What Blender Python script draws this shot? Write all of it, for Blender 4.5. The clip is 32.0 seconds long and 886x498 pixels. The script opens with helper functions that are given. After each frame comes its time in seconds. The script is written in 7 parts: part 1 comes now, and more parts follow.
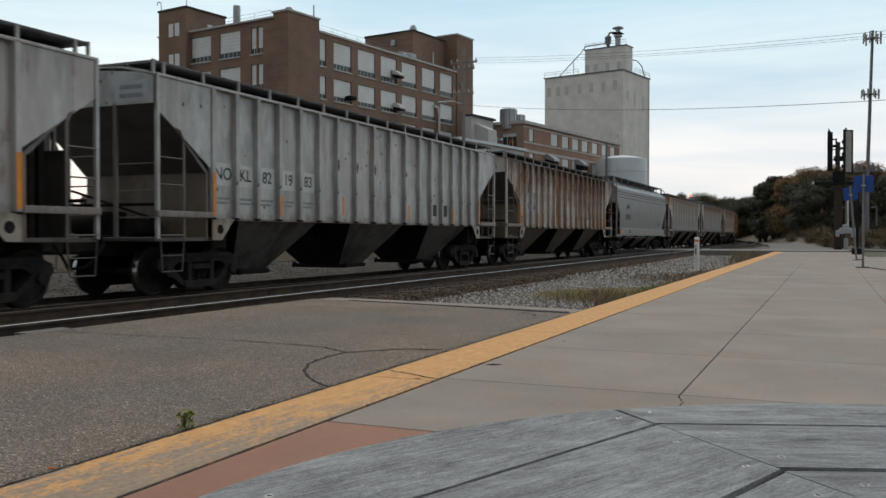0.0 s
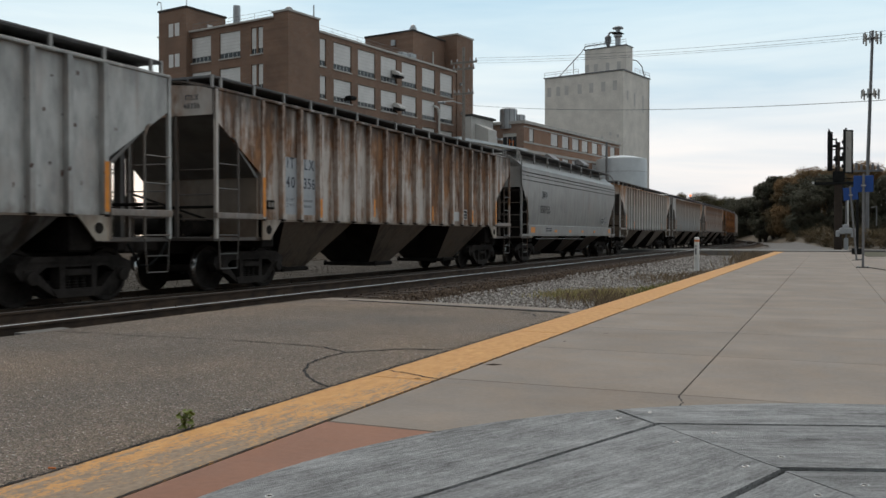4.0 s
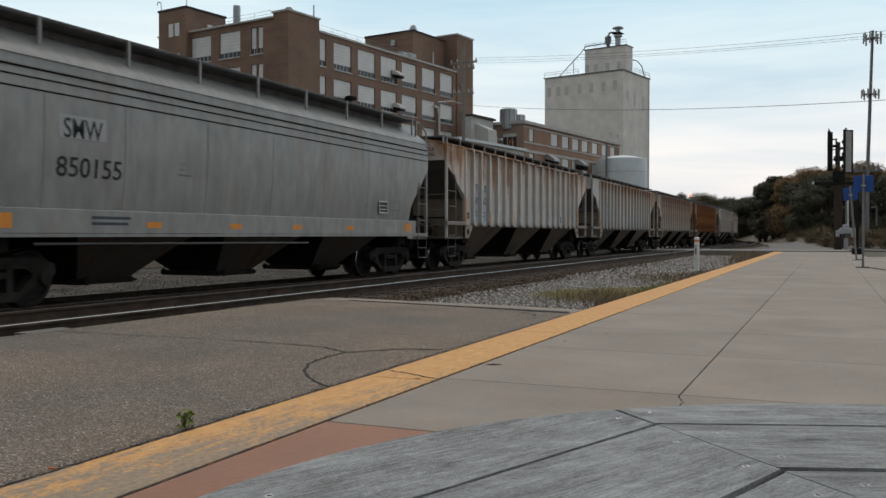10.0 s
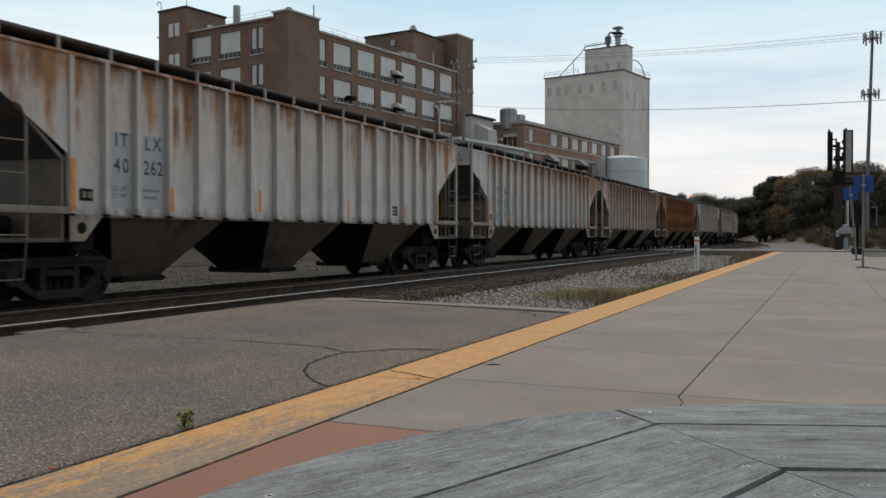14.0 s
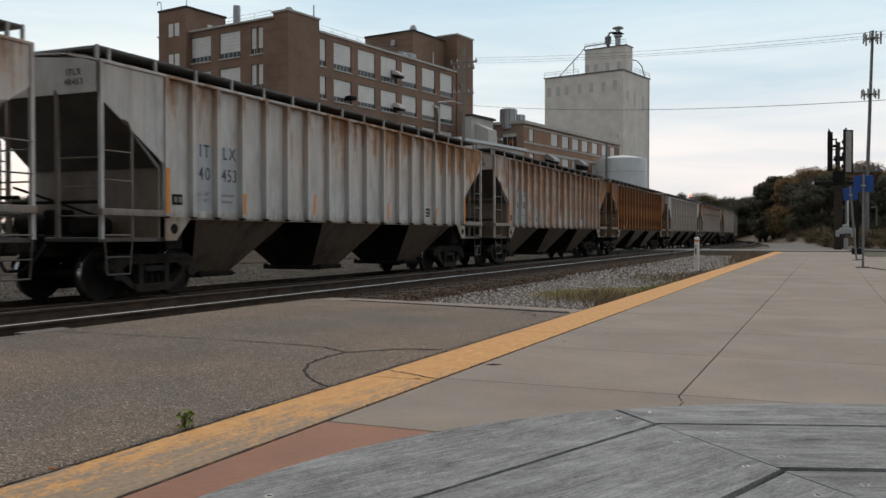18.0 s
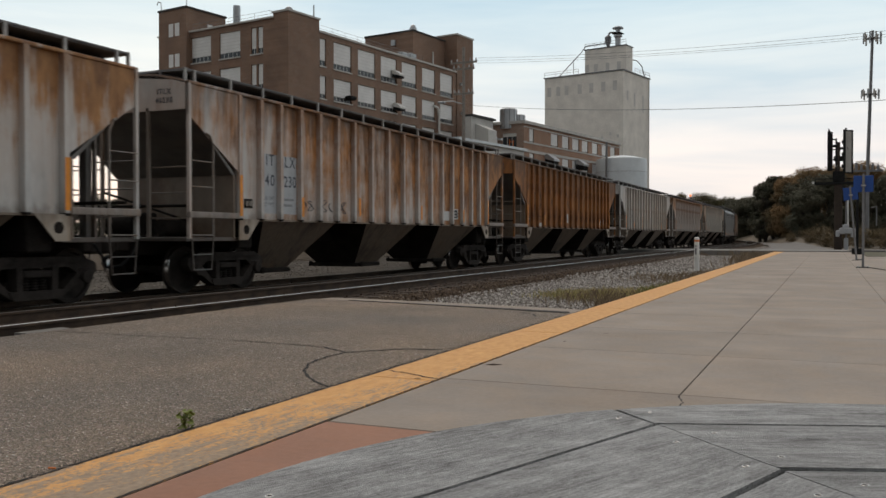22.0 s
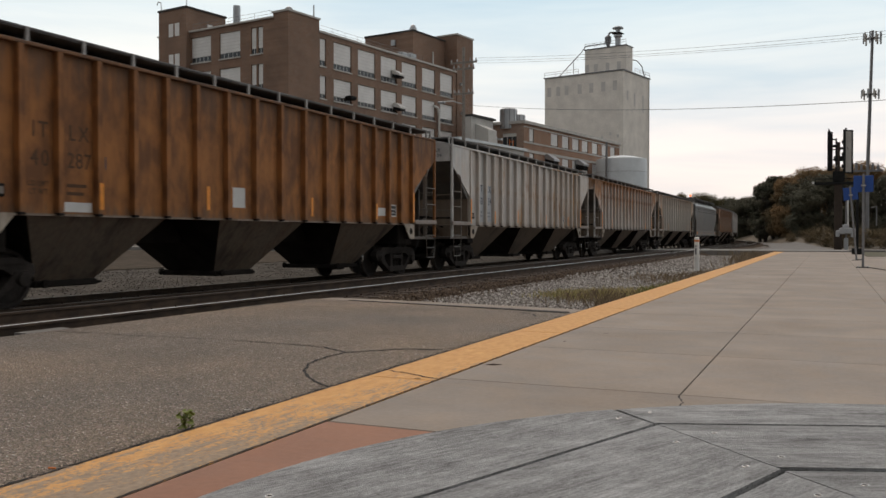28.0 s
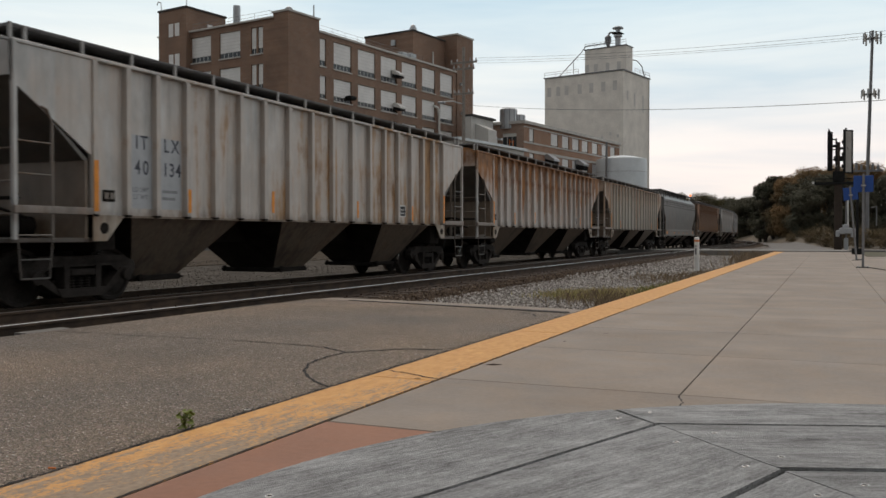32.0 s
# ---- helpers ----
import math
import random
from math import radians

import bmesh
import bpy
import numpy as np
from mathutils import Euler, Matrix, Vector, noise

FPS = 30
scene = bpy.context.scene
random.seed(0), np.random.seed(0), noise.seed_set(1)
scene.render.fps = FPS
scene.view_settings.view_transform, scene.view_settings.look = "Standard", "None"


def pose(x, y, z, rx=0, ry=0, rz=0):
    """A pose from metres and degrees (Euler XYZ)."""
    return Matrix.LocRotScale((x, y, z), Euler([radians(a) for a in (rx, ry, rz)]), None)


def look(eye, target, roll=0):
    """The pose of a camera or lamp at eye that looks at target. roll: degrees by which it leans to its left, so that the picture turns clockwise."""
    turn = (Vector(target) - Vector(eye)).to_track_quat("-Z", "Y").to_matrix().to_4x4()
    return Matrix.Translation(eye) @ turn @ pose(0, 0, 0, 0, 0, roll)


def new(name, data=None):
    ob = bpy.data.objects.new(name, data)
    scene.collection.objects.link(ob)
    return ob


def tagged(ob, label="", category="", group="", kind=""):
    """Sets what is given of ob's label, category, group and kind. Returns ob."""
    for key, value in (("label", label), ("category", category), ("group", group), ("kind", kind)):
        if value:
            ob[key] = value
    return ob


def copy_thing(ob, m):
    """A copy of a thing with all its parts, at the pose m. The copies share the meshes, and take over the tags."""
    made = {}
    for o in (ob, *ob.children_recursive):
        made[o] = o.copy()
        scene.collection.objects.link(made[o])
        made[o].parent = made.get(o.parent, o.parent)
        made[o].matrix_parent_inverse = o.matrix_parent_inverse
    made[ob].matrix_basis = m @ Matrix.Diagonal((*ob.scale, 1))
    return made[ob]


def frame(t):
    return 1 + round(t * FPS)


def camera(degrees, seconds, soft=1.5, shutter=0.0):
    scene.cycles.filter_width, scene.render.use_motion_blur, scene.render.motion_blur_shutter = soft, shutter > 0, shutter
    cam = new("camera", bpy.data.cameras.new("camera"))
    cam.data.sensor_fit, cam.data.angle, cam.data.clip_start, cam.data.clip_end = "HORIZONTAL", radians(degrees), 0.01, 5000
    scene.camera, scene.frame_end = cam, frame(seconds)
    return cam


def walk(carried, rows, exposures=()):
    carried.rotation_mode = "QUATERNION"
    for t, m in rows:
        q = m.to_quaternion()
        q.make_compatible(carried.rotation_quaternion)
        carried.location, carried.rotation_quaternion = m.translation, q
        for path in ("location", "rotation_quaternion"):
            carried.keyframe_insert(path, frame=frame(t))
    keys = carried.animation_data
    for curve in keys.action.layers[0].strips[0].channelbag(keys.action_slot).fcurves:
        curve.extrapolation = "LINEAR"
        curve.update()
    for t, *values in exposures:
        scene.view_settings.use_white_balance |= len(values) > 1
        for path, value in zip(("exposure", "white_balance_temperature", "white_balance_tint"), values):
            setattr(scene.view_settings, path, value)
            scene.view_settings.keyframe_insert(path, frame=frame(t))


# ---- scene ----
# The place: a freight train of covered hoppers passes a station platform; y runs along the track, x across it.
CAM_HEIGHT = 1.017
cam = camera(53.37, 32.0, soft=1.52, shutter=0.4)
CAM_POSE = pose(0, 0, CAM_HEIGHT, 90 - 0.888, 0, 23.6)
# the camera's automatic white balance wanders a little: seconds, stops, kelvin, tint
BALANCE = [(0, 0.04, 6300, 9.1), (2, 0.04, 6330, 10.1), (6, 0.04, 6370, 9.5), (8, 0.04, 6300, 9.1), (9, 0.03, 6650, 11.8), (10, 0.03, 6370, 9.5),
           (12, 0.02, 6350, 9.8), (14, 0.02, 6330, 10.1), (17, 0.04, 6370, 11.1), (18, 0.02, 6530, 12.0), (19, 0.03, 6730, 13.9), (20, 0.04, 6490, 10.1),
           (21, 0.04, 6340, 8.5), (22, 0.04, 6770, 13.2), (23, 0.06, 6590, 11.1), (24, 0.1, 6450, 9.9), (25, 0.1, 6410, 10.5), (28, 0.1, 6940, 15.7),
           (29, 0.11, 6410, 10.5), (30, 0.06, 6470, 9.6), (31, 0.05, 6200, 6.0), (32, 0.06, 6810, 14.3)]
walk(cam, [(0.0, CAM_POSE), (32.0, CAM_POSE)], BALANCE)

# ---- world, sun, exposure ----
scene.view_settings.exposure = 0.0


def make_world():
    world = bpy.data.worlds.new("dusk_overcast")
    scene.world = world
    world.use_nodes = True
    nt = world.node_tree
    nt.nodes.clear()
    add = nt.nodes.new
    link = nt.links.new
    tc = add("ShaderNodeTexCoord")
    sep = add("ShaderNodeSeparateXYZ")
    link(tc.outputs["Generated"], sep.inputs[0])
    ramp = add("ShaderNodeValToRGB")
    stops = [(0.0, (0.75, 0.71, 0.69)), (0.04, (0.92, 0.885, 0.87)), (0.10, (0.90, 0.905, 0.905)), (0.17, (0.76, 0.87, 0.91)),
             (0.27, (0.60, 0.80, 0.90)), (0.55, (0.88, 0.91, 0.92)), (1.0, (1.02, 0.97, 0.92))]
    while len(ramp.color_ramp.elements) < len(stops):
        ramp.color_ramp.elements.new(0.5)
    for e, (p, c) in zip(ramp.color_ramp.elements, stops):
        e.position, e.color = p, (*c, 1)
    link(sep.outputs[2], ramp.inputs[0])
    mp = add("ShaderNodeMapping")
    mp.inputs["Scale"].default_value = (1.5, 1.5, 13.0)
    link(tc.outputs["Generated"], mp.inputs[0])
    nz = add("ShaderNodeTexNoise")
    nz.inputs["Scale"].default_value, nz.inputs["Detail"].default_value = 2.2, 5
    nz.inputs["Distortion"].default_value = 0.4
    link(mp.outputs[0], nz.inputs["Vector"])
    cl = add("ShaderNodeValToRGB")
    cl.color_ramp.elements[0].position, cl.color_ramp.elements[0].color = 0.32, (0.83, 0.90, 0.955, 1)
    cl.color_ramp.elements[1].position, cl.color_ramp.elements[1].color = 0.66, (1.10, 1.065, 1.04, 1)
    link(nz.outputs[0], cl.inputs[0])
    mul = add("ShaderNodeMix")
    mul.data_type, mul.blend_type = "RGBA", "MULTIPLY"
    mul.inputs[0].default_value = 1.0
    link(ramp.outputs[0], mul.inputs[6])
    link(cl.outputs[0], mul.inputs[7])
    # the clouds are brighter towards the sunset, behind the train, and dimmer away from it
    dot = add("ShaderNodeVectorMath")
    dot.operation = "DOT_PRODUCT"
    link(tc.outputs["Generated"], dot.inputs[0])
    dot.inputs[1].default_value = (-0.34, 0.88, 0.30)
    side = add("ShaderNodeMapRange")
    side.interpolation_type = "SMOOTHSTEP"
    side.inputs[1].default_value, side.inputs[2].default_value = -0.75, 0.55
    side.inputs[3].default_value, side.inputs[4].default_value = 0.34, 1.0
    link(dot.outputs["Value"], side.inputs[0])
    dim = add("ShaderNodeVectorMath")
    dim.operation = "SCALE"
    link(mul.outputs[2], dim.inputs[0])
    link(side.outputs[0], dim.inputs["Scale"])
    sky = add("ShaderNodeTexSky")
    sky.sky_type, sky.sun_disc = "NISHITA", False
    sky.sun_elevation, sky.sun_rotation = radians(9), radians(SUN_AZIMUTH)
    bg1, bg2 = add("ShaderNodeBackground"), add("ShaderNodeBackground")
    link(dim.outputs[0], bg1.inputs[0])
    bg1.inputs[1].default_value = 1.05
    link(sky.outputs[0], bg2.inputs[0])
    bg2.inputs[1].default_value = 0.05
    mix = add("ShaderNodeMixShader")
    mix.inputs[0].default_value = 0.12
    link(bg1.outputs[0], mix.inputs[1])
    link(bg2.outputs[0], mix.inputs[2])
    out = add("ShaderNodeOutputWorld")
    link(mix.outputs[0], out.inputs[0])


SUN_AZIMUTH = -40
make_world()
sun = new("sun", bpy.data.lights.new("sun", "SUN"))
sun.data.energy, sun.data.angle, sun.data.color = 0.6, radians(40), (1.0, 0.92, 0.83)
sun.matrix_world = look((-16, 20, 34), (0, 0, 0))


# ---- material kit ----
class Kit:
    """Short hand for one node material."""

    def __init__(self, name, rough=0.8, metal=0.0, spec=0.4):
        self.m = bpy.data.materials.new(name)
        self.m.use_nodes = True
        self.nt = self.m.node_tree
        self.b = self.nt.nodes["Principled BSDF"]
        self.b.inputs["Roughness"].default_value = rough
        self.b.inputs["Metallic"].default_value = metal
        self.b.inputs["Specular IOR Level"].default_value = spec
        tc = self.nt.nodes.new("ShaderNodeTexCoord")
        self.co = tc.outputs["Object"]

    def link(self, a, b):
        self.nt.links.new(a, b)

    def node(self, kind):
        return self.nt.nodes.new(kind)

    def val(self, sock, v):
        if isinstance(v, (int, float)):
            sock.default_value = v
        elif isinstance(v, tuple):
            sock.default_value = (*v, 1)[:4] if len(sock.default_value) == 4 else v
        else:
            self.link(v, sock)

    def mapped(self, scale=(1, 1, 1), rot=(0, 0, 0), loc=(0, 0, 0), co=None):
        n = self.node("ShaderNodeMapping")
        n.inputs["Scale"].default_value, n.inputs["Location"].default_value = scale, loc
        n.inputs["Rotation"].default_value = [radians(a) for a in rot]
        self.link(co or self.co, n.inputs[0])
        return n.outputs[0]

    def noise(self, scale, detail=4, rough=0.55, co=None, dist=0.0):
        n = self.node("ShaderNodeTexNoise")
        n.inputs["Scale"].default_value, n.inputs["Detail"].default_value = scale, detail
        n.inputs["Roughness"].default_value, n.inputs["Distortion"].default_value = rough, dist
        self.link(co or self.co, n.inputs["Vector"])
        return n.outputs[0]

    def voronoi(self, scale, feature="F1", out="Color", co=None):
        n = self.node("ShaderNodeTexVoronoi")
        n.feature = feature
        n.inputs["Scale"].default_value = scale
        self.link(co or self.co, n.inputs["Vector"])
        return n.outputs[out]

    def ramp(self, fac, stops):
        n = self.node("ShaderNodeValToRGB")
        r = n.color_ramp
        while len(r.elements) < len(stops):
            r.elements.new(0.5)
        for e, (p, c) in zip(r.elements, stops):
            e.position = p
            e.color = (c, c, c, 1) if isinstance(c, (int, float)) else (*c, 1)
        self.link(fac, n.inputs[0])
        return n.outputs[0]

    def mix(self, fac, a, b, mode="MIX"):
        n = self.node("ShaderNodeMix")
        n.data_type, n.blend_type = "RGBA", mode
        self.val(n.inputs[0], fac)
        self.val(n.inputs[6], a)
        self.val(n.inputs[7], b)
        return n.outputs[2]

    def math(self, op, a, b=0.0, clamp=False):
        n = self.node("ShaderNodeMath")
        n.operation, n.use_clamp = op, clamp
        self.val(n.inputs[0], a)
        self.val(n.inputs[1], b)
        return n.outputs[0]

    def axis(self, i, co=None):
        n = self.node("ShaderNodeSeparateXYZ")
        self.link(co or self.co, n.inputs[0])
        return n.outputs[i]

    def rand(self):
        return self.node("ShaderNodeObjectInfo").outputs["Random"]

    def island(self):
        return self.node("ShaderNodeNewGeometry").outputs["Random Per Island"]

    def color(self, v):
        self.val(self.b.inputs["Base Color"], v)
        return self

    def rough(self, v):
        self.val(self.b.inputs["Roughness"], v)
        return self

    def bump(self, h, strength=0.3, dist=0.02):
        n = self.node("ShaderNodeBump")
        n.inputs["Strength"].default_value, n.inputs["Distance"].default_value = strength, dist
        self.link(h, n.inputs["Height"])
        self.link(n.outputs[0], self.b.inputs["Normal"])
        return self


def plain(name, c, rough=0.7, metal=0.0, var=0.25, scale=3.0, bump=0.1, spec=0.4):
    """A simple surface with grain and soft stains at two scales."""
    k = Kit(name, rough, metal, spec)
    a = k.noise(scale, 5)
    b = k.noise(scale * 9, 3)
    f = k.math("ADD", k.math("MULTIPLY", a, 0.65), k.math("MULTIPLY", b, 0.35))
    lo, hi = tuple(v * (1 - var) for v in c), tuple(min(1, v * (1 + var)) for v in c)
    k.color(k.ramp(f, [(0.32, lo), (0.68, hi)]))
    k.bump(b, bump, 0.01)
    return k.m


def paint(name, base, rust=0.3, top=0.3, seed=0.0, dark=(0.10, 0.042, 0.02), bright=(0.30, 0.125, 0.045), grime=0.35, soot=0.3, slope=0.0, soft=0.085, spots=0.0, splashed=0.6):
    """Weathered railcar paint: rust in vertical streaks, stronger towards the roof by `top`, uneven from panel to panel."""
    k = Kit(name, 0.62, 0.0, 0.5)
    at = k.mapped((1, 1, 1), loc=(seed * 3.1, seed * 7.7, seed * 1.3))
    streak = k.noise(1.0, 5, 0.52, k.mapped((0.9, 3.0, 0.34), co=at), 0.25)
    blot = k.noise(0.8, 5, 0.65, k.mapped((1, 1, 1.1), co=at))
    fine = k.noise(9, 5, 0.65, k.mapped((1, 1.6, 0.35), co=at))
    panel = k.node("ShaderNodeTexWhiteNoise")
    panel.noise_dimensions = "1D"
    k.link(k.math("ADD", k.math("FLOOR", k.math("DIVIDE", k.math("ADD", k.axis(1), 7.32), 0.8133)), seed * 11.3), panel.inputs["W"])
    height = k.math("MULTIPLY", k.math("SUBTRACT", k.axis(2), 2.2), 0.5)
    f = k.math("ADD", k.math("MULTIPLY", streak, 0.56), k.math("MULTIPLY", blot, 0.40))
    f = k.math("ADD", f, k.math("MULTIPLY", k.math("SUBTRACT", fine, 0.2), 0.13))
    f = k.math("ADD", f, k.math("MULTIPLY", height, top))
    f = k.math("ADD", f, k.math("MULTIPLY", k.math("SUBTRACT", panel.outputs[0], 0.5), 0.10))
    f = k.math("ADD", f, k.math("MULTIPLY", k.axis(1), slope))
    edge = 0.80 - rust * 0.5
    mask = k.ramp(f, [(edge - soft, 0.0), (edge + soft, 1.0)])
    haze = k.ramp(f, [(edge - 0.24, 0.0), (edge + 0.02, 0.9)])
    g = k.ramp(k.noise(2.2, 6, 0.6, k.mapped((1, 1.3, 0.6), co=at)), [(0.3, tuple(v * (1 - grime) for v in base)), (0.62, base)])
    tint = k.mix(haze, g, tuple(0.55 * v + 0.45 * w for v, w in zip(base, bright)))
    tone = k.math("ADD", k.math("MULTIPLY", k.noise(2.6, 5, 0.6, k.mapped((1, 1.3, 0.6), co=at), 0.4), 0.55), k.math("MULTIPLY", k.noise(0.9, 4, 0.6, co=at), 0.45))
    rustc = k.ramp(tone, [(0.41, dark), (0.60, bright)])
    c = k.mix(mask, tint, rustc)
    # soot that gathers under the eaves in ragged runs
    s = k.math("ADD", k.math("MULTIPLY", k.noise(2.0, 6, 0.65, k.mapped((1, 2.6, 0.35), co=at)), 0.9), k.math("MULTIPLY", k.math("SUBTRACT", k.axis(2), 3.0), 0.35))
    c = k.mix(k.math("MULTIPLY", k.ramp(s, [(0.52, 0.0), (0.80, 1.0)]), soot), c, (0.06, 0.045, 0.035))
    # dark runs of road dirt, top to bottom, in places
    run = k.noise(1.0, 5, 0.6, k.mapped((1, 5.5, 0.22), co=at))
    c = k.mix(k.math("MULTIPLY", k.ramp(run, [(0.52, 0.0), (0.70, 1.0)]), grime), c, k.mix(1.0, c, (0.52, 0.50, 0.47), "MULTIPLY"))
    splash = k.math("SUBTRACT", k.math("MULTIPLY", k.noise(3.0, 6, 0.65, k.mapped((1, 2.2, 0.7), co=at)), 0.75), k.math("MULTIPLY", k.math("ABSOLUTE", k.math("SUBTRACT", k.axis(2), 1.36)), 0.9))
    c = k.mix(k.math("MULTIPLY", k.ramp(splash, [(0.22, 0.0), (0.42, 1.0)]), splashed), c, (0.115, 0.078, 0.05))
    if spots:
        d = k.math("ADD", k.voronoi(4.2, out="Distance", co=k.mapped((1, 1, 0.75), co=at)), k.math("MULTIPLY", k.noise(9, 5, 0.7, co=at), 0.55))
        zone = k.ramp(k.noise(0.55, 3, 0.5, co=at), [(0.40, 0.0), (0.52, 1.0)])
        c = k.mix(k.math("MULTIPLY", k.ramp(d, [(0.385, spots), (0.41, 0.0)]), zone), c, k.ramp(fine, [(0.35, (0.03, 0.02, 0.016)), (0.65, (0.13, 0.06, 0.035))]))
    k.color(c)
    k.rough(k.ramp(mask, [(0, 0.40), (1, 0.74)]))
    k.bump(k.noise(14, 4), 0.12, 0.01)
    return k.m


def asphalt_mat():
    """Worn asphalt: fine binder, brown and pale stones of two sizes, dark pits, broad tan and grey areas."""
    k = Kit("asphalt", 0.9)
    v, w = k.voronoi(105, out="Color"), k.voronoi(58, out="Color")
    small, big = k.axis(0, v), k.axis(1, w)
    base = k.ramp(small, [(0.05, (0.075, 0.062, 0.050)), (0.5, (0.165, 0.138, 0.112)), (0.86, (0.25, 0.213, 0.177)), (0.95, (0.44, 0.395, 0.345))])
    base = k.mix(0.2, base, k.mix(1.0, base, v, "MULTIPLY"))
    stone = k.ramp(big, [(0.03, (0.055, 0.046, 0.038)), (0.10, (0.17, 0.142, 0.115)), (0.80, (0.20, 0.172, 0.142)), (0.93, (0.34, 0.305, 0.27)), (0.985, (0.66, 0.63, 0.59))])
    inside = k.ramp(k.voronoi(58, out="Distance"), [(0.34, 1.0), (0.46, 0.0)])
    c = k.mix(k.math("MULTIPLY", inside, 0.85), base, stone)
    n1, n2 = k.noise(0.7, 6, 0.6), k.noise(160, 3)
    c = k.mix(0.22, c, k.ramp(n2, [(0.3, (0.08, 0.068, 0.056)), (0.7, (0.27, 0.23, 0.19))]))
    broad = k.ramp(k.noise(0.22, 3, 0.5, k.mapped((1, 1, 1), loc=(3.0, 0.6, 0))), [(0.38, (0.98, 1.01, 1.05)), (0.62, (1.33, 1.23, 1.11))])
    stain = k.mix(1.0, k.ramp(n1, [(0.3, (0.76, 0.755, 0.75)), (0.7, (1.12, 1.08, 1.03))]), broad, "MULTIPLY")
    k.color(k.mix(1.0, c, stain, "MULTIPLY"))
    k.bump(k.math("ADD", k.voronoi(105, out="Distance"), k.math("MULTIPLY", k.voronoi(58, out="Distance"), 1.2)), 0.9, 0.008)
    return k.m


def concrete_mat(name, lo, hi, streaks=True):
    k = Kit(name, 0.85)
    n1, n2, n3 = k.noise(0.8, 6, 0.6), k.noise(26, 5, 0.6), k.noise(240, 2)
    f = k.math("ADD", k.math("MULTIPLY", n1, 0.55), k.math("ADD", k.math("MULTIPLY", n2, 0.28), k.math("MULTIPLY", n3, 0.17)))
    c = k.ramp(f, [(0.30, lo), (0.68, hi)])
    if streaks:
        broom = k.noise(5, 4, 0.6, k.mapped((0.5, 9, 1)))
        c = k.mix(0.14, c, k.mix(1.0, c, k.ramp(broom, [(0.3, 0.80), (0.7, 1.12)]), "MULTIPLY"))
    c = k.mix(1.0, c, k.ramp(k.noise(1.7, 5, 0.65, k.mapped((1, 1, 1), loc=(5, 2, 0)), 0.6), [(0.38, (0.975, 0.985, 1.0)), (0.62, (1.085, 1.03, 0.975))]), "MULTIPLY")
    c = k.mix(1.0, c, k.ramp(k.rand(), [(0, 0.93), (1, 1.05)]), "MULTIPLY")
    speck = k.ramp(k.noise(75, 3, 0.6), [(0.62, 0.0), (0.72, 0.35)])
    c = k.mix(speck, c, k.mix(1.0, c, (0.6, 0.57, 0.53), "MULTIPLY"))
    k.color(c)
    k.bump(k.noise(300, 2), 0.25, 0.003)
    return k.m


def yellow_mat():
    k = Kit("worn_yellow_paint", 0.75)
    wear = k.math("ADD", k.math("MULTIPLY", k.noise(3, 7, 0.75, k.mapped((4.2, 0.95, 1)), 0.5), 0.55), k.math("MULTIPLY", k.noise(26, 6, 0.8, k.mapped((1.5, 1.1, 1))), 0.5))
    near = k.math("MULTIPLY", k.math("SUBTRACT", 6.3, k.axis(1)), 0.038)
    near = k.math("MAXIMUM", near, -0.10)
    # feet wear the side away from the rails first
    f = k.math("ADD", k.math("ADD", wear, near), k.math("MULTIPLY", k.math("ADD", k.axis(0), 2.79), 0.20))
    mask = k.ramp(f, [(0.595, 0.0), (0.66, 0.9)])
    yel = k.ramp(k.noise(7.0, 7, 0.75, k.mapped((2, 0.9, 1))), [(0.3, (0.48, 0.225, 0.065)), (0.7, (0.68, 0.375, 0.13))])
    con = k.ramp(k.noise(30, 4), [(0.3, (0.17, 0.135, 0.10)), (0.7, (0.30, 0.24, 0.18))])
    k.color(k.mix(mask, yel, con))
    k.bump(k.noise(120, 3), 0.2, 0.004)
    return k.m


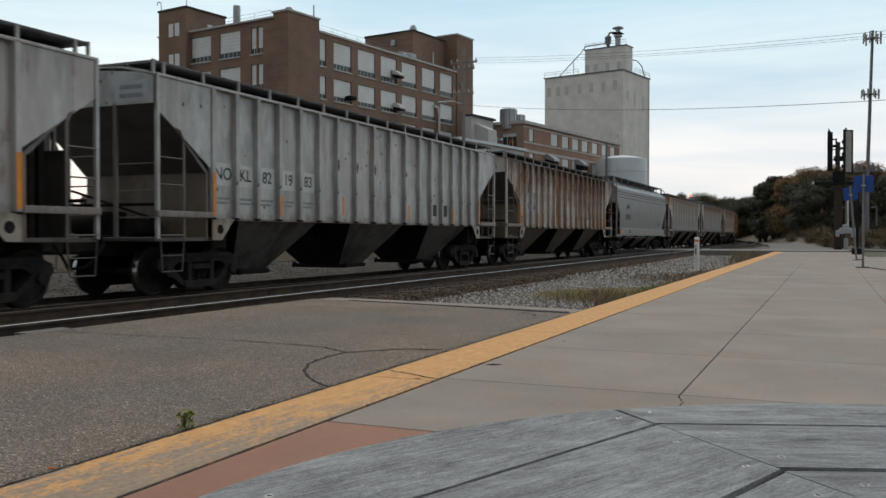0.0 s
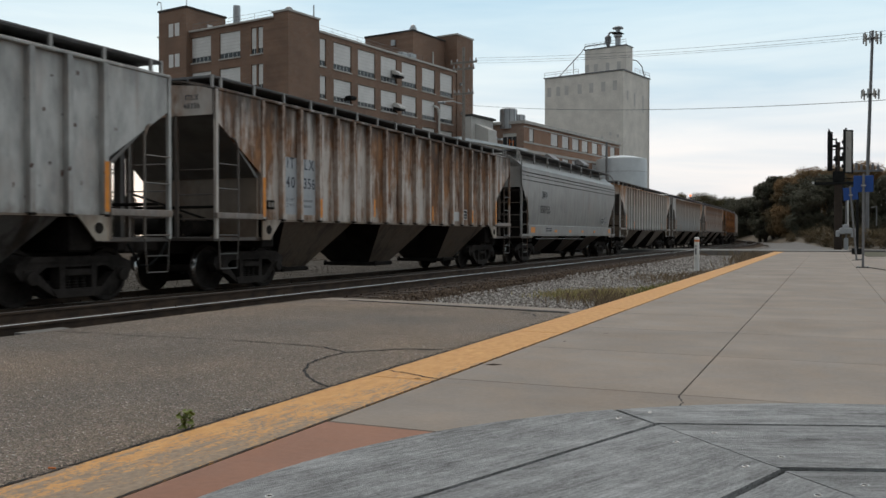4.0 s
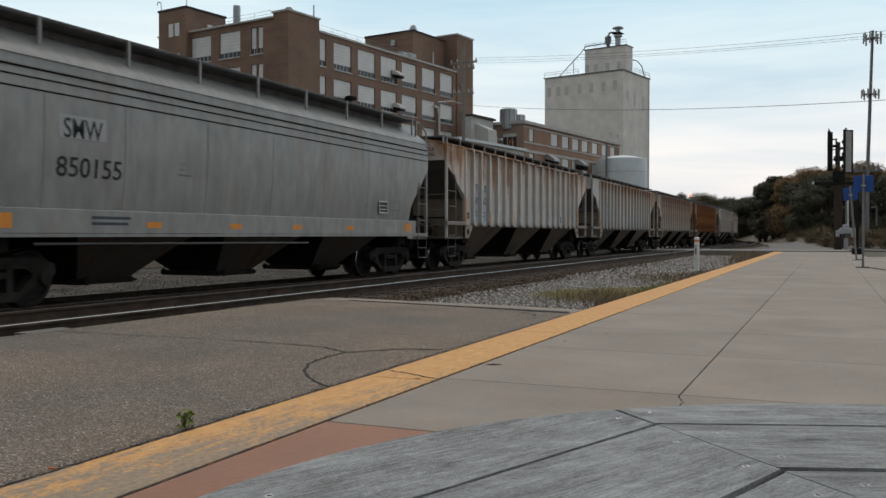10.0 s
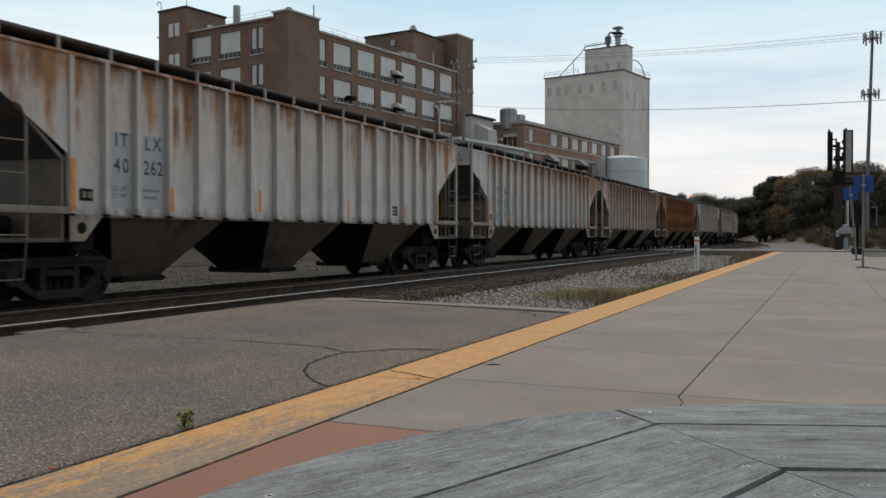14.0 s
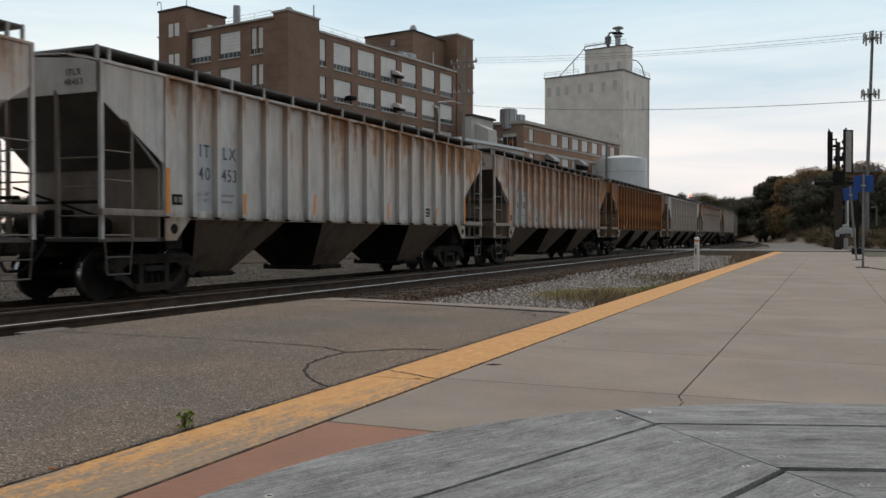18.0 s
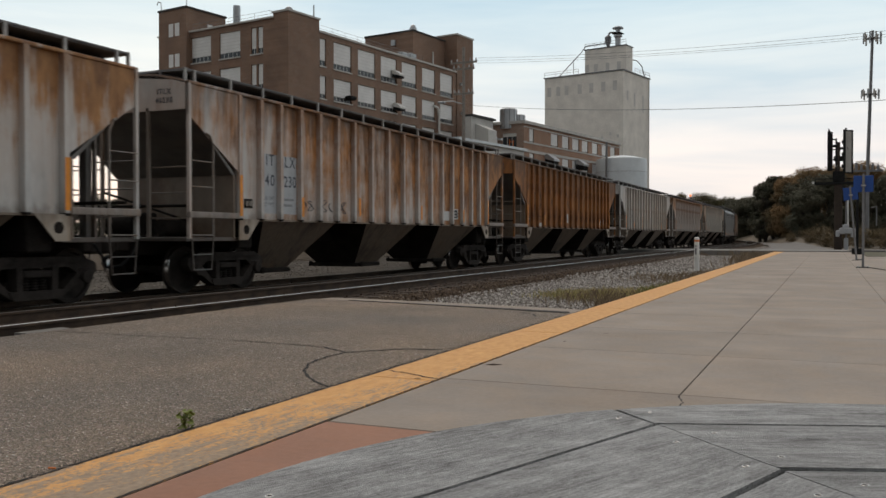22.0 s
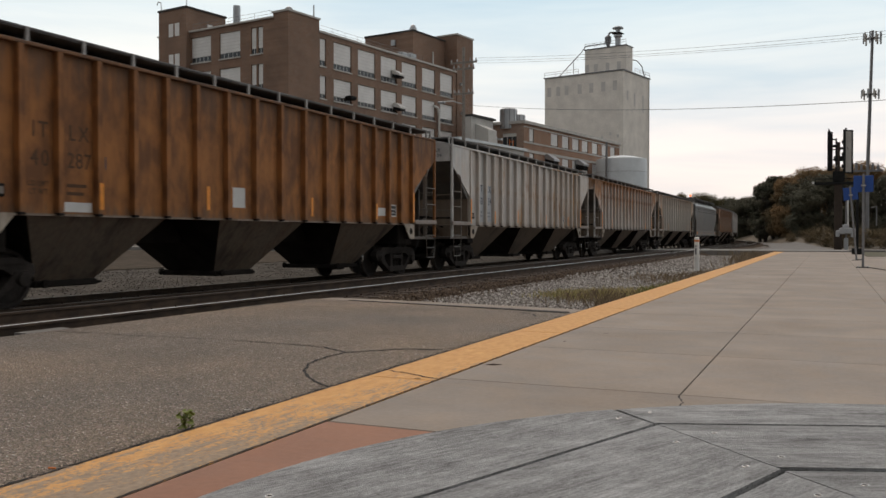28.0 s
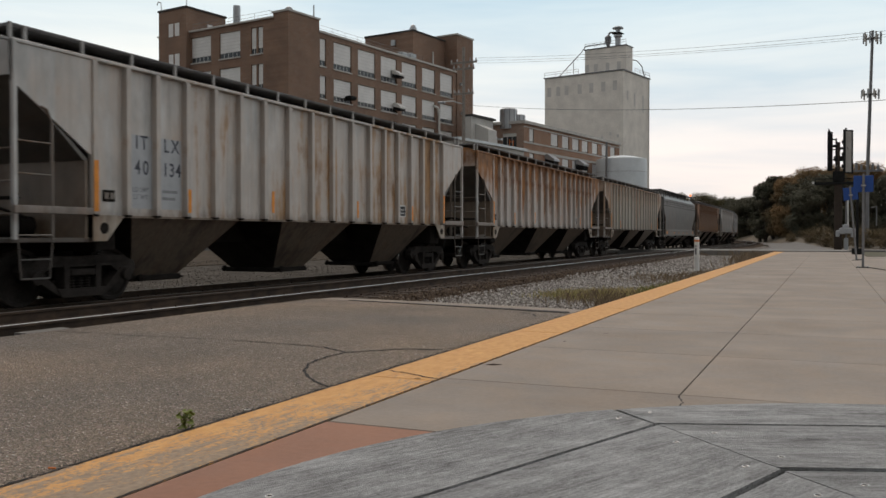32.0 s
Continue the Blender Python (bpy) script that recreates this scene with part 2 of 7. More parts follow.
def wood_mat():
    """Silver-grey weathered decking; the grain runs along each plank's own x axis."""
    k = Kit("weathered_wood", 0.8, 0, 0.3)
    sh = k.node("ShaderNodeVectorMath")
    sh.operation = "ADD"
    k.link(k.co, sh.inputs[0])
    sc = k.node("ShaderNodeVectorMath")
    sc.operation = "SCALE"
    comb = k.node("ShaderNodeCombineXYZ")
    for i in range(3):
        k.link(k.rand(), comb.inputs[i])
    k.link(comb.outputs[0], sc.inputs[0])
    sc.inputs["Scale"].default_value = 19.0
    k.link(sc.outputs[0], sh.inputs[1])
    co = sh.outputs[0]
    g1 = k.noise(6, 9, 0.75, k.mapped((1.6, 36, 36), co=co), 0.7)
    g2 = k.noise(12, 7, 0.8, k.mapped((9, 190, 190), co=co), 0.3)
    grit = k.noise(420, 4, 0.7, k.mapped((0.5, 1, 1), co=co))
    big = k.noise(5, 5, 0.6, k.mapped((1, 2, 2), co=co))
    f = k.math("ADD", k.math("MULTIPLY", g1, 0.40), k.math("ADD", k.math("MULTIPLY", k.math("ADD", g2, k.math("MULTIPLY", k.math("SUBTRACT", grit, 0.5), 0.8)), 0.38), k.math("MULTIPLY", big, 0.26)))
    mott = k.noise(22, 6, 0.7, k.mapped((0.7, 1.8, 1.8), co=co), 0.6)
    f = k.math("ADD", f, k.math("MULTIPLY", k.math("SUBTRACT", mott, 0.5), 0.34))
    c = k.ramp(f, [(0.37, (0.078, 0.077, 0.074)), (0.47, (0.254, 0.253, 0.249)), (0.545, (0.358, 0.360, 0.357)), (0.68, (0.63, 0.635, 0.635))])
    spot = k.ramp(k.voronoi(26, out="Distance", co=k.mapped((0.8, 1.6, 1), co=co)), [(0.03, 0.35), (0.09, 0.0)])
    k.color(k.mix(spot, c, (0.07, 0.069, 0.066)))
    k.bump(k.math("ADD", g1, k.math("MULTIPLY", k.math("ADD", g2, grit), 0.7)), 0.7, 0.006)
    return k.m


def brick_mat(name, a, b, mortar):
    k = Kit(name, 0.88)
    n = k.node("ShaderNodeTexBrick")
    k.link(k.mapped((1, 1, 1), rot=(90, 0, 0)), n.inputs["Vector"])
    n.inputs["Color1"].default_value, n.inputs["Color2"].default_value, n.inputs["Mortar"].default_value = (*a, 1), (*b, 1), (*mortar, 1)
    n.inputs["Scale"].default_value = 1.0
    n.inputs["Brick Width"].default_value, n.inputs["Row Height"].default_value, n.inputs["Mortar Size"].default_value = 0.22, 0.075, 0.008
    st = k.ramp(k.noise(0.25, 6, 0.65), [(0.3, (0.72, 0.70, 0.70)), (0.7, (1.12, 1.08, 1.05))])
    k.color(k.mix(1.0, n.outputs[0], st, "MULTIPLY"))
    return k.m


def ballast_mat():
    k = Kit("ballast_stone", 0.9)
    c = k.ramp(k.island(), [(0.0, (0.07, 0.06, 0.052)), (0.25, (0.17, 0.15, 0.132)), (0.60, (0.30, 0.275, 0.25)), (1.0, (0.58, 0.55, 0.51))])
    k.color(k.mix(0.5, c, k.mix(1.0, c, k.ramp(k.noise(20, 4), [(0.3, 0.6), (0.7, 1.3)]), "MULTIPLY")))
    return k.m


def dark_stone_mat():
    k = Kit("oily_ballast_stone", 0.9)
    k.color(k.ramp(k.island(), [(0.0, (0.012, 0.010, 0.008)), (0.6, (0.038, 0.031, 0.025)), (0.9, (0.075, 0.064, 0.054)), (1.0, (0.18, 0.165, 0.15))]))
    return k.m


def brown_stone_mat():
    k = Kit("rust_brown_ballast_stone", 0.92)
    k.color(k.ramp(k.island(), [(0.0, (0.035, 0.022, 0.013)), (0.6, (0.085, 0.056, 0.035)), (0.9, (0.12, 0.085, 0.058)), (1.0, (0.22, 0.18, 0.145))]))
    return k.m


def dull_stone_mat():
    k = Kit("dusty_lot_stone", 0.95, 0, 0.1)
    k.color(k.ramp(k.island(), [(0.0, (0.085, 0.076, 0.066)), (0.8, (0.12, 0.108, 0.095)), (1.0, (0.26, 0.245, 0.22))]))
    return k.m


def ground_mat():
    k = Kit("gravel_ground", 0.98, 0, 0.05)
    v = k.axis(0, k.voronoi(22, out="Color"))
    g = k.ramp(v, [(0.0, (0.075, 0.068, 0.06)), (0.5, (0.15, 0.138, 0.124)), (1.0, (0.27, 0.255, 0.235))])
    st = k.ramp(k.noise(0.12, 6, 0.6), [(0.3, (0.75, 0.73, 0.70)), (0.7, (1.15, 1.12, 1.08))])
    k.color(k.mix(1.0, g, st, "MULTIPLY"))
    k.bump(v, 0.4, 0.02)
    return k.m


def rail_mat(name, shiny):
    k = Kit(name, 0.3 if shiny else 0.85, 1.0 if shiny else 0.15)
    if shiny:
        k.color(k.ramp(k.noise(3, 3, 0.5, k.mapped((20, 0.3, 1))), [(0.3, (0.40, 0.385, 0.37)), (0.7, (0.54, 0.52, 0.50))]))
    else:
        k.color(k.ramp(k.noise(6, 5, 0.6, k.mapped((1, 0.5, 1))), [(0.3, (0.028, 0.019, 0.014)), (0.7, (0.085, 0.054, 0.035))]))
    return k.m


def bay_mat(name, base, black):
    """Bare hopper sheet: grey steel with black oily blotches that run down the slope and thin brown runs."""
    k = Kit(name, 0.5, 0, 0.5)
    blot = k.noise(1.3, 6, 0.65, k.mapped((1, 1, 0.8)), 0.5)
    run = k.noise(1.0, 6, 0.62, k.mapped((1.2, 4.2, 0.9)), 0.4)
    fine = k.noise(11, 5, 0.65, k.mapped((1, 1.5, 0.5)))
    c = k.ramp(fine, [(0.3, tuple(v * 0.68 for v in base)), (0.65, tuple(v * 1.12 for v in base))])
    c = k.mix(k.ramp(run, [(0.50, 0.0), (0.64, 0.65)]), c, k.ramp(fine, [(0.35, (0.060, 0.036, 0.022)), (0.65, (0.160, 0.094, 0.052))]))
    f = k.math("ADD", k.math("MULTIPLY", blot, 0.7), k.math("MULTIPLY", run, 0.3))
    c = k.mix(k.ramp(f, [(0.47 - black, 0.0), (0.59 - black, 0.9)]), c, (0.030, 0.023, 0.018))
    k.color(c)
    k.bump(fine, 0.15, 0.01)
    return k.m


def leaf_mat(name, lo, hi, warm):
    k = Kit(name, 0.8, 0, 0.2)
    c = k.ramp(k.island(), [(0.0, lo), (0.75, hi), (1.0, warm)])
    pat = k.noise(0.28, 3, 0.6)
    k.color(k.mix(k.ramp(pat, [(0.45, 0.0), (0.68, 0.6)]), c, warm))
    return k.m


MAT = {
    "asphalt": asphalt_mat(),
    "crack": plain("crack_fill", (0.025, 0.022, 0.02), 0.95),
    "concrete": concrete_mat("platform_concrete", (0.195, 0.164, 0.136), (0.325, 0.281, 0.241)),
    "red_concrete": concrete_mat("red_concrete", (0.225, 0.112, 0.073), (0.33, 0.175, 0.118)),
    "yellow": yellow_mat(),
    "wood": wood_mat(),
    "dark_wood": plain("tie_wood", (0.06, 0.045, 0.035), 0.95, var=0.45, scale=5),
    "strip": plain("crossing_strip", (0.040, 0.035, 0.031), 0.9, var=0.5, scale=2.5),
    "rail_head": rail_mat("rail_head", True),
    "rail_side": rail_mat("rail_side", False),
    "rail_dull": plain("rail_head_dull", (0.07, 0.055, 0.045), 0.55, 0.4, var=0.3),
    "bed": plain("oily_ballast_bed", (0.045, 0.037, 0.031), 0.98, var=0.5, scale=3.0, spec=0.03),
    "bed_brown": plain("rusty_ballast_bed", (0.062, 0.045, 0.033), 0.98, var=0.5, scale=3.0, spec=0.03),
    "stone_dark": dark_stone_mat(),
    "stone_brown": brown_stone_mat(),
    "stone_dull": dull_stone_mat(),
    "stone_grit": plain("dark_grit", (0.12, 0.102, 0.085), 0.95, var=0.6, scale=90),
    "ballast": ballast_mat(),
    "ground": ground_mat(),
    "turf": plain("dry_turf", (0.26, 0.22, 0.125), 0.95, var=0.5, scale=2.5, bump=0.5),
    "dry_bank": plain("dry_bank", (0.118, 0.096, 0.068), 0.95, var=0.45, scale=0.35, bump=0.3),
    "lane": plain("lane_gravel", (0.155, 0.145, 0.134), 0.95, var=0.35, scale=0.6),
    "road": plain("road_surface", (0.185, 0.175, 0.162), 0.9, var=0.25, scale=0.8),
    "brick": brick_mat("factory_brick", (0.205, 0.120, 0.079), (0.275, 0.166, 0.114), (0.29, 0.245, 0.205)),
    "brick2": brick_mat("annex_brick", (0.29, 0.16, 0.098), (0.39, 0.22, 0.137), (0.36, 0.30, 0.26)),
    "stone": plain("pale_stone", (0.50, 0.48, 0.45), 0.85, var=0.18, scale=1.5),
    "blind": plain("window_blind", (0.76, 0.75, 0.73), 0.7, var=0.10, scale=0.8),
    "glass_dark": plain("window_glass", (0.05, 0.055, 0.06), 0.15, var=0.3, scale=0.7),
    "frame_white": plain("white_frame", (0.62, 0.61, 0.58), 0.6, var=0.12),
    "silo": plain("silo_concrete", (0.76, 0.72, 0.66), 0.9, var=0.16, scale=0.35),
    "silo_patch": plain("silo_stain", (0.58, 0.56, 0.53), 0.9, var=0.15, scale=0.4),
    "galv": plain("galvanised", (0.42, 0.43, 0.44), 0.45, 0.6, var=0.18, scale=1.2),
    "board_back": plain("board_back", (0.40, 0.375, 0.345), 0.7, var=0.2, scale=1.5),
    "tank": plain("tank_paint", (0.62, 0.66, 0.68), 0.5, 0.0, var=0.10, scale=0.5),
    "wall_white": plain("pale_wall", (0.56, 0.55, 0.52), 0.8, var=0.12, scale=0.4),
    "roof_dark": plain("roofing", (0.06, 0.058, 0.056), 0.9),
    "black": plain("black_metal", (0.016, 0.016, 0.016), 0.8, 0.0, var=0.4, spec=0.12),
    # near-black underframe grime with the shade under the cars put into it
    "under": plain("underframe_grime_shade", (0.020, 0.017, 0.015), 0.95, 0.0, var=0.5, scale=2.0, spec=0.08),
    "truck": plain("truck_casting", (0.032, 0.027, 0.024), 0.9, 0.0, var=0.5, scale=4.0, spec=0.12),
    "tread": plain("wheel_tread", (0.50, 0.48, 0.46), 0.22, 0.95, var=0.2),
    "walkway": plain("roof_grating", (0.15, 0.15, 0.152), 0.7, 0.3, var=0.4),
    "post_grey": plain("bracket_grey", (0.33, 0.325, 0.315), 0.65, 0.1, var=0.3),
    "pole": plain("pole_steel", (0.20, 0.20, 0.205), 0.6, 0.3, var=0.2),
    "pole_wood": plain("pole_wood", (0.27, 0.245, 0.22), 0.9, var=0.3, scale=4),
    "wire": plain("wire", (0.10, 0.10, 0.105), 0.7),
    "signal_brown": plain("rusty_dark_mast", (0.045, 0.032, 0.024), 0.85, var=0.4, scale=2.0),
    "blue": plain("sign_blue", (0.018, 0.075, 0.30), 0.5, var=0.12),
    "marker": plain("white_post", (0.70, 0.69, 0.66), 0.6, var=0.12),
    "orange": plain("orange_band", (0.62, 0.17, 0.03), 0.5, var=0.1),
    "reflector": plain("orange_reflector", (0.75, 0.26, 0.02), 0.4, var=0.15, scale=5),
    "faint": plain("faint_print", (0.24, 0.25, 0.26), 0.7, var=0.3, scale=9),
    "letter": plain("stencil_grey", (0.055, 0.062, 0.078), 0.7, var=0.35, scale=9),
    "letter_brown": plain("stencil_brown", (0.085, 0.042, 0.02), 0.8, var=0.3, scale=9),
    "letter_black": plain("stencil_black", (0.025, 0.025, 0.027), 0.7, var=0.3, scale=9),
    "patch": plain("paint_patch", (0.40, 0.42, 0.44), 0.6, var=0.12, scale=4),
    "weld": plain("weld_dirt", (0.20, 0.20, 0.195), 0.7, var=0.4, scale=6),
    "sticker": plain("data_panel", (0.03, 0.03, 0.033), 0.6),
    "sticker_white": plain("panel_lines", (0.62, 0.62, 0.60), 0.6),
    "screw": plain("screw_steel", (0.45, 0.45, 0.44), 0.3, 0.9, var=0.1),
    "lot": plain("dirty_gravel_lot", (0.078, 0.069, 0.059), 0.98, var=0.55, scale=0.8, bump=0.3, spec=0.03),
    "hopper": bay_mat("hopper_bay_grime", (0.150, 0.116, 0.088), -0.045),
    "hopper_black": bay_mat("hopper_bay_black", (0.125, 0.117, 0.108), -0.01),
    "pale_patch": plain("pale_paint_patch", (0.55, 0.555, 0.545), 0.6, var=0.12, scale=4),
    "faint_patch": plain("faint_paint_patch", (0.365, 0.37, 0.37), 0.6, var=0.12, scale=4),
    "brush": plain("dry_brush_ground", (0.070, 0.056, 0.043), 0.98, var=0.5, scale=1.4, spec=0.03),
    "step_iron": paint("dark_step_iron", (0.085, 0.075, 0.066), 0.35, 0.0, 7.4, (0.06, 0.035, 0.02), (0.13, 0.07, 0.04), 0.4, 0.0),
    "sill_paint": paint("sill_paint", (0.29, 0.28, 0.268), 0.34, 0.0, 5.9, (0.13, 0.075, 0.04), (0.28, 0.16, 0.085), 0.5, 0.0),
    "ladder": paint("worn_ladder_paint", (0.155, 0.138, 0.121), 0.36, 0.0, 9.4, (0.10, 0.06, 0.035), (0.22, 0.13, 0.07), 0.4, 0.0),
    "end_trim": paint("grimy_end_trim", (0.235, 0.215, 0.19), 0.30, 0.0, 8.1, (0.07, 0.045, 0.03), (0.16, 0.095, 0.055), 0.5, 0.0),
    "leaf_dark": leaf_mat("leaf_dark", (0.074, 0.076, 0.055), (0.108, 0.108, 0.076), (0.132, 0.112, 0.075)),
    "leaf_mid": leaf_mat("leaf_mid", (0.12, 0.095, 0.055), (0.17, 0.130, 0.075), (0.21, 0.145, 0.075)),
    "leaf_warm": leaf_mat("leaf_warm", (0.16, 0.108, 0.056), (0.23, 0.150, 0.075), (0.30, 0.175, 0.080)),
    "leaf_olive": leaf_mat("leaf_olive", (0.05, 0.05, 0.025), (0.12, 0.11, 0.05), (0.17, 0.12, 0.06)),
    "bark": plain("bark", (0.06, 0.05, 0.042), 0.95, var=0.35, scale=6),
    "grass": leaf_mat("grass", (0.24, 0.22, 0.085), (0.42, 0.37, 0.16), (0.50, 0.40, 0.22)),
    "dry_grass": leaf_mat("dry_grass", (0.14, 0.105, 0.07), (0.26, 0.20, 0.135), (0.31, 0.23, 0.15)),
    "weed": leaf_mat("weed", (0.11, 0.14, 0.035), (0.19, 0.23, 0.065), (0.24, 0.21, 0.085)),
    "debris": plain("dry_leaf", (0.07, 0.04, 0.025), 0.9, var=0.4, scale=20),
    "butt": plain("paper_scrap", (0.65, 0.62, 0.58), 0.8, var=0.2, scale=20),
}


# ---- mesh kit ----
class Shape:
    """Collects plain geometry, then becomes one mesh."""

    def __init__(self):
        self.v, self.f = [], []

    def add(self, verts, faces):
        o = len(self.v)
        self.v.extend(tuple(p) for p in verts)
        self.f.extend(tuple(i + o for i in f) for f in faces)
        return self

    def box(self, x0, x1, y0, y1, z0, z1, c=0.0, m=None):
        """A box; c cuts its edges back by that much."""
        if c <= 0:
            v = [(x, y, z) for x in (x0, x1) for y in (y0, y1) for z in (z0, z1)]
            f = [(0, 1, 3, 2), (4, 6, 7, 5), (0, 4, 5, 1), (2, 3, 7, 6), (0, 2, 6, 4), (1, 5, 7, 3)]
        else:
            v, idx = [], {}
            for ix, x in enumerate((x0, x1)):
                for iy, y in enumerate((y0, y1)):
                    for iz, z in enumerate((z0, z1)):
                        sx, sy, sz = (1 - 2 * ix) * c, (1 - 2 * iy) * c, (1 - 2 * iz) * c
                        idx[ix, iy, iz] = len(v)
                        v += [(x, y + sy, z + sz), (x + sx, y, z + sz), (x + sx, y + sy, z)]
            g = lambda a, b, d, k: idx[a, b, d] + k
            f = []
            for s in (0, 1):
                f.append((g(s, 0, 0, 0), g(s, 0, 1, 0), g(s, 1, 1, 0), g(s, 1, 0, 0)))
                f.append((g(0, s, 0, 1), g(0, s, 1, 1), g(1, s, 1, 1), g(1, s, 0, 1)))
                f.append((g(0, 0, s, 2), g(0, 1, s, 2), g(1, 1, s, 2), g(1, 0, s, 2)))
            for a in (0, 1):
                for b in (0, 1):
                    f.append((g(a, b, 0, 0), g(a, b, 1, 0), g(a, b, 1, 1), g(a, b, 0, 1)))
                    f.append((g(a, 0, b, 0), g(a, 1, b, 0), g(a, 1, b, 2), g(a, 0, b, 2)))
                    f.append((g(0, a, b, 1), g(1, a, b, 1), g(1, a, b, 2), g(0, a, b, 2)))
            for key in idx:
                f.append((g(*key, 0), g(*key, 1), g(*key, 2)))
        if m is not None:
            v = [m @ Vector(p) for p in v]
        return self.add(v, f)

    def prism(self, poly, axis, a, b, m=None):
        """A flat outline pushed from a to b along an axis ('x', 'y' or 'z')."""
        n = len(poly)
        put = {"x": lambda p, q, t: (t, p, q), "y": lambda p, q, t: (p, t, q), "z": lambda p, q, t: (p, q, t)}[axis]
        v = [put(p, q, a) for p, q in poly] + [put(p, q, b) for p, q in poly]
        if m is not None:
            v = [m @ Vector(p) for p in v]
        f = [tuple(range(n)), tuple(range(2 * n - 1, n - 1, -1))] + [(i, (i + 1) % n, n + (i + 1) % n, n + i) for i in range(n)]
        return self.add(v, f)

    def rod(self, p, q, r, n=8, r2=None, caps=True):
        p, q = Vector(p), Vector(q)
        d = (q - p).normalized()
        a = d.orthogonal().normalized()
        b = d.cross(a)
        r2 = r if r2 is None else r2
        v = []
        for c, rr in ((p, r), (q, r2)):
            v += [c + (a * math.cos(t) + b * math.sin(t)) * rr for t in (2 * math.pi * i / n for i in range(n))]
        f = [(i, (i + 1) % n, n + (i + 1) % n, n + i) for i in range(n)]
        if caps:
            f += [tuple(range(n - 1, -1, -1)), tuple(range(n, 2 * n))]
        return self.add(v, f)

    def path(self, pts, r, n=6):
        for p, q in zip(pts, pts[1:]):
            self.rod(p, q, r, n)
        return self

    def lathe(self, prof, origin, axis, n=20, caps=True):
        """A turned form: prof is a list of (radius, distance along the axis)."""
        o, d = Vector(origin), Vector(axis).normalized()
        a = d.orthogonal().normalized()
        b = d.cross(a)
        v = []
        for r, h in prof:
            v += [o + d * h + (a * math.cos(t) + b * math.sin(t)) * r for t in (2 * math.pi * i / n for i in range(n))]
        f = []
        for j in range(len(prof) - 1):
            f += [(j * n + i, j * n + (i + 1) % n, (j + 1) * n + (i + 1) % n, (j + 1) * n + i) for i in range(n)]
        k = (len(prof) - 1) * n
        if caps:
            f += [tuple(range(n - 1, -1, -1)), tuple(range(k, k + n))]
        return self.add(v, f)

    def mesh(self, name, material, smooth=True):
        me = bpy.data.meshes.new(name)
        me.from_pydata(self.v, [], self.f)
        bm = bmesh.new()
        bm.from_mesh(me)
        bmesh.ops.recalc_face_normals(bm, faces=bm.faces)
        bm.to_mesh(me)
        bm.free()
        if smooth:
            me.shade_smooth()
            me.set_sharp_from_angle(angle=radians(32))
        me.materials.append(material)
        return me


def part(name, shape, material, parent, label=""):
    """One mesh object under a thing or a part."""
    ob = new(name, shape.mesh(name, material) if isinstance(shape, Shape) else shape)
    ob.parent = parent
    return tagged(ob, label)


def solo(name, shape, material, label, category, group="", kind=""):
    """A thing of one mesh."""
    return tagged(new(name, shape.mesh(name, material)), label, category, group, kind)


def thing(name, m, label, category, group="", kind=""):
    """An Empty at a thing's base, which parents its parts."""
    ob = new(name)
    ob.empty_display_size = 0.2
    ob.matrix_basis = m
    return tagged(ob, label, category, group, kind)


def text_mesh(name, body, size, material, depth=0.002, stretch=1.0, bold=0.003, gap=1.0):
    cu = bpy.data.curves.new(name, "FONT")
    cu.offset, cu.space_character = bold, gap
    cu.body, cu.size, cu.align_x, cu.align_y, cu.extrude = body, size, "CENTER", "CENTER", depth
    ob = new(name, cu)
    ob.scale = (stretch, 1, 1)
    dg = bpy.context.evaluated_depsgraph_get()
    me = bpy.data.meshes.new_from_object(ob.evaluated_get(dg))
    bpy.data.objects.remove(ob)
    bpy.data.curves.remove(cu)
    me.transform(Matrix.Diagonal((stretch, 1, 1, 1)))
    me.materials.clear()
    me.materials.append(material)
    return me


# ---- the plan ----
TRACK_X = -12.92      # middle of the train's track
TRAIN_Z = -0.17       # its rail tops lie a little lower than those of the near track
NEAR_TRACK_X = -9.24  # middle of the empty track before it
CURVE_START, CURVE_RADIUS = 105.0, 450.0


def along(s, off=0.0):
    """Place and heading (degrees) on a track whose middle lies at x = off; past CURVE_START it bends to the left."""
    if s <= CURVE_START:
        return off, s, 0.0
    a = (s - CURVE_START) / CURVE_RADIUS
    r = CURVE_RADIUS + off - TRACK_X
    return (TRACK_X - CURVE_RADIUS) + r * math.cos(a), CURVE_START + r * math.sin(a), math.degrees(a)


def track_pose(s, off=TRACK_X, z=0.0):
    x, y, a = along(s, off)
    return pose(x, y, z, 0, 0, a)


def sweep(profile, off, s0, s1, step=6.0):
    """A profile of (across, up) pushed along a track."""
    sh = Shape()
    n = len(profile)
    count = max(1, int((s1 - s0) / step))
    for i in range(count + 1):
        m = track_pose(s0 + (s1 - s0) * i / count, off)
        sh.v += [tuple(m @ Vector((x, 0, z))) for x, z in profile]
    for i in range(count):
        for j in range(n):
            a, b = i * n + j, i * n + (j + 1) % n
            sh.f.append((a, b, b + n, a + n))
    sh.f.append(tuple(range(n)))
    sh.f.append(tuple(range(count * n, count * n + n)))
    return sh


# ---- ground, road, platform ----
rng = random.Random(7)
GROUND_Z = -0.34


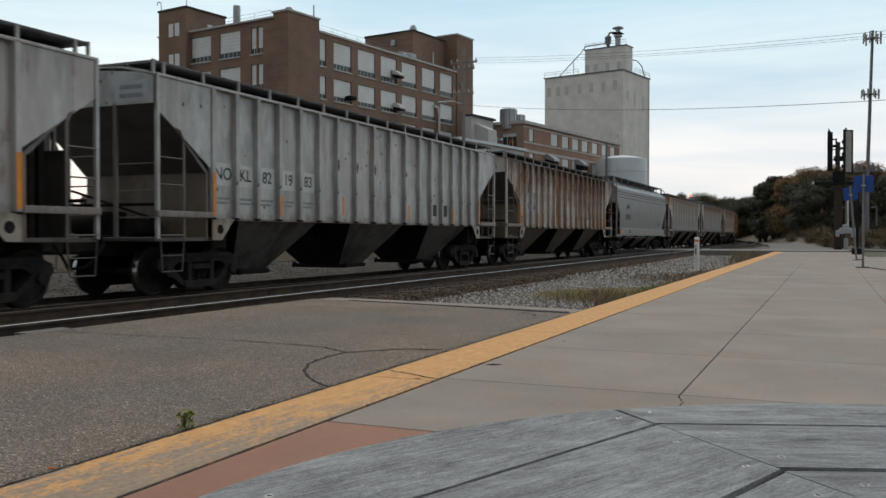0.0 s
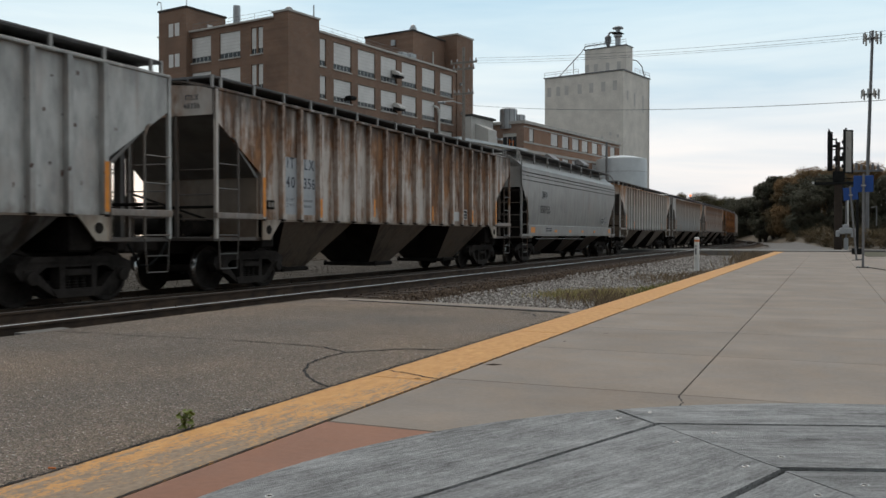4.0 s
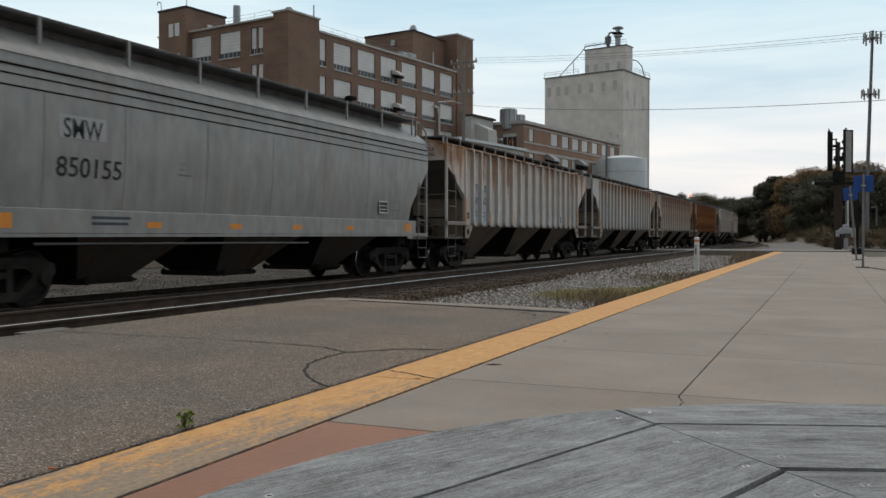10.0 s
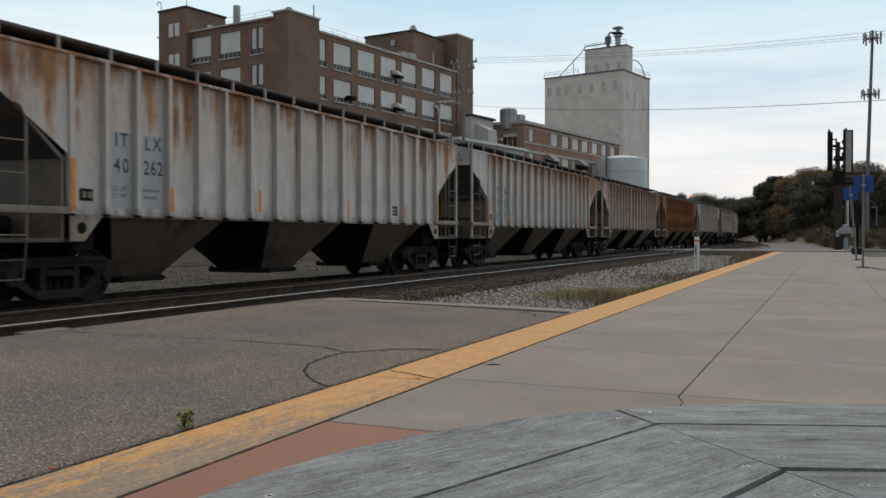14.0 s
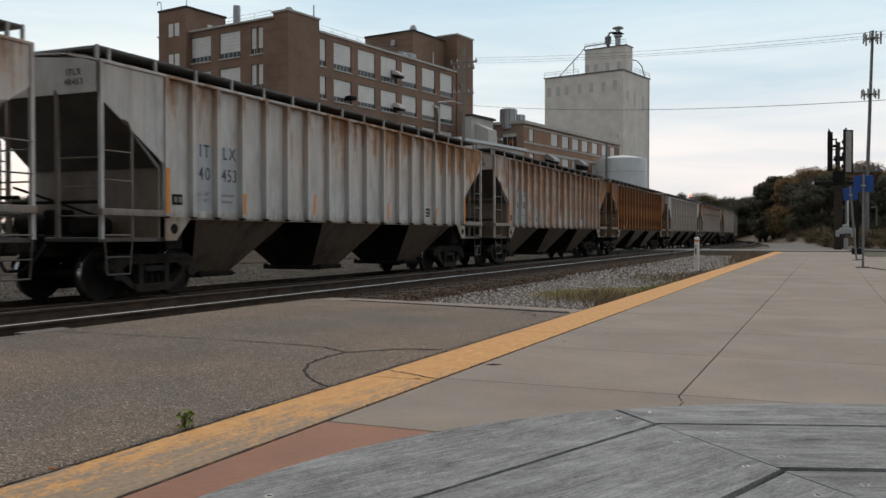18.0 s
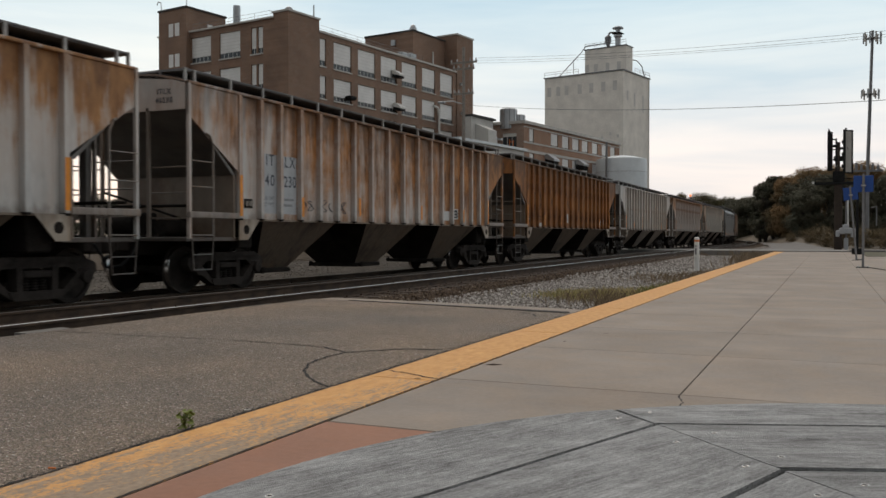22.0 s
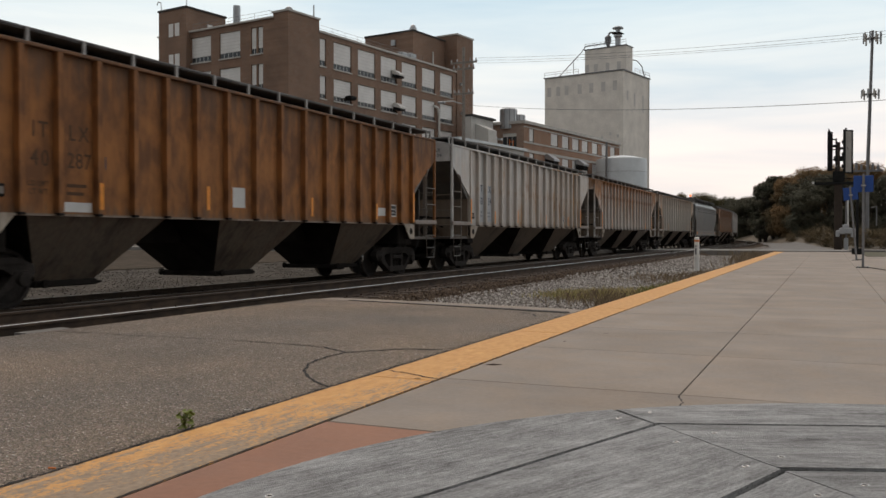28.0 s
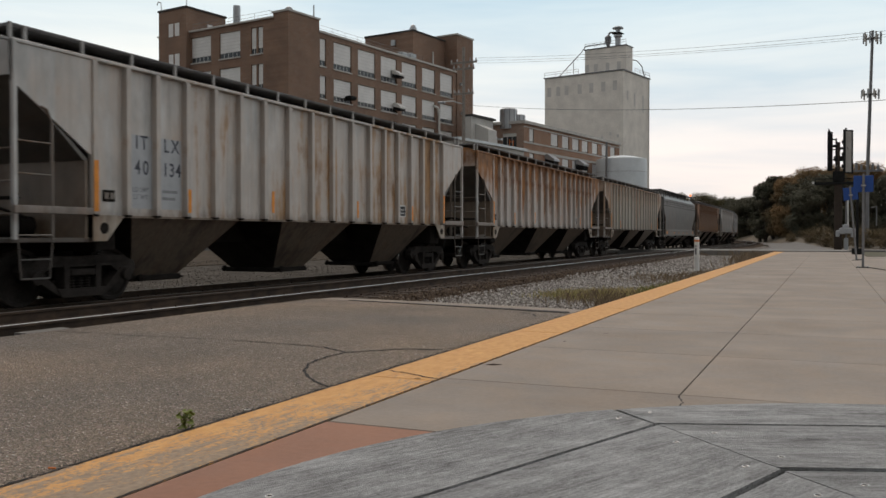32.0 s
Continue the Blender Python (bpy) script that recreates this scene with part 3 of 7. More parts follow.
def build_ground():
    sh = Shape()
    R = 2500
    sh.add([(-R, -R, GROUND_Z), (R, -R, GROUND_Z), (R, R, GROUND_Z), (-R, R, GROUND_Z)], [(0, 1, 2, 3)])
    solo("ground", sh, MAT["ground"], "grey gravel ground reaching to the horizon", "ground", kind="structure")
    lot = Shape().box(-75, -15.4, -80, 88, GROUND_Z - 0.02, GROUND_Z + 0.02)
    solo("gravel_lot", lot, MAT["lot"], "dirty grey gravel lot behind the train", "ground", kind="structure")
    brush = Shape().box(-74, -25, -79, 87, GROUND_Z, GROUND_Z + 0.05)
    solo("brush_strip", brush, MAT["brush"], "dry brown brush ground behind the gravel lot", "ground", kind="structure")
    # ballast beds, each with sloped shoulders
    for off, tag, top, mat in ((TRACK_X, "under the train", -0.325, "bed"), (NEAR_TRACK_X, "of the empty track", -0.20, "bed_brown")):
        w = 1.55
        bed = sweep([(-w - 0.5, GROUND_Z - 0.02), (w + 0.5, GROUND_Z - 0.02), (w, top), (-w, top)], off, -200, 330)
        solo("track_bed", bed, MAT[mat], "dark oily crushed stone bed " + tag, "ballast", kind="structure")
    # the crossing: asphalt up to the rail
    asph = Shape().prism([(-7.62, -60), (-3.06, -60), (-3.06, 11.30), (-4.6, 11.62), (-6.2, 11.98), (-7.62, 12.2)], "z", GROUND_Z - 0.02, -0.006)
    solo("asphalt_paving", asph, MAT["asphalt"], "worn grey-brown asphalt paving beside the rails", "paving", kind="structure")
    lip = Shape().prism([(-7.55, 12.2), (-6.2, 11.98), (-4.6, 11.62), (-3.1, 11.30), (-3.1, 11.95), (-4.6, 12.25), (-6.2, 12.5), (-7.5, 12.62)], "z", GROUND_Z - 0.02, -0.012)
    solo("paving_lip", lip, MAT["concrete"], "dusty sloping concrete lip at the asphalt's end", "kerb", kind="structure")
    edge = Shape().prism([(-6.9, 12.08), (-4.6, 11.58), (-3.15, 11.24), (-3.15, 11.42), (-4.6, 11.72), (-6.9, 12.13)], "z", -0.03, 0.001)
    solo("paving_joint", edge, MAT["crack"], "dark tar joint along the asphalt's end", "joint", kind="structure")
    # the timber strip beside the near rail
    strip = thing("crossing_strip", pose(0, 0, 0), "grey worn crossing timbers along the rail", "crossing", kind="structure")
    y = -20.0
    while y < 11.6:
        ln = rng.uniform(2.2, 2.6)
        b = Shape().box(-8.33, -7.64, y + 0.012, min(y + ln, 12.0), -0.30, -0.085 + rng.uniform(-0.02, 0.0), 0.012)
        part("timber", b, MAT["strip"], strip)
        y += ln
    part("patch", Shape().prism([(-8.36, 7.12), (-8.14, 7.10), (-8.10, 7.70), (-8.34, 7.78)], "z", -0.2, -0.074), MAT["road"], strip, "pale concrete patch beside the rail")


def ribbon(pts, width, z, seed, j=0.011):
    """A crack: a thin uneven ribbon along points on a flat surface."""
    r = random.Random(seed)
    fine = []
    for p, q in zip(pts, pts[1:]):
        n = max(2, int(math.dist(p, q) / 0.05))
        for i in range(n):
            t = i / n
            fine.append((p[0] + (q[0] - p[0]) * t + r.uniform(-j, j), p[1] + (q[1] - p[1]) * t + r.uniform(-j, j)))
    fine.append(pts[-1])
    sh = Shape()
    for i, p in enumerate(fine):
        a, b = fine[max(0, i - 1)], fine[min(len(fine) - 1, i + 1)]
        d = Vector((b[0] - a[0], b[1] - a[1])).normalized()
        w = width * r.uniform(0.35, 1.0) * 0.5
        sh.v += [(p[0] - d.y * w, p[1] + d.x * w, z), (p[0] + d.y * w, p[1] - d.x * w, z)]
    for i in range(len(fine) - 1):
        sh.f.append((2 * i, 2 * i + 1, 2 * i + 3, 2 * i + 2))
    return sh


def build_platform():
    base = Shape().box(-3.05, 9.0, -30, 58.6, GROUND_Z - 0.02, -0.03)
    solo("platform_base", base, MAT["crack"], "dark bedding under the platform slabs", "platform", kind="structure")
    plat = thing("platform", pose(0, 0, 0), "pale concrete station platform in jointed slabs", "platform", kind="structure")
    # yellow edge strip
    ys = [-30, -18, -9, 0, 5.62, 8.9, 12.2, 17.2, 22, 27, 32, 38, 44, 51, 58.6]
    for a, b in zip(ys, ys[1:]):
        part("edge_slab", Shape().box(-3.05, -2.53, a + 0.005, b - 0.005, -0.30, 0.0, 0.006), MAT["yellow"], plat, "worn yellow painted edge slab")
    # slabs: x lines and cross lines
    xs = [-2.506, -0.86, 0.8, 2.5, 4.2, 5.9, 7.6, 9.0]
    cross = [4.16, 5.74, 7.7, 9.6, 11.5, 13.6, 15.6, 17.6, 19.6, 21.6, 23.6, 25.6, 27.6, 29.6, 31.6, 34, 36.5, 39, 42, 45, 48, 51, 54.5, 58.6]
    for x0, x1 in zip(xs, xs[1:]):
        for y0, y1 in zip(cross, cross[1:]):
            g = 0.009 if y0 < 6 else 0.004
            if y0 < 5 and x0 < 0:
                continue
            part("slab", Shape().box(x0 + 0.003, x1 - 0.003, y0 + g, y1 - 0.002, -0.15, 0.0, 0.004), MAT["concrete"], plat)
    part("slab", Shape().box(-2.503, 0.794, 4.163, 5.736, -0.15, 0.0, 0.004), MAT["concrete"], plat)
    # the band of red concrete before the bench table
    for y0, y1 in ((-30, -22), (-22, -14), (-14, -6), (-6, -1), (-1, 4.15)):
        part("slab", Shape().box(-2.506, 9.0, y0 + 0.004, y1 - 0.004, -0.15, 0.0, 0.004), MAT["red_concrete"], plat, "brick-red coloured concrete slab")
    # cracks in the asphalt
    cr = [([(-7.55, 6.93), (-7.36, 6.94), (-6.39, 6.97), (-5.39, 7.03), (-4.7, 6.99), (-4.25, 6.95), (-3.85, 6.7)], 0.030),
          ([(-3.85, 6.7), (-3.69, 6.89), (-3.47, 7.12), (-3.14, 7.18)], 0.046),
          ([(-3.85, 6.7), (-3.86, 6.35), (-3.78, 5.99), (-3.63, 5.67), (-3.41, 5.39), (-3.17, 5.18), (-3.07, 5.10)], 0.031),
          ([(-3.35, 10.6), (-3.5, 10.9), (-3.7, 11.0), (-3.6, 11.3)], 0.045)]
    solo("crack", ribbon([(-0.865, 5.74), (-0.84, 5.63), (-0.80, 5.47), (-0.79, 5.2)], 0.016, 0.001, 77), MAT["crack"], "narrow dark crack in the concrete", "crack", kind="structure")
    for i, (pts, w) in enumerate(cr):
        solo("crack", ribbon(pts, w, -0.0015, i), MAT["crack"], "narrow dark crack in the asphalt", "crack", kind="structure")
    solo("crack", ribbon([(-3.05, 5.93), (-2.95, 5.87), (-2.84, 5.84), (-2.70, 5.76), (-2.53, 5.69)], 0.024, 0.0025, 31), MAT["crack"], "dark crack across the yellow edge", "crack", kind="structure")
    seam = ribbon([(-3.068, 1.0), (-3.072, 4.0), (-3.07, 8.0), (-3.066, 11.2)], 0.024, -0.001, 9)
    solo("edge_seam", seam, MAT["crack"], "dark dirt-filled seam beside the yellow edge", "joint", kind="structure")
    inner = ribbon([(-2.518, 0.5), (-2.519, 4.0), (-2.517, 8.0), (-2.518, 12.0)], 0.017, 0.0012, 19, 0.006)
    solo("edge_seam", inner, MAT["crack"], "ragged dark seam between the yellow edge and the slabs", "joint", kind="structure")
    joint = ribbon([(-0.86, 5.74), (-0.861, 8.0), (-0.86, 12.0), (-0.86, 16.0)], 0.0035, 0.0012, 29, 0.0015)
    solo("slab_joint", joint, MAT["crack"], "worn dark joint between the slabs", "joint", kind="structure")


def build_road():
    # a level-crossing road past the platform's end, then the lane beside the curve
    road = Shape().prism([(-60, 60.5), (60, 64.5), (60, 70.0), (-60, 69)], "z", GROUND_Z - 0.05, -0.012)
    solo("road", road, MAT["road"], "pale grey road over the level crossing", "road", kind="structure")
    kerb = Shape().box(1.2, 60, 59.2, 59.5, GROUND_Z, 0.12, 0.02)
    solo("kerb", kerb, MAT["road"], "low pale concrete kerb before the road", "kerb", kind="structure")


def bank(x, y):
    """Height of the far ground: beyond the crossing it climbs gently to the wood."""
    t = min(1.0, max(0.0, (y - 102) / 62.0))
    edge = -5.0 - max(0.0, y - 105) ** 2 / 880.0
    side = min(1.0, max(0.0, (x - edge) / 3.5))
    return GROUND_Z + 1.45 * t * t * (3 - 2 * t) * side


def build_bank():
    sh = Shape()
    nx, ny = 60, 48
    for j in range(ny + 1):
        y = 98 + 280 * (j / ny) ** 1.5
        left = -5.5 - max(0.0, y - 105) ** 2 / 880.0
        for i in range(nx + 1):
            x = left + (75 - left) * (i / nx) ** 1.6
            sh.v.append((x, y, bank(x, y) + 0.012))
    for j in range(ny):
        for i in range(nx):
            a = j * (nx + 1) + i
            sh.f.append((a, a + 1, a + nx + 2, a + nx + 1))
    solo("far_bank", sh, MAT["dry_bank"], "tan dry grass bank rising to the wood", "ground", kind="structure")
    lane = Shape()
    n = 24
    for j in range(n + 1):
        t = j / n
        y = 69.4 + 90 * t
        mid = -2.4 - 9.5 * t ** 2.4
        for k in range(5):
            x = mid + (k / 2 - 1) * (3.0 - 1.0 * t)
            lane.v.append((x, y, max(bank(x, y) + 0.04, -0.1 - 0.14 * min(1, t * 4))))
    for j in range(n):
        for k in range(4):
            a = j * 5 + k
            lane.f.append((a, a + 1, a + 6, a + 5))
    solo("gravel_lane", lane, MAT["lane"], "pale gravel lane beside the tracks", "road", kind="structure")


def build_track(off, name, label, level=0.0, gauge=0.72, h=0.185):
    t = thing(name, pose(0, 0, level), label, "railway track", kind="structure")
    hw = 0.037
    lift = 0.185 - h
    for side in (-gauge, gauge):
        foot = [(side - 0.075, -h), (side + 0.075, -h), (side + 0.072, -h + 0.02), (side + 0.012, -h + 0.04), (side + 0.009, -0.045),
                (side + hw, -0.036), (side + hw, -0.008), (side - hw, -0.008), (side - hw, -0.036), (side - 0.009, -0.045), (side - 0.012, -h + 0.04), (side - 0.072, -h + 0.02)]
        r = part("rail", sweep(foot, off, -200, 330), MAT["rail_side"], t, "rusty brown steel rail")
        hb = 0.011 if off == NEAR_TRACK_X and side > 0 else hw
        head = [(side - hb + 0.001, -0.0075), (side + hb - 0.001, -0.0075), (side + hb - 0.006, 0.0), (side - hb + 0.006, 0.0)]
        # rails under the train get the dull head: shade put into the colour
        bright = off == NEAR_TRACK_X and side > 0
        part("rail_head", sweep(head, off, -200, 330), MAT["rail_head" if bright else "rail_dull"], r, "bright polished running surface of the rail" if bright else "dull brown running surface, the train's shade put into its colour")
    tie = Shape().box(-1.3, 1.3, -0.11, 0.11, -0.33, -0.175, 0.012).mesh("tie", MAT["dark_wood"])
    plate = Shape().box(-0.17, 0.17, -0.09, 0.09, -0.178, -0.166).box(-0.12, -0.09, -0.05, -0.02, -0.17, -0.14).box(0.09, 0.12, 0.02, 0.05, -0.17, -0.14).mesh("tie_plate", MAT["rail_side"])
    s = 11.0
    while s < 66:
        o = part("tie", tie, None, t)
        o.matrix_basis = track_pose(s, off) @ pose(rng.uniform(-0.06, 0.06), 0, lift + rng.uniform(-0.01, 0.006), 0, 0, rng.uniform(-1.2, 1.2))
        for side in (-gauge, gauge):
            p = part("tie_plate", plate, None, o)
            p.matrix_basis = pose(side, 0, 0)
        s += 0.53
    rest = Shape()
    for k in list(range(-170, 11)) + list(range(66, 300)):
        rest.box(-1.3, 1.3, -0.12, 0.12, -0.33, -0.18 + lift, 0, track_pose(float(k), off))
    tagged(part("tie_row", rest, MAT["dark_wood"], t), kind="stuff")


build_ground()
build_platform()
build_road()
build_bank()
build_track(NEAR_TRACK_X, "near_track", "empty railway track with one bright rail")
build_track(TRACK_X, "train_track", "railway track under the freight train", TRAIN_Z, 0.75, 0.15)


# ---- the train ----
WHEEL_R = 0.482


def wheel_profile(sgn):
    """Turned outline of one wheel, from the flange side outwards."""
    p = [(0.10, -0.10), (0.20, -0.03), (0.40, -0.03), (0.42, -0.07), (WHEEL_R + 0.028, -0.07), (WHEEL_R + 0.026, -0.045), (WHEEL_R, -0.035), (WHEEL_R - 0.006, 0.065), (0.415, 0.065), (0.395, 0.02), (0.20, 0.035), (0.12, 0.09), (0.085, 0.09)]
    return [(r, sgn * h) for r, h in p]


def truck_meshes():
    ms = {}
    w = Shape().rod((-1.0, 0, 0), (1.0, 0, 0), 0.075, 10)
    for sx in (-1, 1):
        w.lathe(wheel_profile(sx), (sx * 0.75, 0, 0), (1, 0, 0), 28)
    ms["wheelset"] = w.mesh("wheelset", MAT["truck"])
    tr = Shape().lathe([(WHEEL_R + 0.001, -0.03), (WHEEL_R + 0.001, 0.058), (WHEEL_R - 0.012, 0.0665)], (0, 0, 0), (1, 0, 0), 28, False)
    ms["tread"] = tr.mesh("tread", MAT["tread"])
    # cast side frame with two windows and a spring pocket
    fr = Shape()
    top = [(-1.10, 0.44), (-1.19, 0.56), (-1.16, 0.68), (-1.02, 0.735), (-0.55, 0.76), (0.55, 0.76), (1.02, 0.735), (1.16, 0.68), (1.19, 0.56), (1.10, 0.44), (0.98, 0.42), (0.80, 0.50), (0.62, 0.62), (-0.62, 0.62), (-0.80, 0.50), (-0.98, 0.42)]
    fr.prism(top, "x", -0.09, 0.09)
    fr.prism([(-0.44, 0.13), (0.44, 0.13), (0.52, 0.27), (-0.52, 0.27)], "x", -0.12, 0.12)
    fr.prism([(-1.0, 0.70), (1.0, 0.70), (0.9, 0.79), (-0.9, 0.79)], "x", -0.12, -0.02)
    fr.prism([(-1.0, 0.70), (1.0, 0.70), (0.9, 0.79), (-0.9, 0.79)], "x", 0.02, 0.12)
    for s in (-1, 1):
        fr.prism([(s * 0.36, 0.15), (s * 0.50, 0.17), (s * 1.02, 0.50), (s * 0.86, 0.60)], "x", -0.10, 0.10)
        fr.prism([(s * 0.27, 0.25), (s * 0.38, 0.25), (s * 0.38, 0.65), (s * 0.27, 0.65)], "x", -0.11, 0.11)
        fr.box(-0.11, 0.11, s * 0.93 - 0.15, s * 0.93 + 0.15, 0.40, 0.62, 0.04)
    fr.box(-0.12, 0.13, -0.26, 0.26, 0.47, 0.58, 0.02)
    ms["sideframe"] = fr.mesh("sideframe", MAT["truck"])
    sp = Shape()
    for dy in (-0.16, 0.0, 0.16):
        prof = []
        for i in range(9):
            prof += [(0.072 if i % 2 else 0.056, 0.27 + i * 0.022)]
        sp.lathe(prof, (0, dy, 0), (0, 0, 1), 10)
    ms["spring"] = sp.mesh("spring", MAT["under"])
    ms["bolster"] = Shape().box(-1.05, 1.05, -0.2, 0.2, 0.46, 0.68, 0.04).box(-0.3, 0.3, -0.3, 0.3, 0.6, 0.78, 0.03).mesh("truck", MAT["under"])
    bm = Shape().rod((-0.95, 0, 0.40), (0.95, 0, 0.40), 0.035, 6)
    for sx in (-1, 1):
        bm.box(sx * 0.75 - 0.05, sx * 0.75 + 0.05, -0.06, 0.06, 0.28, 0.56, 0.01)
    ms["beam"] = bm.mesh("brake_shoe_beam", MAT["under"])
    ms["cap"] = Shape().lathe([(0.10, 0.0), (0.12, 0.05), (0.11, 0.10), (0.06, 0.115)], (0, 0, 0), (1, 0, 0), 14).mesh("bearing_cap", MAT["truck"])
    return ms


TRUCK = truck_meshes()


def add_truck(car, y):
    """A two-axle truck under a car; its wheelsets turn."""
    grow = Matrix.Diagonal((1.03, 1.07, 1.055, 1))
    axle = 1.0
    t = part("truck", TRUCK["bolster"], None, car, "black grimy two-axle freight truck")
    t.matrix_basis = pose(0, y, TRAIN_Z)
    for sx in (-1, 1):
        part("sideframe", TRUCK["sideframe"], None, t).matrix_basis = pose(sx * 1.05, 0, 0) @ grow
        part("spring", TRUCK["spring"], None, t).matrix_basis = pose(sx * 1.05, 0, 0) @ grow
        part("brake_shoe_beam", TRUCK["beam"], None, t).matrix_basis = pose(0, sx * 0.44, 0)
    for dy in (-axle, axle):
        for sx in (-1, 1):
            part("bearing_cap", TRUCK["cap"], None, t).matrix_basis = pose(sx * 1.13, dy, WHEEL_R, 0, 0, 0 if sx > 0 else 180)
    for dy in (-axle, axle):
        w = part("wheelset", TRUCK["wheelset"], None, car, "dark steel wheelset with bright treads")
        for sx in (0, 180):
            part("tread", TRUCK["tread"], None, w, "polished wheel tread").matrix_basis = pose(-0.75 if sx else 0.75, 0, 0, 0, 0, sx)
        w.matrix_basis = pose(0, y + dy, WHEEL_R + TRAIN_Z)


def add_end(car, half, sgn, trim, post_top, wide, bar, climb=3.04):
    """Ladders, posts, platform, coupler and brake gear at one end of a car."""
    y = lambda v: sgn * v
    for sx in (-1, 1):
        x = sx * wide
        lo, hi = sorted((y(half), y(half - 0.075)))
        part("corner_post", Shape().box(min(x, x - sx * 0.075), max(x, x - sx * 0.075), lo, hi, 0.95, post_top, 0.008), trim, car)
        st = Shape().path([(x, y(half - 0.72), 0.95), (x, y(half - 0.72), climb - 0.24), (x, y(half - 0.62), climb - 0.04), (x * 0.985, y(half - 0.52), climb)], 0.024, 6)
        lad = part("ladder", st, MAT["ladder"], car, "weathered grey steel ladder")
        for z in (1.02, 1.47, 1.97, 2.47):
            part("rung", Shape().rod((x, y(half - 0.06), z), (x, y(half - 0.72), z), 0.015, 6), MAT["ladder"], lad)
        stirrup = Shape().path([(x, y(half - 0.07), 0.95), (x, y(half - 0.12), 0.34), (x, y(half - 0.66), 0.34), (x, y(half - 0.72), 0.95)], 0.015, 6)
        stirrup.rod((x, y(half - 0.10), 0.64), (x, y(half - 0.69), 0.64), 0.013, 6)
        part("step", stirrup, MAT["step_iron"], car)
        # end ladder
        e = part("end_ladder", Shape().box(min(sx * 0.56, sx * 0.64), max(sx * 0.56, sx * 0.64), *sorted((y(half), y(half - 0.06))), 0.95, post_top - 0.45, 0.006), MAT["ladder"], car)
        for z in (1.35, 1.85, 2.35):
            part("rung", Shape().rod((sx * 0.60, y(half - 0.03), z), (sx * 1.54, y(half - 0.03), z), 0.014, 6), MAT["ladder"], e)
        # bolster web plate with a jacking hole
        plate = Shape().prism([(y(bar), 1.36), (y(bar - 0.72), 1.36), (y(bar - 0.30), 0.92), (y(bar), 0.92)], "x", sx * (wide - 0.02), sx * (wide + 0.005))
        bp = part("bolster_plate", plate, PLATE, car, "rust-stained end plate")
        hole = Shape().lathe([(0.098, 0.0), (0.098, 0.012 * sx)], (sx * (wide + 0.001), y(bar - 0.24), 1.14), (1, 0, 0), 14)
        part("jacking_hole", hole, MAT["under"], bp, "round dark hole in the plate")
    lo, hi = sorted((y(half), y(bar - 0.1)))
    part("end_platform", Shape().box(-1.55, 1.55, lo, hi, 0.90, 0.98, 0.01), UNDERPAINT, car)
    part("brake_gear", Shape().box(-0.75, -0.25, *sorted((y(half - 0.9), y(half - 1.25))), 0.98, 1.5, 0.04).rod((0.3, y(half - 0.7), 1.18), (0.3, y(half - 1.5), 1.18), 0.17, 12).rod((-0.9, y(half - 0.4), 1.9), (0.9, y(half - 0.9), 1.3), 0.025), MAT["under"], car)
    part("air_reservoir", Shape().lathe([(0.10, -0.45), (0.19, -0.38), (0.19, 0.38), (0.10, 0.45)], (-1.0, y(half - 1.0), 1.22), (1, 0, 0), 14), MAT["under"], car, "dark round air reservoir")
    part("cross_brace", Shape().rod((-1.5, y(half - 0.2), 1.6), (1.5, y(half - 0.2), 1.6), 0.03), MAT["under"], car)
    part("drawbar", Shape().box(-0.13, 0.13, *sorted((y(half - 0.6), y(half + 0.38))), 0.70, 0.96, 0.03).box(-0.17, 0.13, *sorted((y(half + 0.34), y(half + 0.66))), 0.66, 0.99, 0.05), MAT["truck"], car, "rusty black knuckle coupler")
    part("air_hose", Shape().path([(0.45, y(half + 0.1), 0.86), (0.45, y(half + 0.3), 0.62), (0.36, y(half + 0.5), 0.42), (0.2, y(half + 0.66), 0.40)], 0.028, 6), MAT["black"], car)
    part("body_bolster", Shape().box(-1.45, 1.45, *sorted((y(bar - 0.2), y(bar - 0.7))), 0.74, 1.34, 0.03), MAT["under"], car)
    part("draft_sill", Shape().box(-0.33, 0.33, *sorted((y(half), y(half - 2.4))), 0.62, 1.02, 0.02), MAT["under"], car)


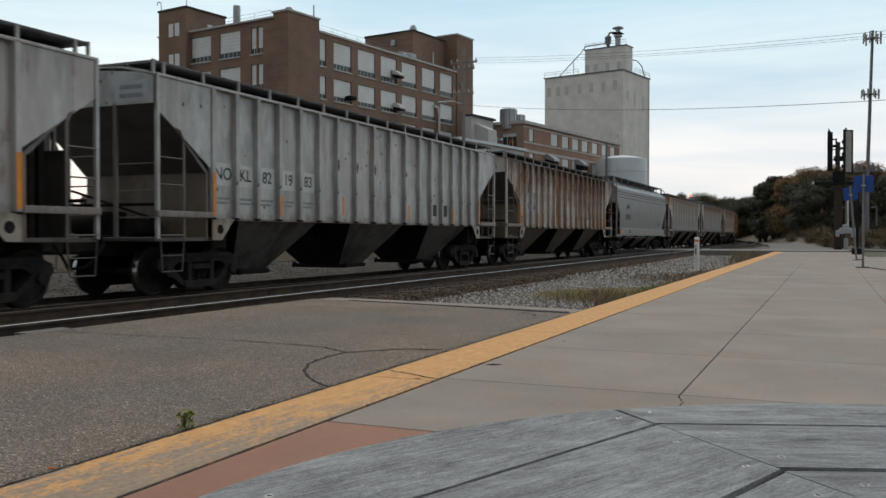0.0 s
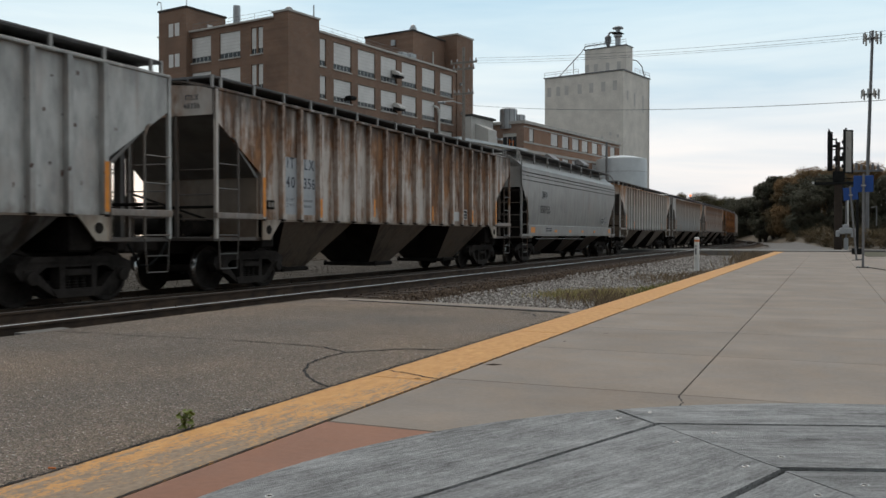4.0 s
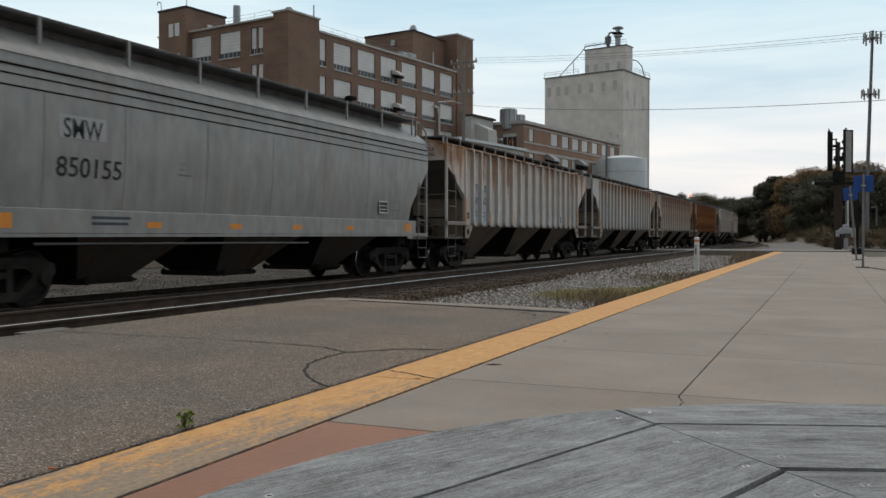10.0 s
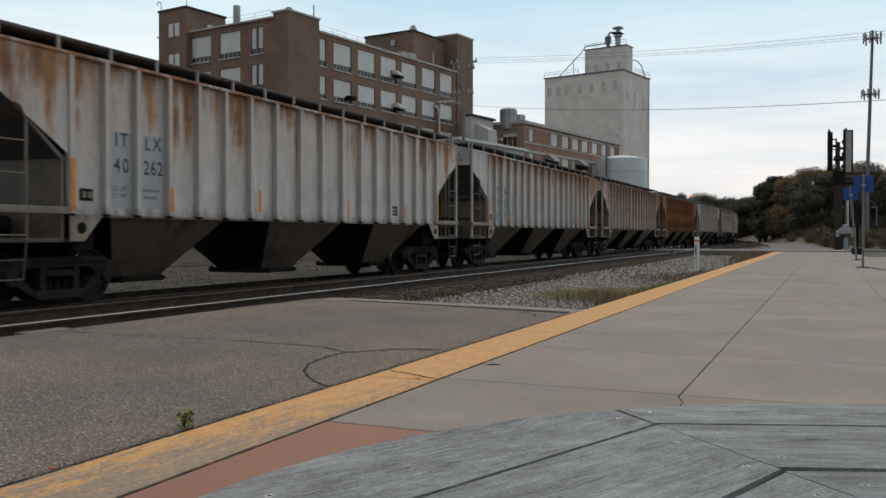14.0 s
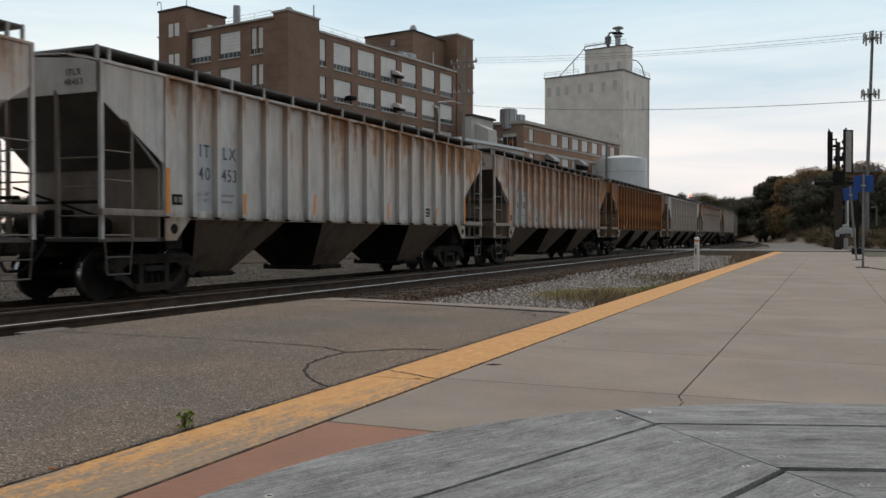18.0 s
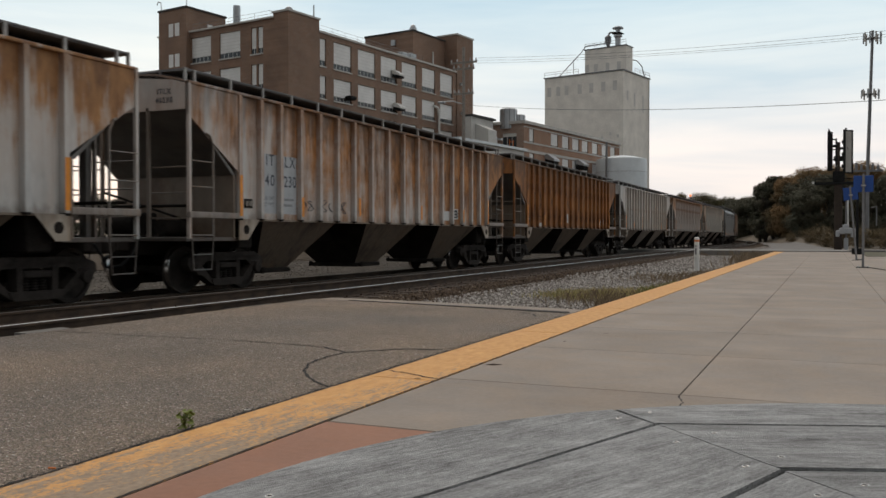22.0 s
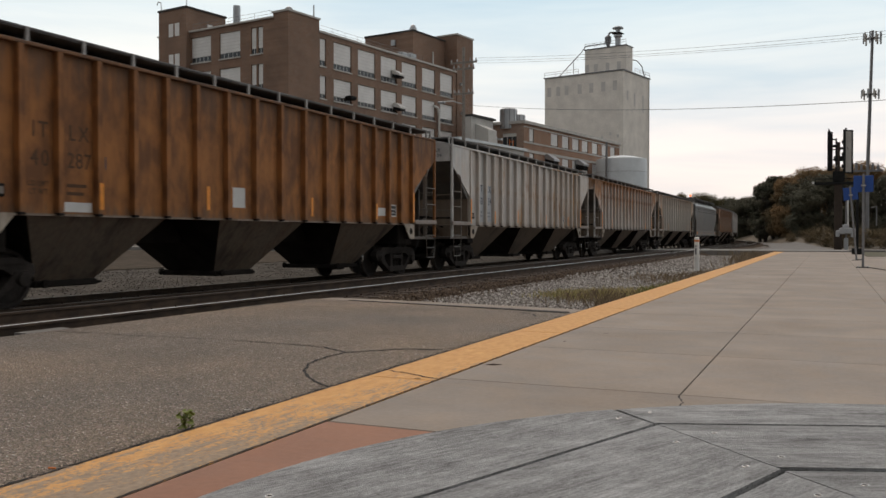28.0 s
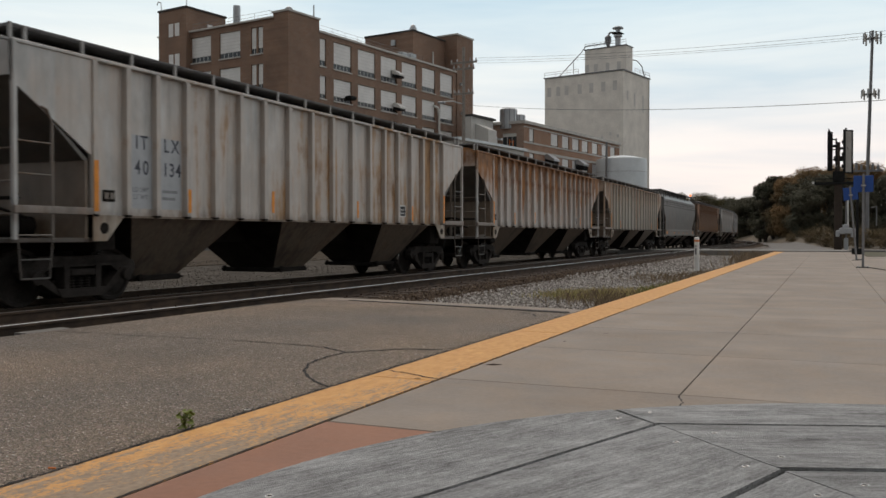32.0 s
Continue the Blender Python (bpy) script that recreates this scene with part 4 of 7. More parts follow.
def add_hoppers(car, centres, top_len, top_z, mat):
    """Discharge bays between the trucks: sloped funnels with a gate below each."""
    for c in centres:
        t, b, low = top_len / 2, 0.64, 0.22
        v = [(-1.52, c - t, top_z), (1.52, c - t, top_z), (1.52, c + t, top_z), (-1.52, c + t, top_z), (-0.62, c - b, low), (0.62, c - b, low), (0.62, c + b, low), (-0.62, c + b, low)]
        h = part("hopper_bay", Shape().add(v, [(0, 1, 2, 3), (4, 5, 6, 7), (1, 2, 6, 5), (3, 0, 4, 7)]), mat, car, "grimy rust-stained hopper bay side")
        # slope faces get near-black colour to stand for the shade between bays
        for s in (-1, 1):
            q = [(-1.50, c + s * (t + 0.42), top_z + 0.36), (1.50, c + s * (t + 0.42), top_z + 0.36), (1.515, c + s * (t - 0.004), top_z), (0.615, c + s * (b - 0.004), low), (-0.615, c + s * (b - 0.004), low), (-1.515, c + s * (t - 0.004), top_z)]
            part("bay_slope", Shape().add(q, [(0, 1, 2, 3, 4, 5)]), MAT["under"], h, "grimy slope sheet, its shade put into the black colour")
        g = Shape().box(-0.74, 0.74, c - 0.72, c + 0.66, 0.13, 0.24, 0.02).rod((-0.90, c - 0.62, 0.20), (0.90, c - 0.62, 0.20), 0.028, 8).lathe([(0.03, 0), (0.075, 0.01), (0.075, 0.07), (0.03, 0.08)], (0.8, c - 0.62, 0.20), (1, 0, 0), 8).lathe([(0.03, 0), (0.075, 0.01), (0.075, 0.07), (0.03, 0.08)], (-0.8, c - 0.62, 0.20), (-1, 0, 0), 8).box(-0.66, 0.66, c + 0.66, c + 0.82, 0.15, 0.19, 0.005)
        part("outlet_gate", g, MAT["under"], h, "dark outlet gate")


def add_roofwalk(car, half, z, n, trim, xin=0.85, xout=1.45, drop=0.24):
    for sx in (-1, 1):
        a, b = sorted((sx * xin, sx * xout))
        board = Shape().box(a, b, -half, half, z, z + 0.045)
        board.box(min(sx * xin, sx * (xin + 0.04)), max(sx * xin, sx * (xin + 0.04)), -half, half, z - 0.16, z)
        w = part("roof_walkway", board, MAT["walkway"], car, "dark grating walkway along the roof edge")
        part("edge_rail", Shape().box(min(sx * xout, sx * (xout + 0.03)), max(sx * xout, sx * (xout + 0.03)), -half, half, z + 0.02, z + 0.05), MAT["walkway"], w)
        for i in range(n):
            yy = -half + 0.3 + (2 * half - 0.6) * i / (n - 1)
            part("bracket", Shape().box(min(sx * (xout + 0.035), sx * (xout - 0.01)), max(sx * (xout + 0.035), sx * (xout - 0.01)), yy - 0.03, yy + 0.03, z - drop, z + 0.05), trim, w)
        for s in (-1, 1):
            part("end_post", Shape().box(min(sx * (xout + 0.04), sx * (xout - 0.01)), max(sx * (xout + 0.04), sx * (xout - 0.01)), *sorted((s * half, s * (half - 0.05))), z - drop, z + 0.06), trim, w)
    for s in (-1, 1):
        lo, hi = sorted((s * half, s * (half - 0.7)))
        part("cross_walkway", Shape().box(-xin, xin, lo, hi, z, z + 0.045), MAT["walkway"], car)


# the ribs stand a little wider apart in the middle of the car
RIBS = [s * v for s, row in ((-1, (7.32, 6.55, 5.80, 4.97, 4.12, 3.28, 2.42, 1.46, 0.48)), (1, (0.48, 1.46, 2.42, 3.28, 4.12, 4.97, 5.80, 6.55, 7.32))) for v in row]


def ribbed_hopper(name):
    """The ribbed three-bay covered hopper, built once."""
    car = thing(name, pose(TRACK_X, 0, 0), "covered hopper car", "freight car")
    half, bar, eave = 8.95, 7.32, 4.0
    P, U = PLACEHOLDER, MAT["under"]
    outline = [(-bar, eave), (-bar, 1.36), (bar, 1.36), (bar, eave)]
    for sx in (-1, 1):
        part("side_sheet", Shape().prism(outline, "x", sx * 1.49, sx * 1.525), P, car)
        for sg in (-1, 1):
            gusset = [(sg * bar, eave), (sg * bar, 1.36), (sg * (bar + 0.07), 1.36), (sg * (bar + 0.07), 2.35), (sg * half, 3.36), (sg * half, eave)]
            part("end_gusset", Shape().prism(gusset, "x", sx * 1.575, sx * 1.605), P, car, "flat side sheet tapering up to the car's end")
        for sg in (-1, 1):
            part("side_sill", Shape().box(min(sx * 1.57, sx * 1.66), max(sx * 1.57, sx * 1.66), *sorted((sg * (bar + 0.075), sg * (half + 0.01))), 1.36, 1.48, 0.008), MAT["sill_paint"], car)
        part("bottom_lip", Shape().box(min(sx * 1.47, sx * 1.57), max(sx * 1.47, sx * 1.57), -bar, bar, 1.325, 1.362), RUSTYUNDER, car)
        part("top_chord", Shape().box(min(sx * 1.53, sx * 1.615), max(sx * 1.53, sx * 1.63), -half, half, 3.95, 4.01, 0.012), P, car)
    rib = Shape()
    rib.prism([(-0.056, -0.02), (0.056, -0.02), (0.056, 0.108), (0.050, 0.116), (-0.050, 0.116), (-0.056, 0.108)], "z", 1.38, 3.955)
    rib = rib.mesh("rib", P)
    rib.transform(Matrix(((0, 1, 0, 1.525), (1, 0, 0, 0), (0, 0, 1, 0), (0, 0, 0, 1))))
    foot = Shape().box(1.50, 1.648, -0.058, 0.058, 1.335, 1.378, 0.01).mesh("rib_foot", U)
    for sx in (0, 180):
        for v in RIBS:
            part("rib", rib, None, car).matrix_basis = pose(0, v, 0, 0, 0, sx)
            if sx == 0:
                part("rib_foot", foot, None, car).matrix_basis = pose(0, v, 0)
    roof = Shape()
    prof = [(-1.60, 3.97), (-1.3, 4.09), (-0.8, 4.18), (0, 4.22), (0.8, 4.18), (1.3, 4.09), (1.60, 3.97), (1.3, 4.04), (0, 4.16), (-1.3, 4.04)]
    roof.prism(prof, "y", -half, half)
    part("roof", roof, P, car)
    part("hatch_cover", Shape().box(-0.36, 0.36, -7.9, 7.9, 4.20, 4.36, 0.05), P, car, "long trough hatch cover")
    for sg in (-1, 1):
        endp = [(-1.53, 3.46), (1.53, 3.46), (1.53, 3.97), (0.8, 4.15), (0, 4.19), (-0.8, 4.15), (-1.53, 3.97)]
        part("end_sheet", Shape().prism(endp, "y", sg * half, sg * (half - 0.03)), P, car)
        # the sheet faces down: its shade is put into the colour
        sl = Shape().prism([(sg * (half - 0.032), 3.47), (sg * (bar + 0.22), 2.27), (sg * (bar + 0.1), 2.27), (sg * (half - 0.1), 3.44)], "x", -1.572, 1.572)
        part("slope_sheet", sl, SLOPE, car, "grimy sloping end sheet, coloured dark for its downward shade")
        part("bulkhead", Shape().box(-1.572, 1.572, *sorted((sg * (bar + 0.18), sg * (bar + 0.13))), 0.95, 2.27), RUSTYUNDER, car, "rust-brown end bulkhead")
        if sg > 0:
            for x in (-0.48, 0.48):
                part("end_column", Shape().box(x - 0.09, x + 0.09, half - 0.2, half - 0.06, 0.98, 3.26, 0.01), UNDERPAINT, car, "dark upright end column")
        add_end(car, half, sg, P, 3.98, 1.63, bar + 0.06)
        add_truck(car, sg * 7.15)
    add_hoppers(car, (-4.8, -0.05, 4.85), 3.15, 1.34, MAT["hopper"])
    part("centre_sill", Shape().box(-0.28, 0.28, -6.6, 6.6, 0.86, 1.3), U, car)
    add_roofwalk(car, half - 0.06, 4.22, 16, MAT["post_grey"])
    return car


def round_side(z):
    """Half the width of the rounded car at a height: it swells to a belly at 2.9 m."""
    return 1.595 - 0.13 * (max(0.0, 2.9 - z) / 1.5) ** 2 - 0.05 * max(0.0, z - 3.0) ** 2


def round_hopper(name):
    """The smooth-sided rounded hopper with a deep side sill, built once."""
    car = thing(name, pose(TRACK_X, 0, 0), "covered hopper car", "freight car")
    half, bar = 8.42, 7.35
    P = PLACEHOLDER
    stations = [-half, -8.2, -8.0, -7.8, -7.6, -7.45, -7.34, -7.3] + [-7.2 + 0.9 * i for i in range(17)] + [7.3, 7.34, 7.45, 7.6, 7.8, 8.0, 8.2, half]

    def low(y):
        a = abs(y)
        if a <= 7.3:
            return 1.44
        t = (a - 7.3) / (half - 7.3)
        return 1.78 + 1.25 * t ** 0.85

    width = round_side
    for sx in (-1, 1):
        sh = Shape()
        n = 12
        for y in stations:
            z0 = low(y)
            for j in range(n + 1):
                z = z0 + (3.82 - z0) * j / n
                sh.v.append((sx * width(z), y, z))
        for i in range(len(stations) - 1):
            for j in range(n):
                a = i * (n + 1) + j
                sh.f.append((a, a + 1, a + n + 2, a + n + 1))
        part("side_sheet", sh, P, car, "smooth bulging grey side sheet")
        for z, w in ((3.66, 0.035), (3.50, 0.022), (3.33, 0.03)):
            part("seam", Shape().box(min(sx * 1.57, sx * 1.605), max(sx * 1.57, sx * 1.605), -half + 0.05, half - 0.05, z - w, z + w * 0.3, 0.004), P, car)
            # near-black strip paints the shadow that the overlapping seam casts
            part("seam_gap", Shape().box(min(sx * 1.57, sx * 1.598), max(sx * 1.57, sx * 1.598), -half + 0.06, half - 0.06, z - w - 0.6 * w - 0.004, z - w), MAT["under"], car, "dark strip below the lap seam in place of its shadow")
        for yy in (-6.1, -4.35, -2.1, 0.15, 2.35, 4.6, 6.2):
            weld = Shape()
            for j in range(8):
                z0, z1 = 1.46 + 0.23 * j, 1.46 + 0.23 * (j + 1)
                weld.add([(sx * (width(z) + 0.004), yy + d, z) for z, d in ((z0, -0.012), (z0, 0.012), (z1, 0.012), (z1, -0.012))], [(0, 1, 2, 3)])
            part("weld_line", weld, MAT["weld"], car, "faint dirty weld line")
        part("side_sill", Shape().box(min(sx * 1.50, sx * 1.60), max(sx * 1.50, sx * 1.60), -bar - 0.2, bar + 0.2, 1.04, 1.45, 0.015), P, car, "deep grey side sill")
        part("end_sill", Shape().box(min(sx * 1.50, sx * 1.59), max(sx * 1.50, sx * 1.59), -half, half, 0.99, 1.08), P, car)
        for yy, w in ((-7.0, 0.27), (-3.65, 0.19), (-1.22, 0.19), (1.1, 0.19), (3.55, 0.19), (6.98, 0.2)):
            part("reflector", Shape().box(min(sx * 1.598, sx * 1.606), max(sx * 1.598, sx * 1.606), yy - w, yy + w, 1.15 if w < 0.2 else 1.13, 1.26 if w < 0.2 else 1.36), MAT["reflector"], car, "orange reflective patch")
        part("brake_pipe", Shape().rod((sx * 1.45, -6.2, 0.88), (sx * 1.45, 1.8, 0.84), 0.026, 6), MAT["step_iron"], car)
    prof = [(1.585, 3.80), (1.52, 3.90), (1.02, 4.27), (0.8, 4.34), (0.0, 4.37), (-0.8, 4.34), (-1.02, 4.27), (-1.52, 3.90), (-1.585, 3.80)]
    roof = Shape()
    roof.prism(prof, "y", -half, half)
    part("roof", roof, P, car)
    part("hatch_cover", Shape().box(-0.30, 0.30, -7.5, 7.5, 4.34, 4.48, 0.05), P, car, "long trough hatch cover")
    for sg in (-1, 1):
        endp = [(-1.56, 2.98), (1.56, 2.98), (1.58, 3.82)] + [(1.5, 3.89), (1.0, 4.25), (0.8, 4.32), (0.0, 4.35), (-0.8, 4.32), (-1.0, 4.25), (-1.5, 3.89)] + [(-1.58, 3.82)]
        part("end_sheet", Shape().prism(endp, "y", sg * half, sg * (half - 0.03)), P, car)
        # end cage parts are coloured near-black to hold the shade inside it
        part("slope_sheet", Shape().prism([(sg * half, 2.9), (sg * 6.6, 1.2), (sg * 6.6, 1.1), (sg * half, 2.8)], "x", -1.45, 1.45), MAT["under"], car, "sloping end sheet, coloured near-black for the shade beneath")
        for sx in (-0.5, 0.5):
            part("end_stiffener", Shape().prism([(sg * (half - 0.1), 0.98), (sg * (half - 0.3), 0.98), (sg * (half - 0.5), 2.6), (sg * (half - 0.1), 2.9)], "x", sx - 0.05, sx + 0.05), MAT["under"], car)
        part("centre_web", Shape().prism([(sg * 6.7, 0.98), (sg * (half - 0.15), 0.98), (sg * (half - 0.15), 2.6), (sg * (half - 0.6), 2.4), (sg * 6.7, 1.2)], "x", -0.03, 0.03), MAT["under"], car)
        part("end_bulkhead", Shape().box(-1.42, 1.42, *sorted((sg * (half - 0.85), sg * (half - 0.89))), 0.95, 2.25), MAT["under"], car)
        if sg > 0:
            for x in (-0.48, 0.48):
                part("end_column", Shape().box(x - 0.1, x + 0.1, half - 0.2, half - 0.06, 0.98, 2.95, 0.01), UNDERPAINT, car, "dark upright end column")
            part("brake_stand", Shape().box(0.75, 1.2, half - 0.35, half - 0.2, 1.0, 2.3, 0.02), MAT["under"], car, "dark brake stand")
        add_end(car, half, sg, P, 3.80, 1.58, bar, 2.62)
        for sx in (-1, 1):
            grab = Shape().path([(sx * 1.56, sg * (half - 0.05), 3.70), (sx * 1.55, sg * (half - 0.05), 4.16), (sx * 1.36, sg * (half - 0.08), 4.46), (sx * 1.30, sg * (half - 0.20), 4.46)], 0.028, 8)
            part("grab_rail", grab, P, car, "bent grey grab rail over the roof's end")
            part("walkway_hoop", Shape().path([(sx * 1.27, sg * (half - 0.75), 4.46), (sx * 1.27, sg * (half - 0.70), 4.56), (sx * 1.27, sg * (half - 0.30), 4.56), (sx * 1.27, sg * (half - 0.25), 4.46)], 0.014, 6), P, car)
        add_truck(car, sg * 6.75)
    # bays coloured dark for the shade below the sill
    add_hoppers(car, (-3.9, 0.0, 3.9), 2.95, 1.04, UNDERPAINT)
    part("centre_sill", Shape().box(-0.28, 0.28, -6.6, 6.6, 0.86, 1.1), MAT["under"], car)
    add_roofwalk(car, half - 0.22, 4.49, 9, PLACEHOLDER, 0.72, 1.28, 0.43)
    return car


PLACEHOLDER = plain("car_paint", (0.4, 0.4, 0.4))
# grime plus the shade of undersides and car ends, in one colour
UNDERPAINT = paint("grimy_shaded_steel", (0.085, 0.075, 0.066), 0.25, -0.05, 3.3, (0.05, 0.03, 0.02), (0.10, 0.055, 0.03), 0.5)
# darker than the car's paint: shade under the overhanging end painted in
SLOPE = paint("shaded_slope_sheet", (0.125, 0.118, 0.108), 0.2, -0.05, 5.3, (0.06, 0.045, 0.035), (0.13, 0.09, 0.06), 0.4)
PLATE = paint("stained_end_plate", (0.40, 0.36, 0.30), 0.45, 0.0, 2.2, (0.14, 0.075, 0.035), (0.28, 0.16, 0.08), 0.5, 0.0)
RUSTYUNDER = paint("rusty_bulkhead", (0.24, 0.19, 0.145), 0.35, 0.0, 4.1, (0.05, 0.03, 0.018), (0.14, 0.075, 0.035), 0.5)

GREY, PALE = (0.42, 0.42, 0.415), (0.55, 0.547, 0.53)
# middle at the start, kind, paint settings, lettering, label
CARS = [
    (2.40, "rib", dict(base=PALE, rust=0.34, top=-0.05, bright=(0.27, 0.15, 0.08), soft=0.05), None, "dirty pale grey ribbed covered hopper car with brown rust"),
    (21.70, "rib", dict(base=(0.515, 0.515, 0.495), rust=0.06, top=0.02, grime=0.45, soot=0.25, spots=1.0), "NOKL", "plain grey ribbed covered hopper car with stencilled numbers"),
    (40.92, "rib", dict(base=(0.64, 0.62, 0.58), rust=0.605, top=0.05, slope=0.003, dark=(0.085, 0.041, 0.021), bright=(0.33, 0.152, 0.060), soft=0.055, soot=0.9), ("40", "356"), "pale grey ribbed covered hopper car streaked brown with rust"),
    (59.85, "round", dict(base=(0.315, 0.312, 0.298), rust=0.02, top=0.0, grime=0.3, soot=0.15, splashed=0.1), "SMW", "smooth grey rounded hopper car with orange reflectors"),
    (78.62, "rib", dict(base=(0.62, 0.61, 0.585), rust=0.20, top=0.24, soft=0.06, dark=(0.23, 0.105, 0.045), bright=(0.46, 0.22, 0.08), soot=0.15), ("40", "262"), "pale grey ribbed hopper car rusting orange below the roof"),
    (97.87, "rib", dict(base=PALE, rust=0.24, top=0.20, slope=0.010, soft=0.06, dark=(0.22, 0.10, 0.042), bright=(0.44, 0.215, 0.08), soot=0.2), ("40", "453"), "pale grey ribbed hopper car with little rust"),
    (117.12, "rib", dict(base=PALE, rust=0.60, top=0.08, slope=0.013, soft=0.085, soot=0.6, dark=(0.15, 0.064, 0.022), bright=(0.47, 0.20, 0.062)), ("40", "230"), "pale grey ribbed hopper car with heavy orange rust"),
    (136.37, "rib", dict(base=(0.25, 0.098, 0.028), rust=1.0, top=0.0, soot=0.6, grime=0.3, dark=(0.15, 0.058, 0.017), bright=(0.35, 0.137, 0.036)), ("40", "287"), "ribbed hopper car rusted orange-brown all over"),
    (155.62, "rib", dict(base=PALE, rust=0.42, top=-0.04, slope=0.009, soft=0.06, dark=(0.26, 0.15, 0.08), bright=(0.46, 0.27, 0.13), soot=0.15), ("40", "134"), "pale grey ribbed hopper car with faint tan stains"),
    (174.87, "rib", dict(base=PALE, rust=0.40, top=0.24, soft=0.06, dark=(0.18, 0.075, 0.025), bright=(0.44, 0.19, 0.06)), None, "pale grey ribbed hopper car rusting along its top"),
    (194.12, "rib", dict(base=(0.55, 0.53, 0.49), rust=0.46, top=0.12, dark=(0.20, 0.10, 0.045), bright=(0.42, 0.22, 0.09)), None, "dusty tan-grey ribbed hopper car"),
    (212.92, "round", dict(base=(0.215, 0.213, 0.205), rust=0.04, top=0.0, grime=0.45, soot=0.3), None, "smooth grey rounded hopper car"),
    (231.72, "rib", dict(base=(0.33, 0.27, 0.22), rust=0.6, top=0.1), None, "brown rusted ribbed hopper car"),
    (250.97, "rib", dict(base=PALE, rust=0.15, top=0.1), None, "pale grey ribbed hopper car"),
    (270.22, "rib", dict(base=GREY, rust=0.25, top=0.1), None, "grey ribbed hopper car with light rust"),
    (289.47, "rib", dict(base=PALE, rust=0.35, top=0.1), None, "pale grey ribbed hopper car with rust streaks"),
]


def travelled(t):
    """Metres the train has gone by t seconds; it slows a little between 4 and 12 s."""
    if t <= 4:
        return 4.38 * t
    if t <= 12:
        return 17.52 + 4.38 * (t - 4) - 0.008125 * (t - 4) ** 2
    return 52.04 + 4.25 * (t - 12)


def sign_on(car, body, y, z, size, material, label="", stretch=0.8, x=1.5275, gap=1.0):
    ob = part("lettering", text_mesh("lettering", body, size, material, 0.0015, stretch, gap=gap), None, car, label)
    ob.matrix_basis = Matrix.Translation((x, y, z)) @ Matrix(((0, 0, 1, 0), (1, 0, 0, 0), (0, 1, 0, 0), (0, 0, 0, 1)))
    return ob


def bars_on(car, y, z, w, rows, material, h=0.05, gap=0.09, x=1.526):
    sh = Shape()
    for i in range(rows):
        sh.box(x, x + 0.003, y - w / 2, y + w / 2 - (0.06 * (i % 2)), z - i * gap - h, z - i * gap)
    part("small_print", sh, material, car)


def data_panel(car, y, z, w, h, dx=0.0):
    p = part("data_panel", Shape().box(1.525 + dx, 1.53 + dx, y - w, y + w, z - h, z + h), MAT["sticker"], car, "black data panel with white lines")
    for a, b, c, d in ((-w, w, h - 0.03, h), (-w, w, -h, -h + 0.03), (-w, -w + 0.03, -h + 0.03, h - 0.03), (w - 0.03, w, -h + 0.03, h - 0.03), (-w + 0.06, w - 0.06, 0.03, 0.05), (-w + 0.06, w - 0.09, -0.07, -0.05)):
        part("panel_line", Shape().box(1.529 + dx, 1.533 + dx, y + a, y + b, z + c, z + d), MAT["sticker_white"], p)


def stripe(car, y, z0, z1, w=0.052, x=1.642):
    part("reflector", Shape().box(x, x + 0.005, y - w, y + w, z0, z1), MAT["reflector"], car, "faded orange reflective strip")


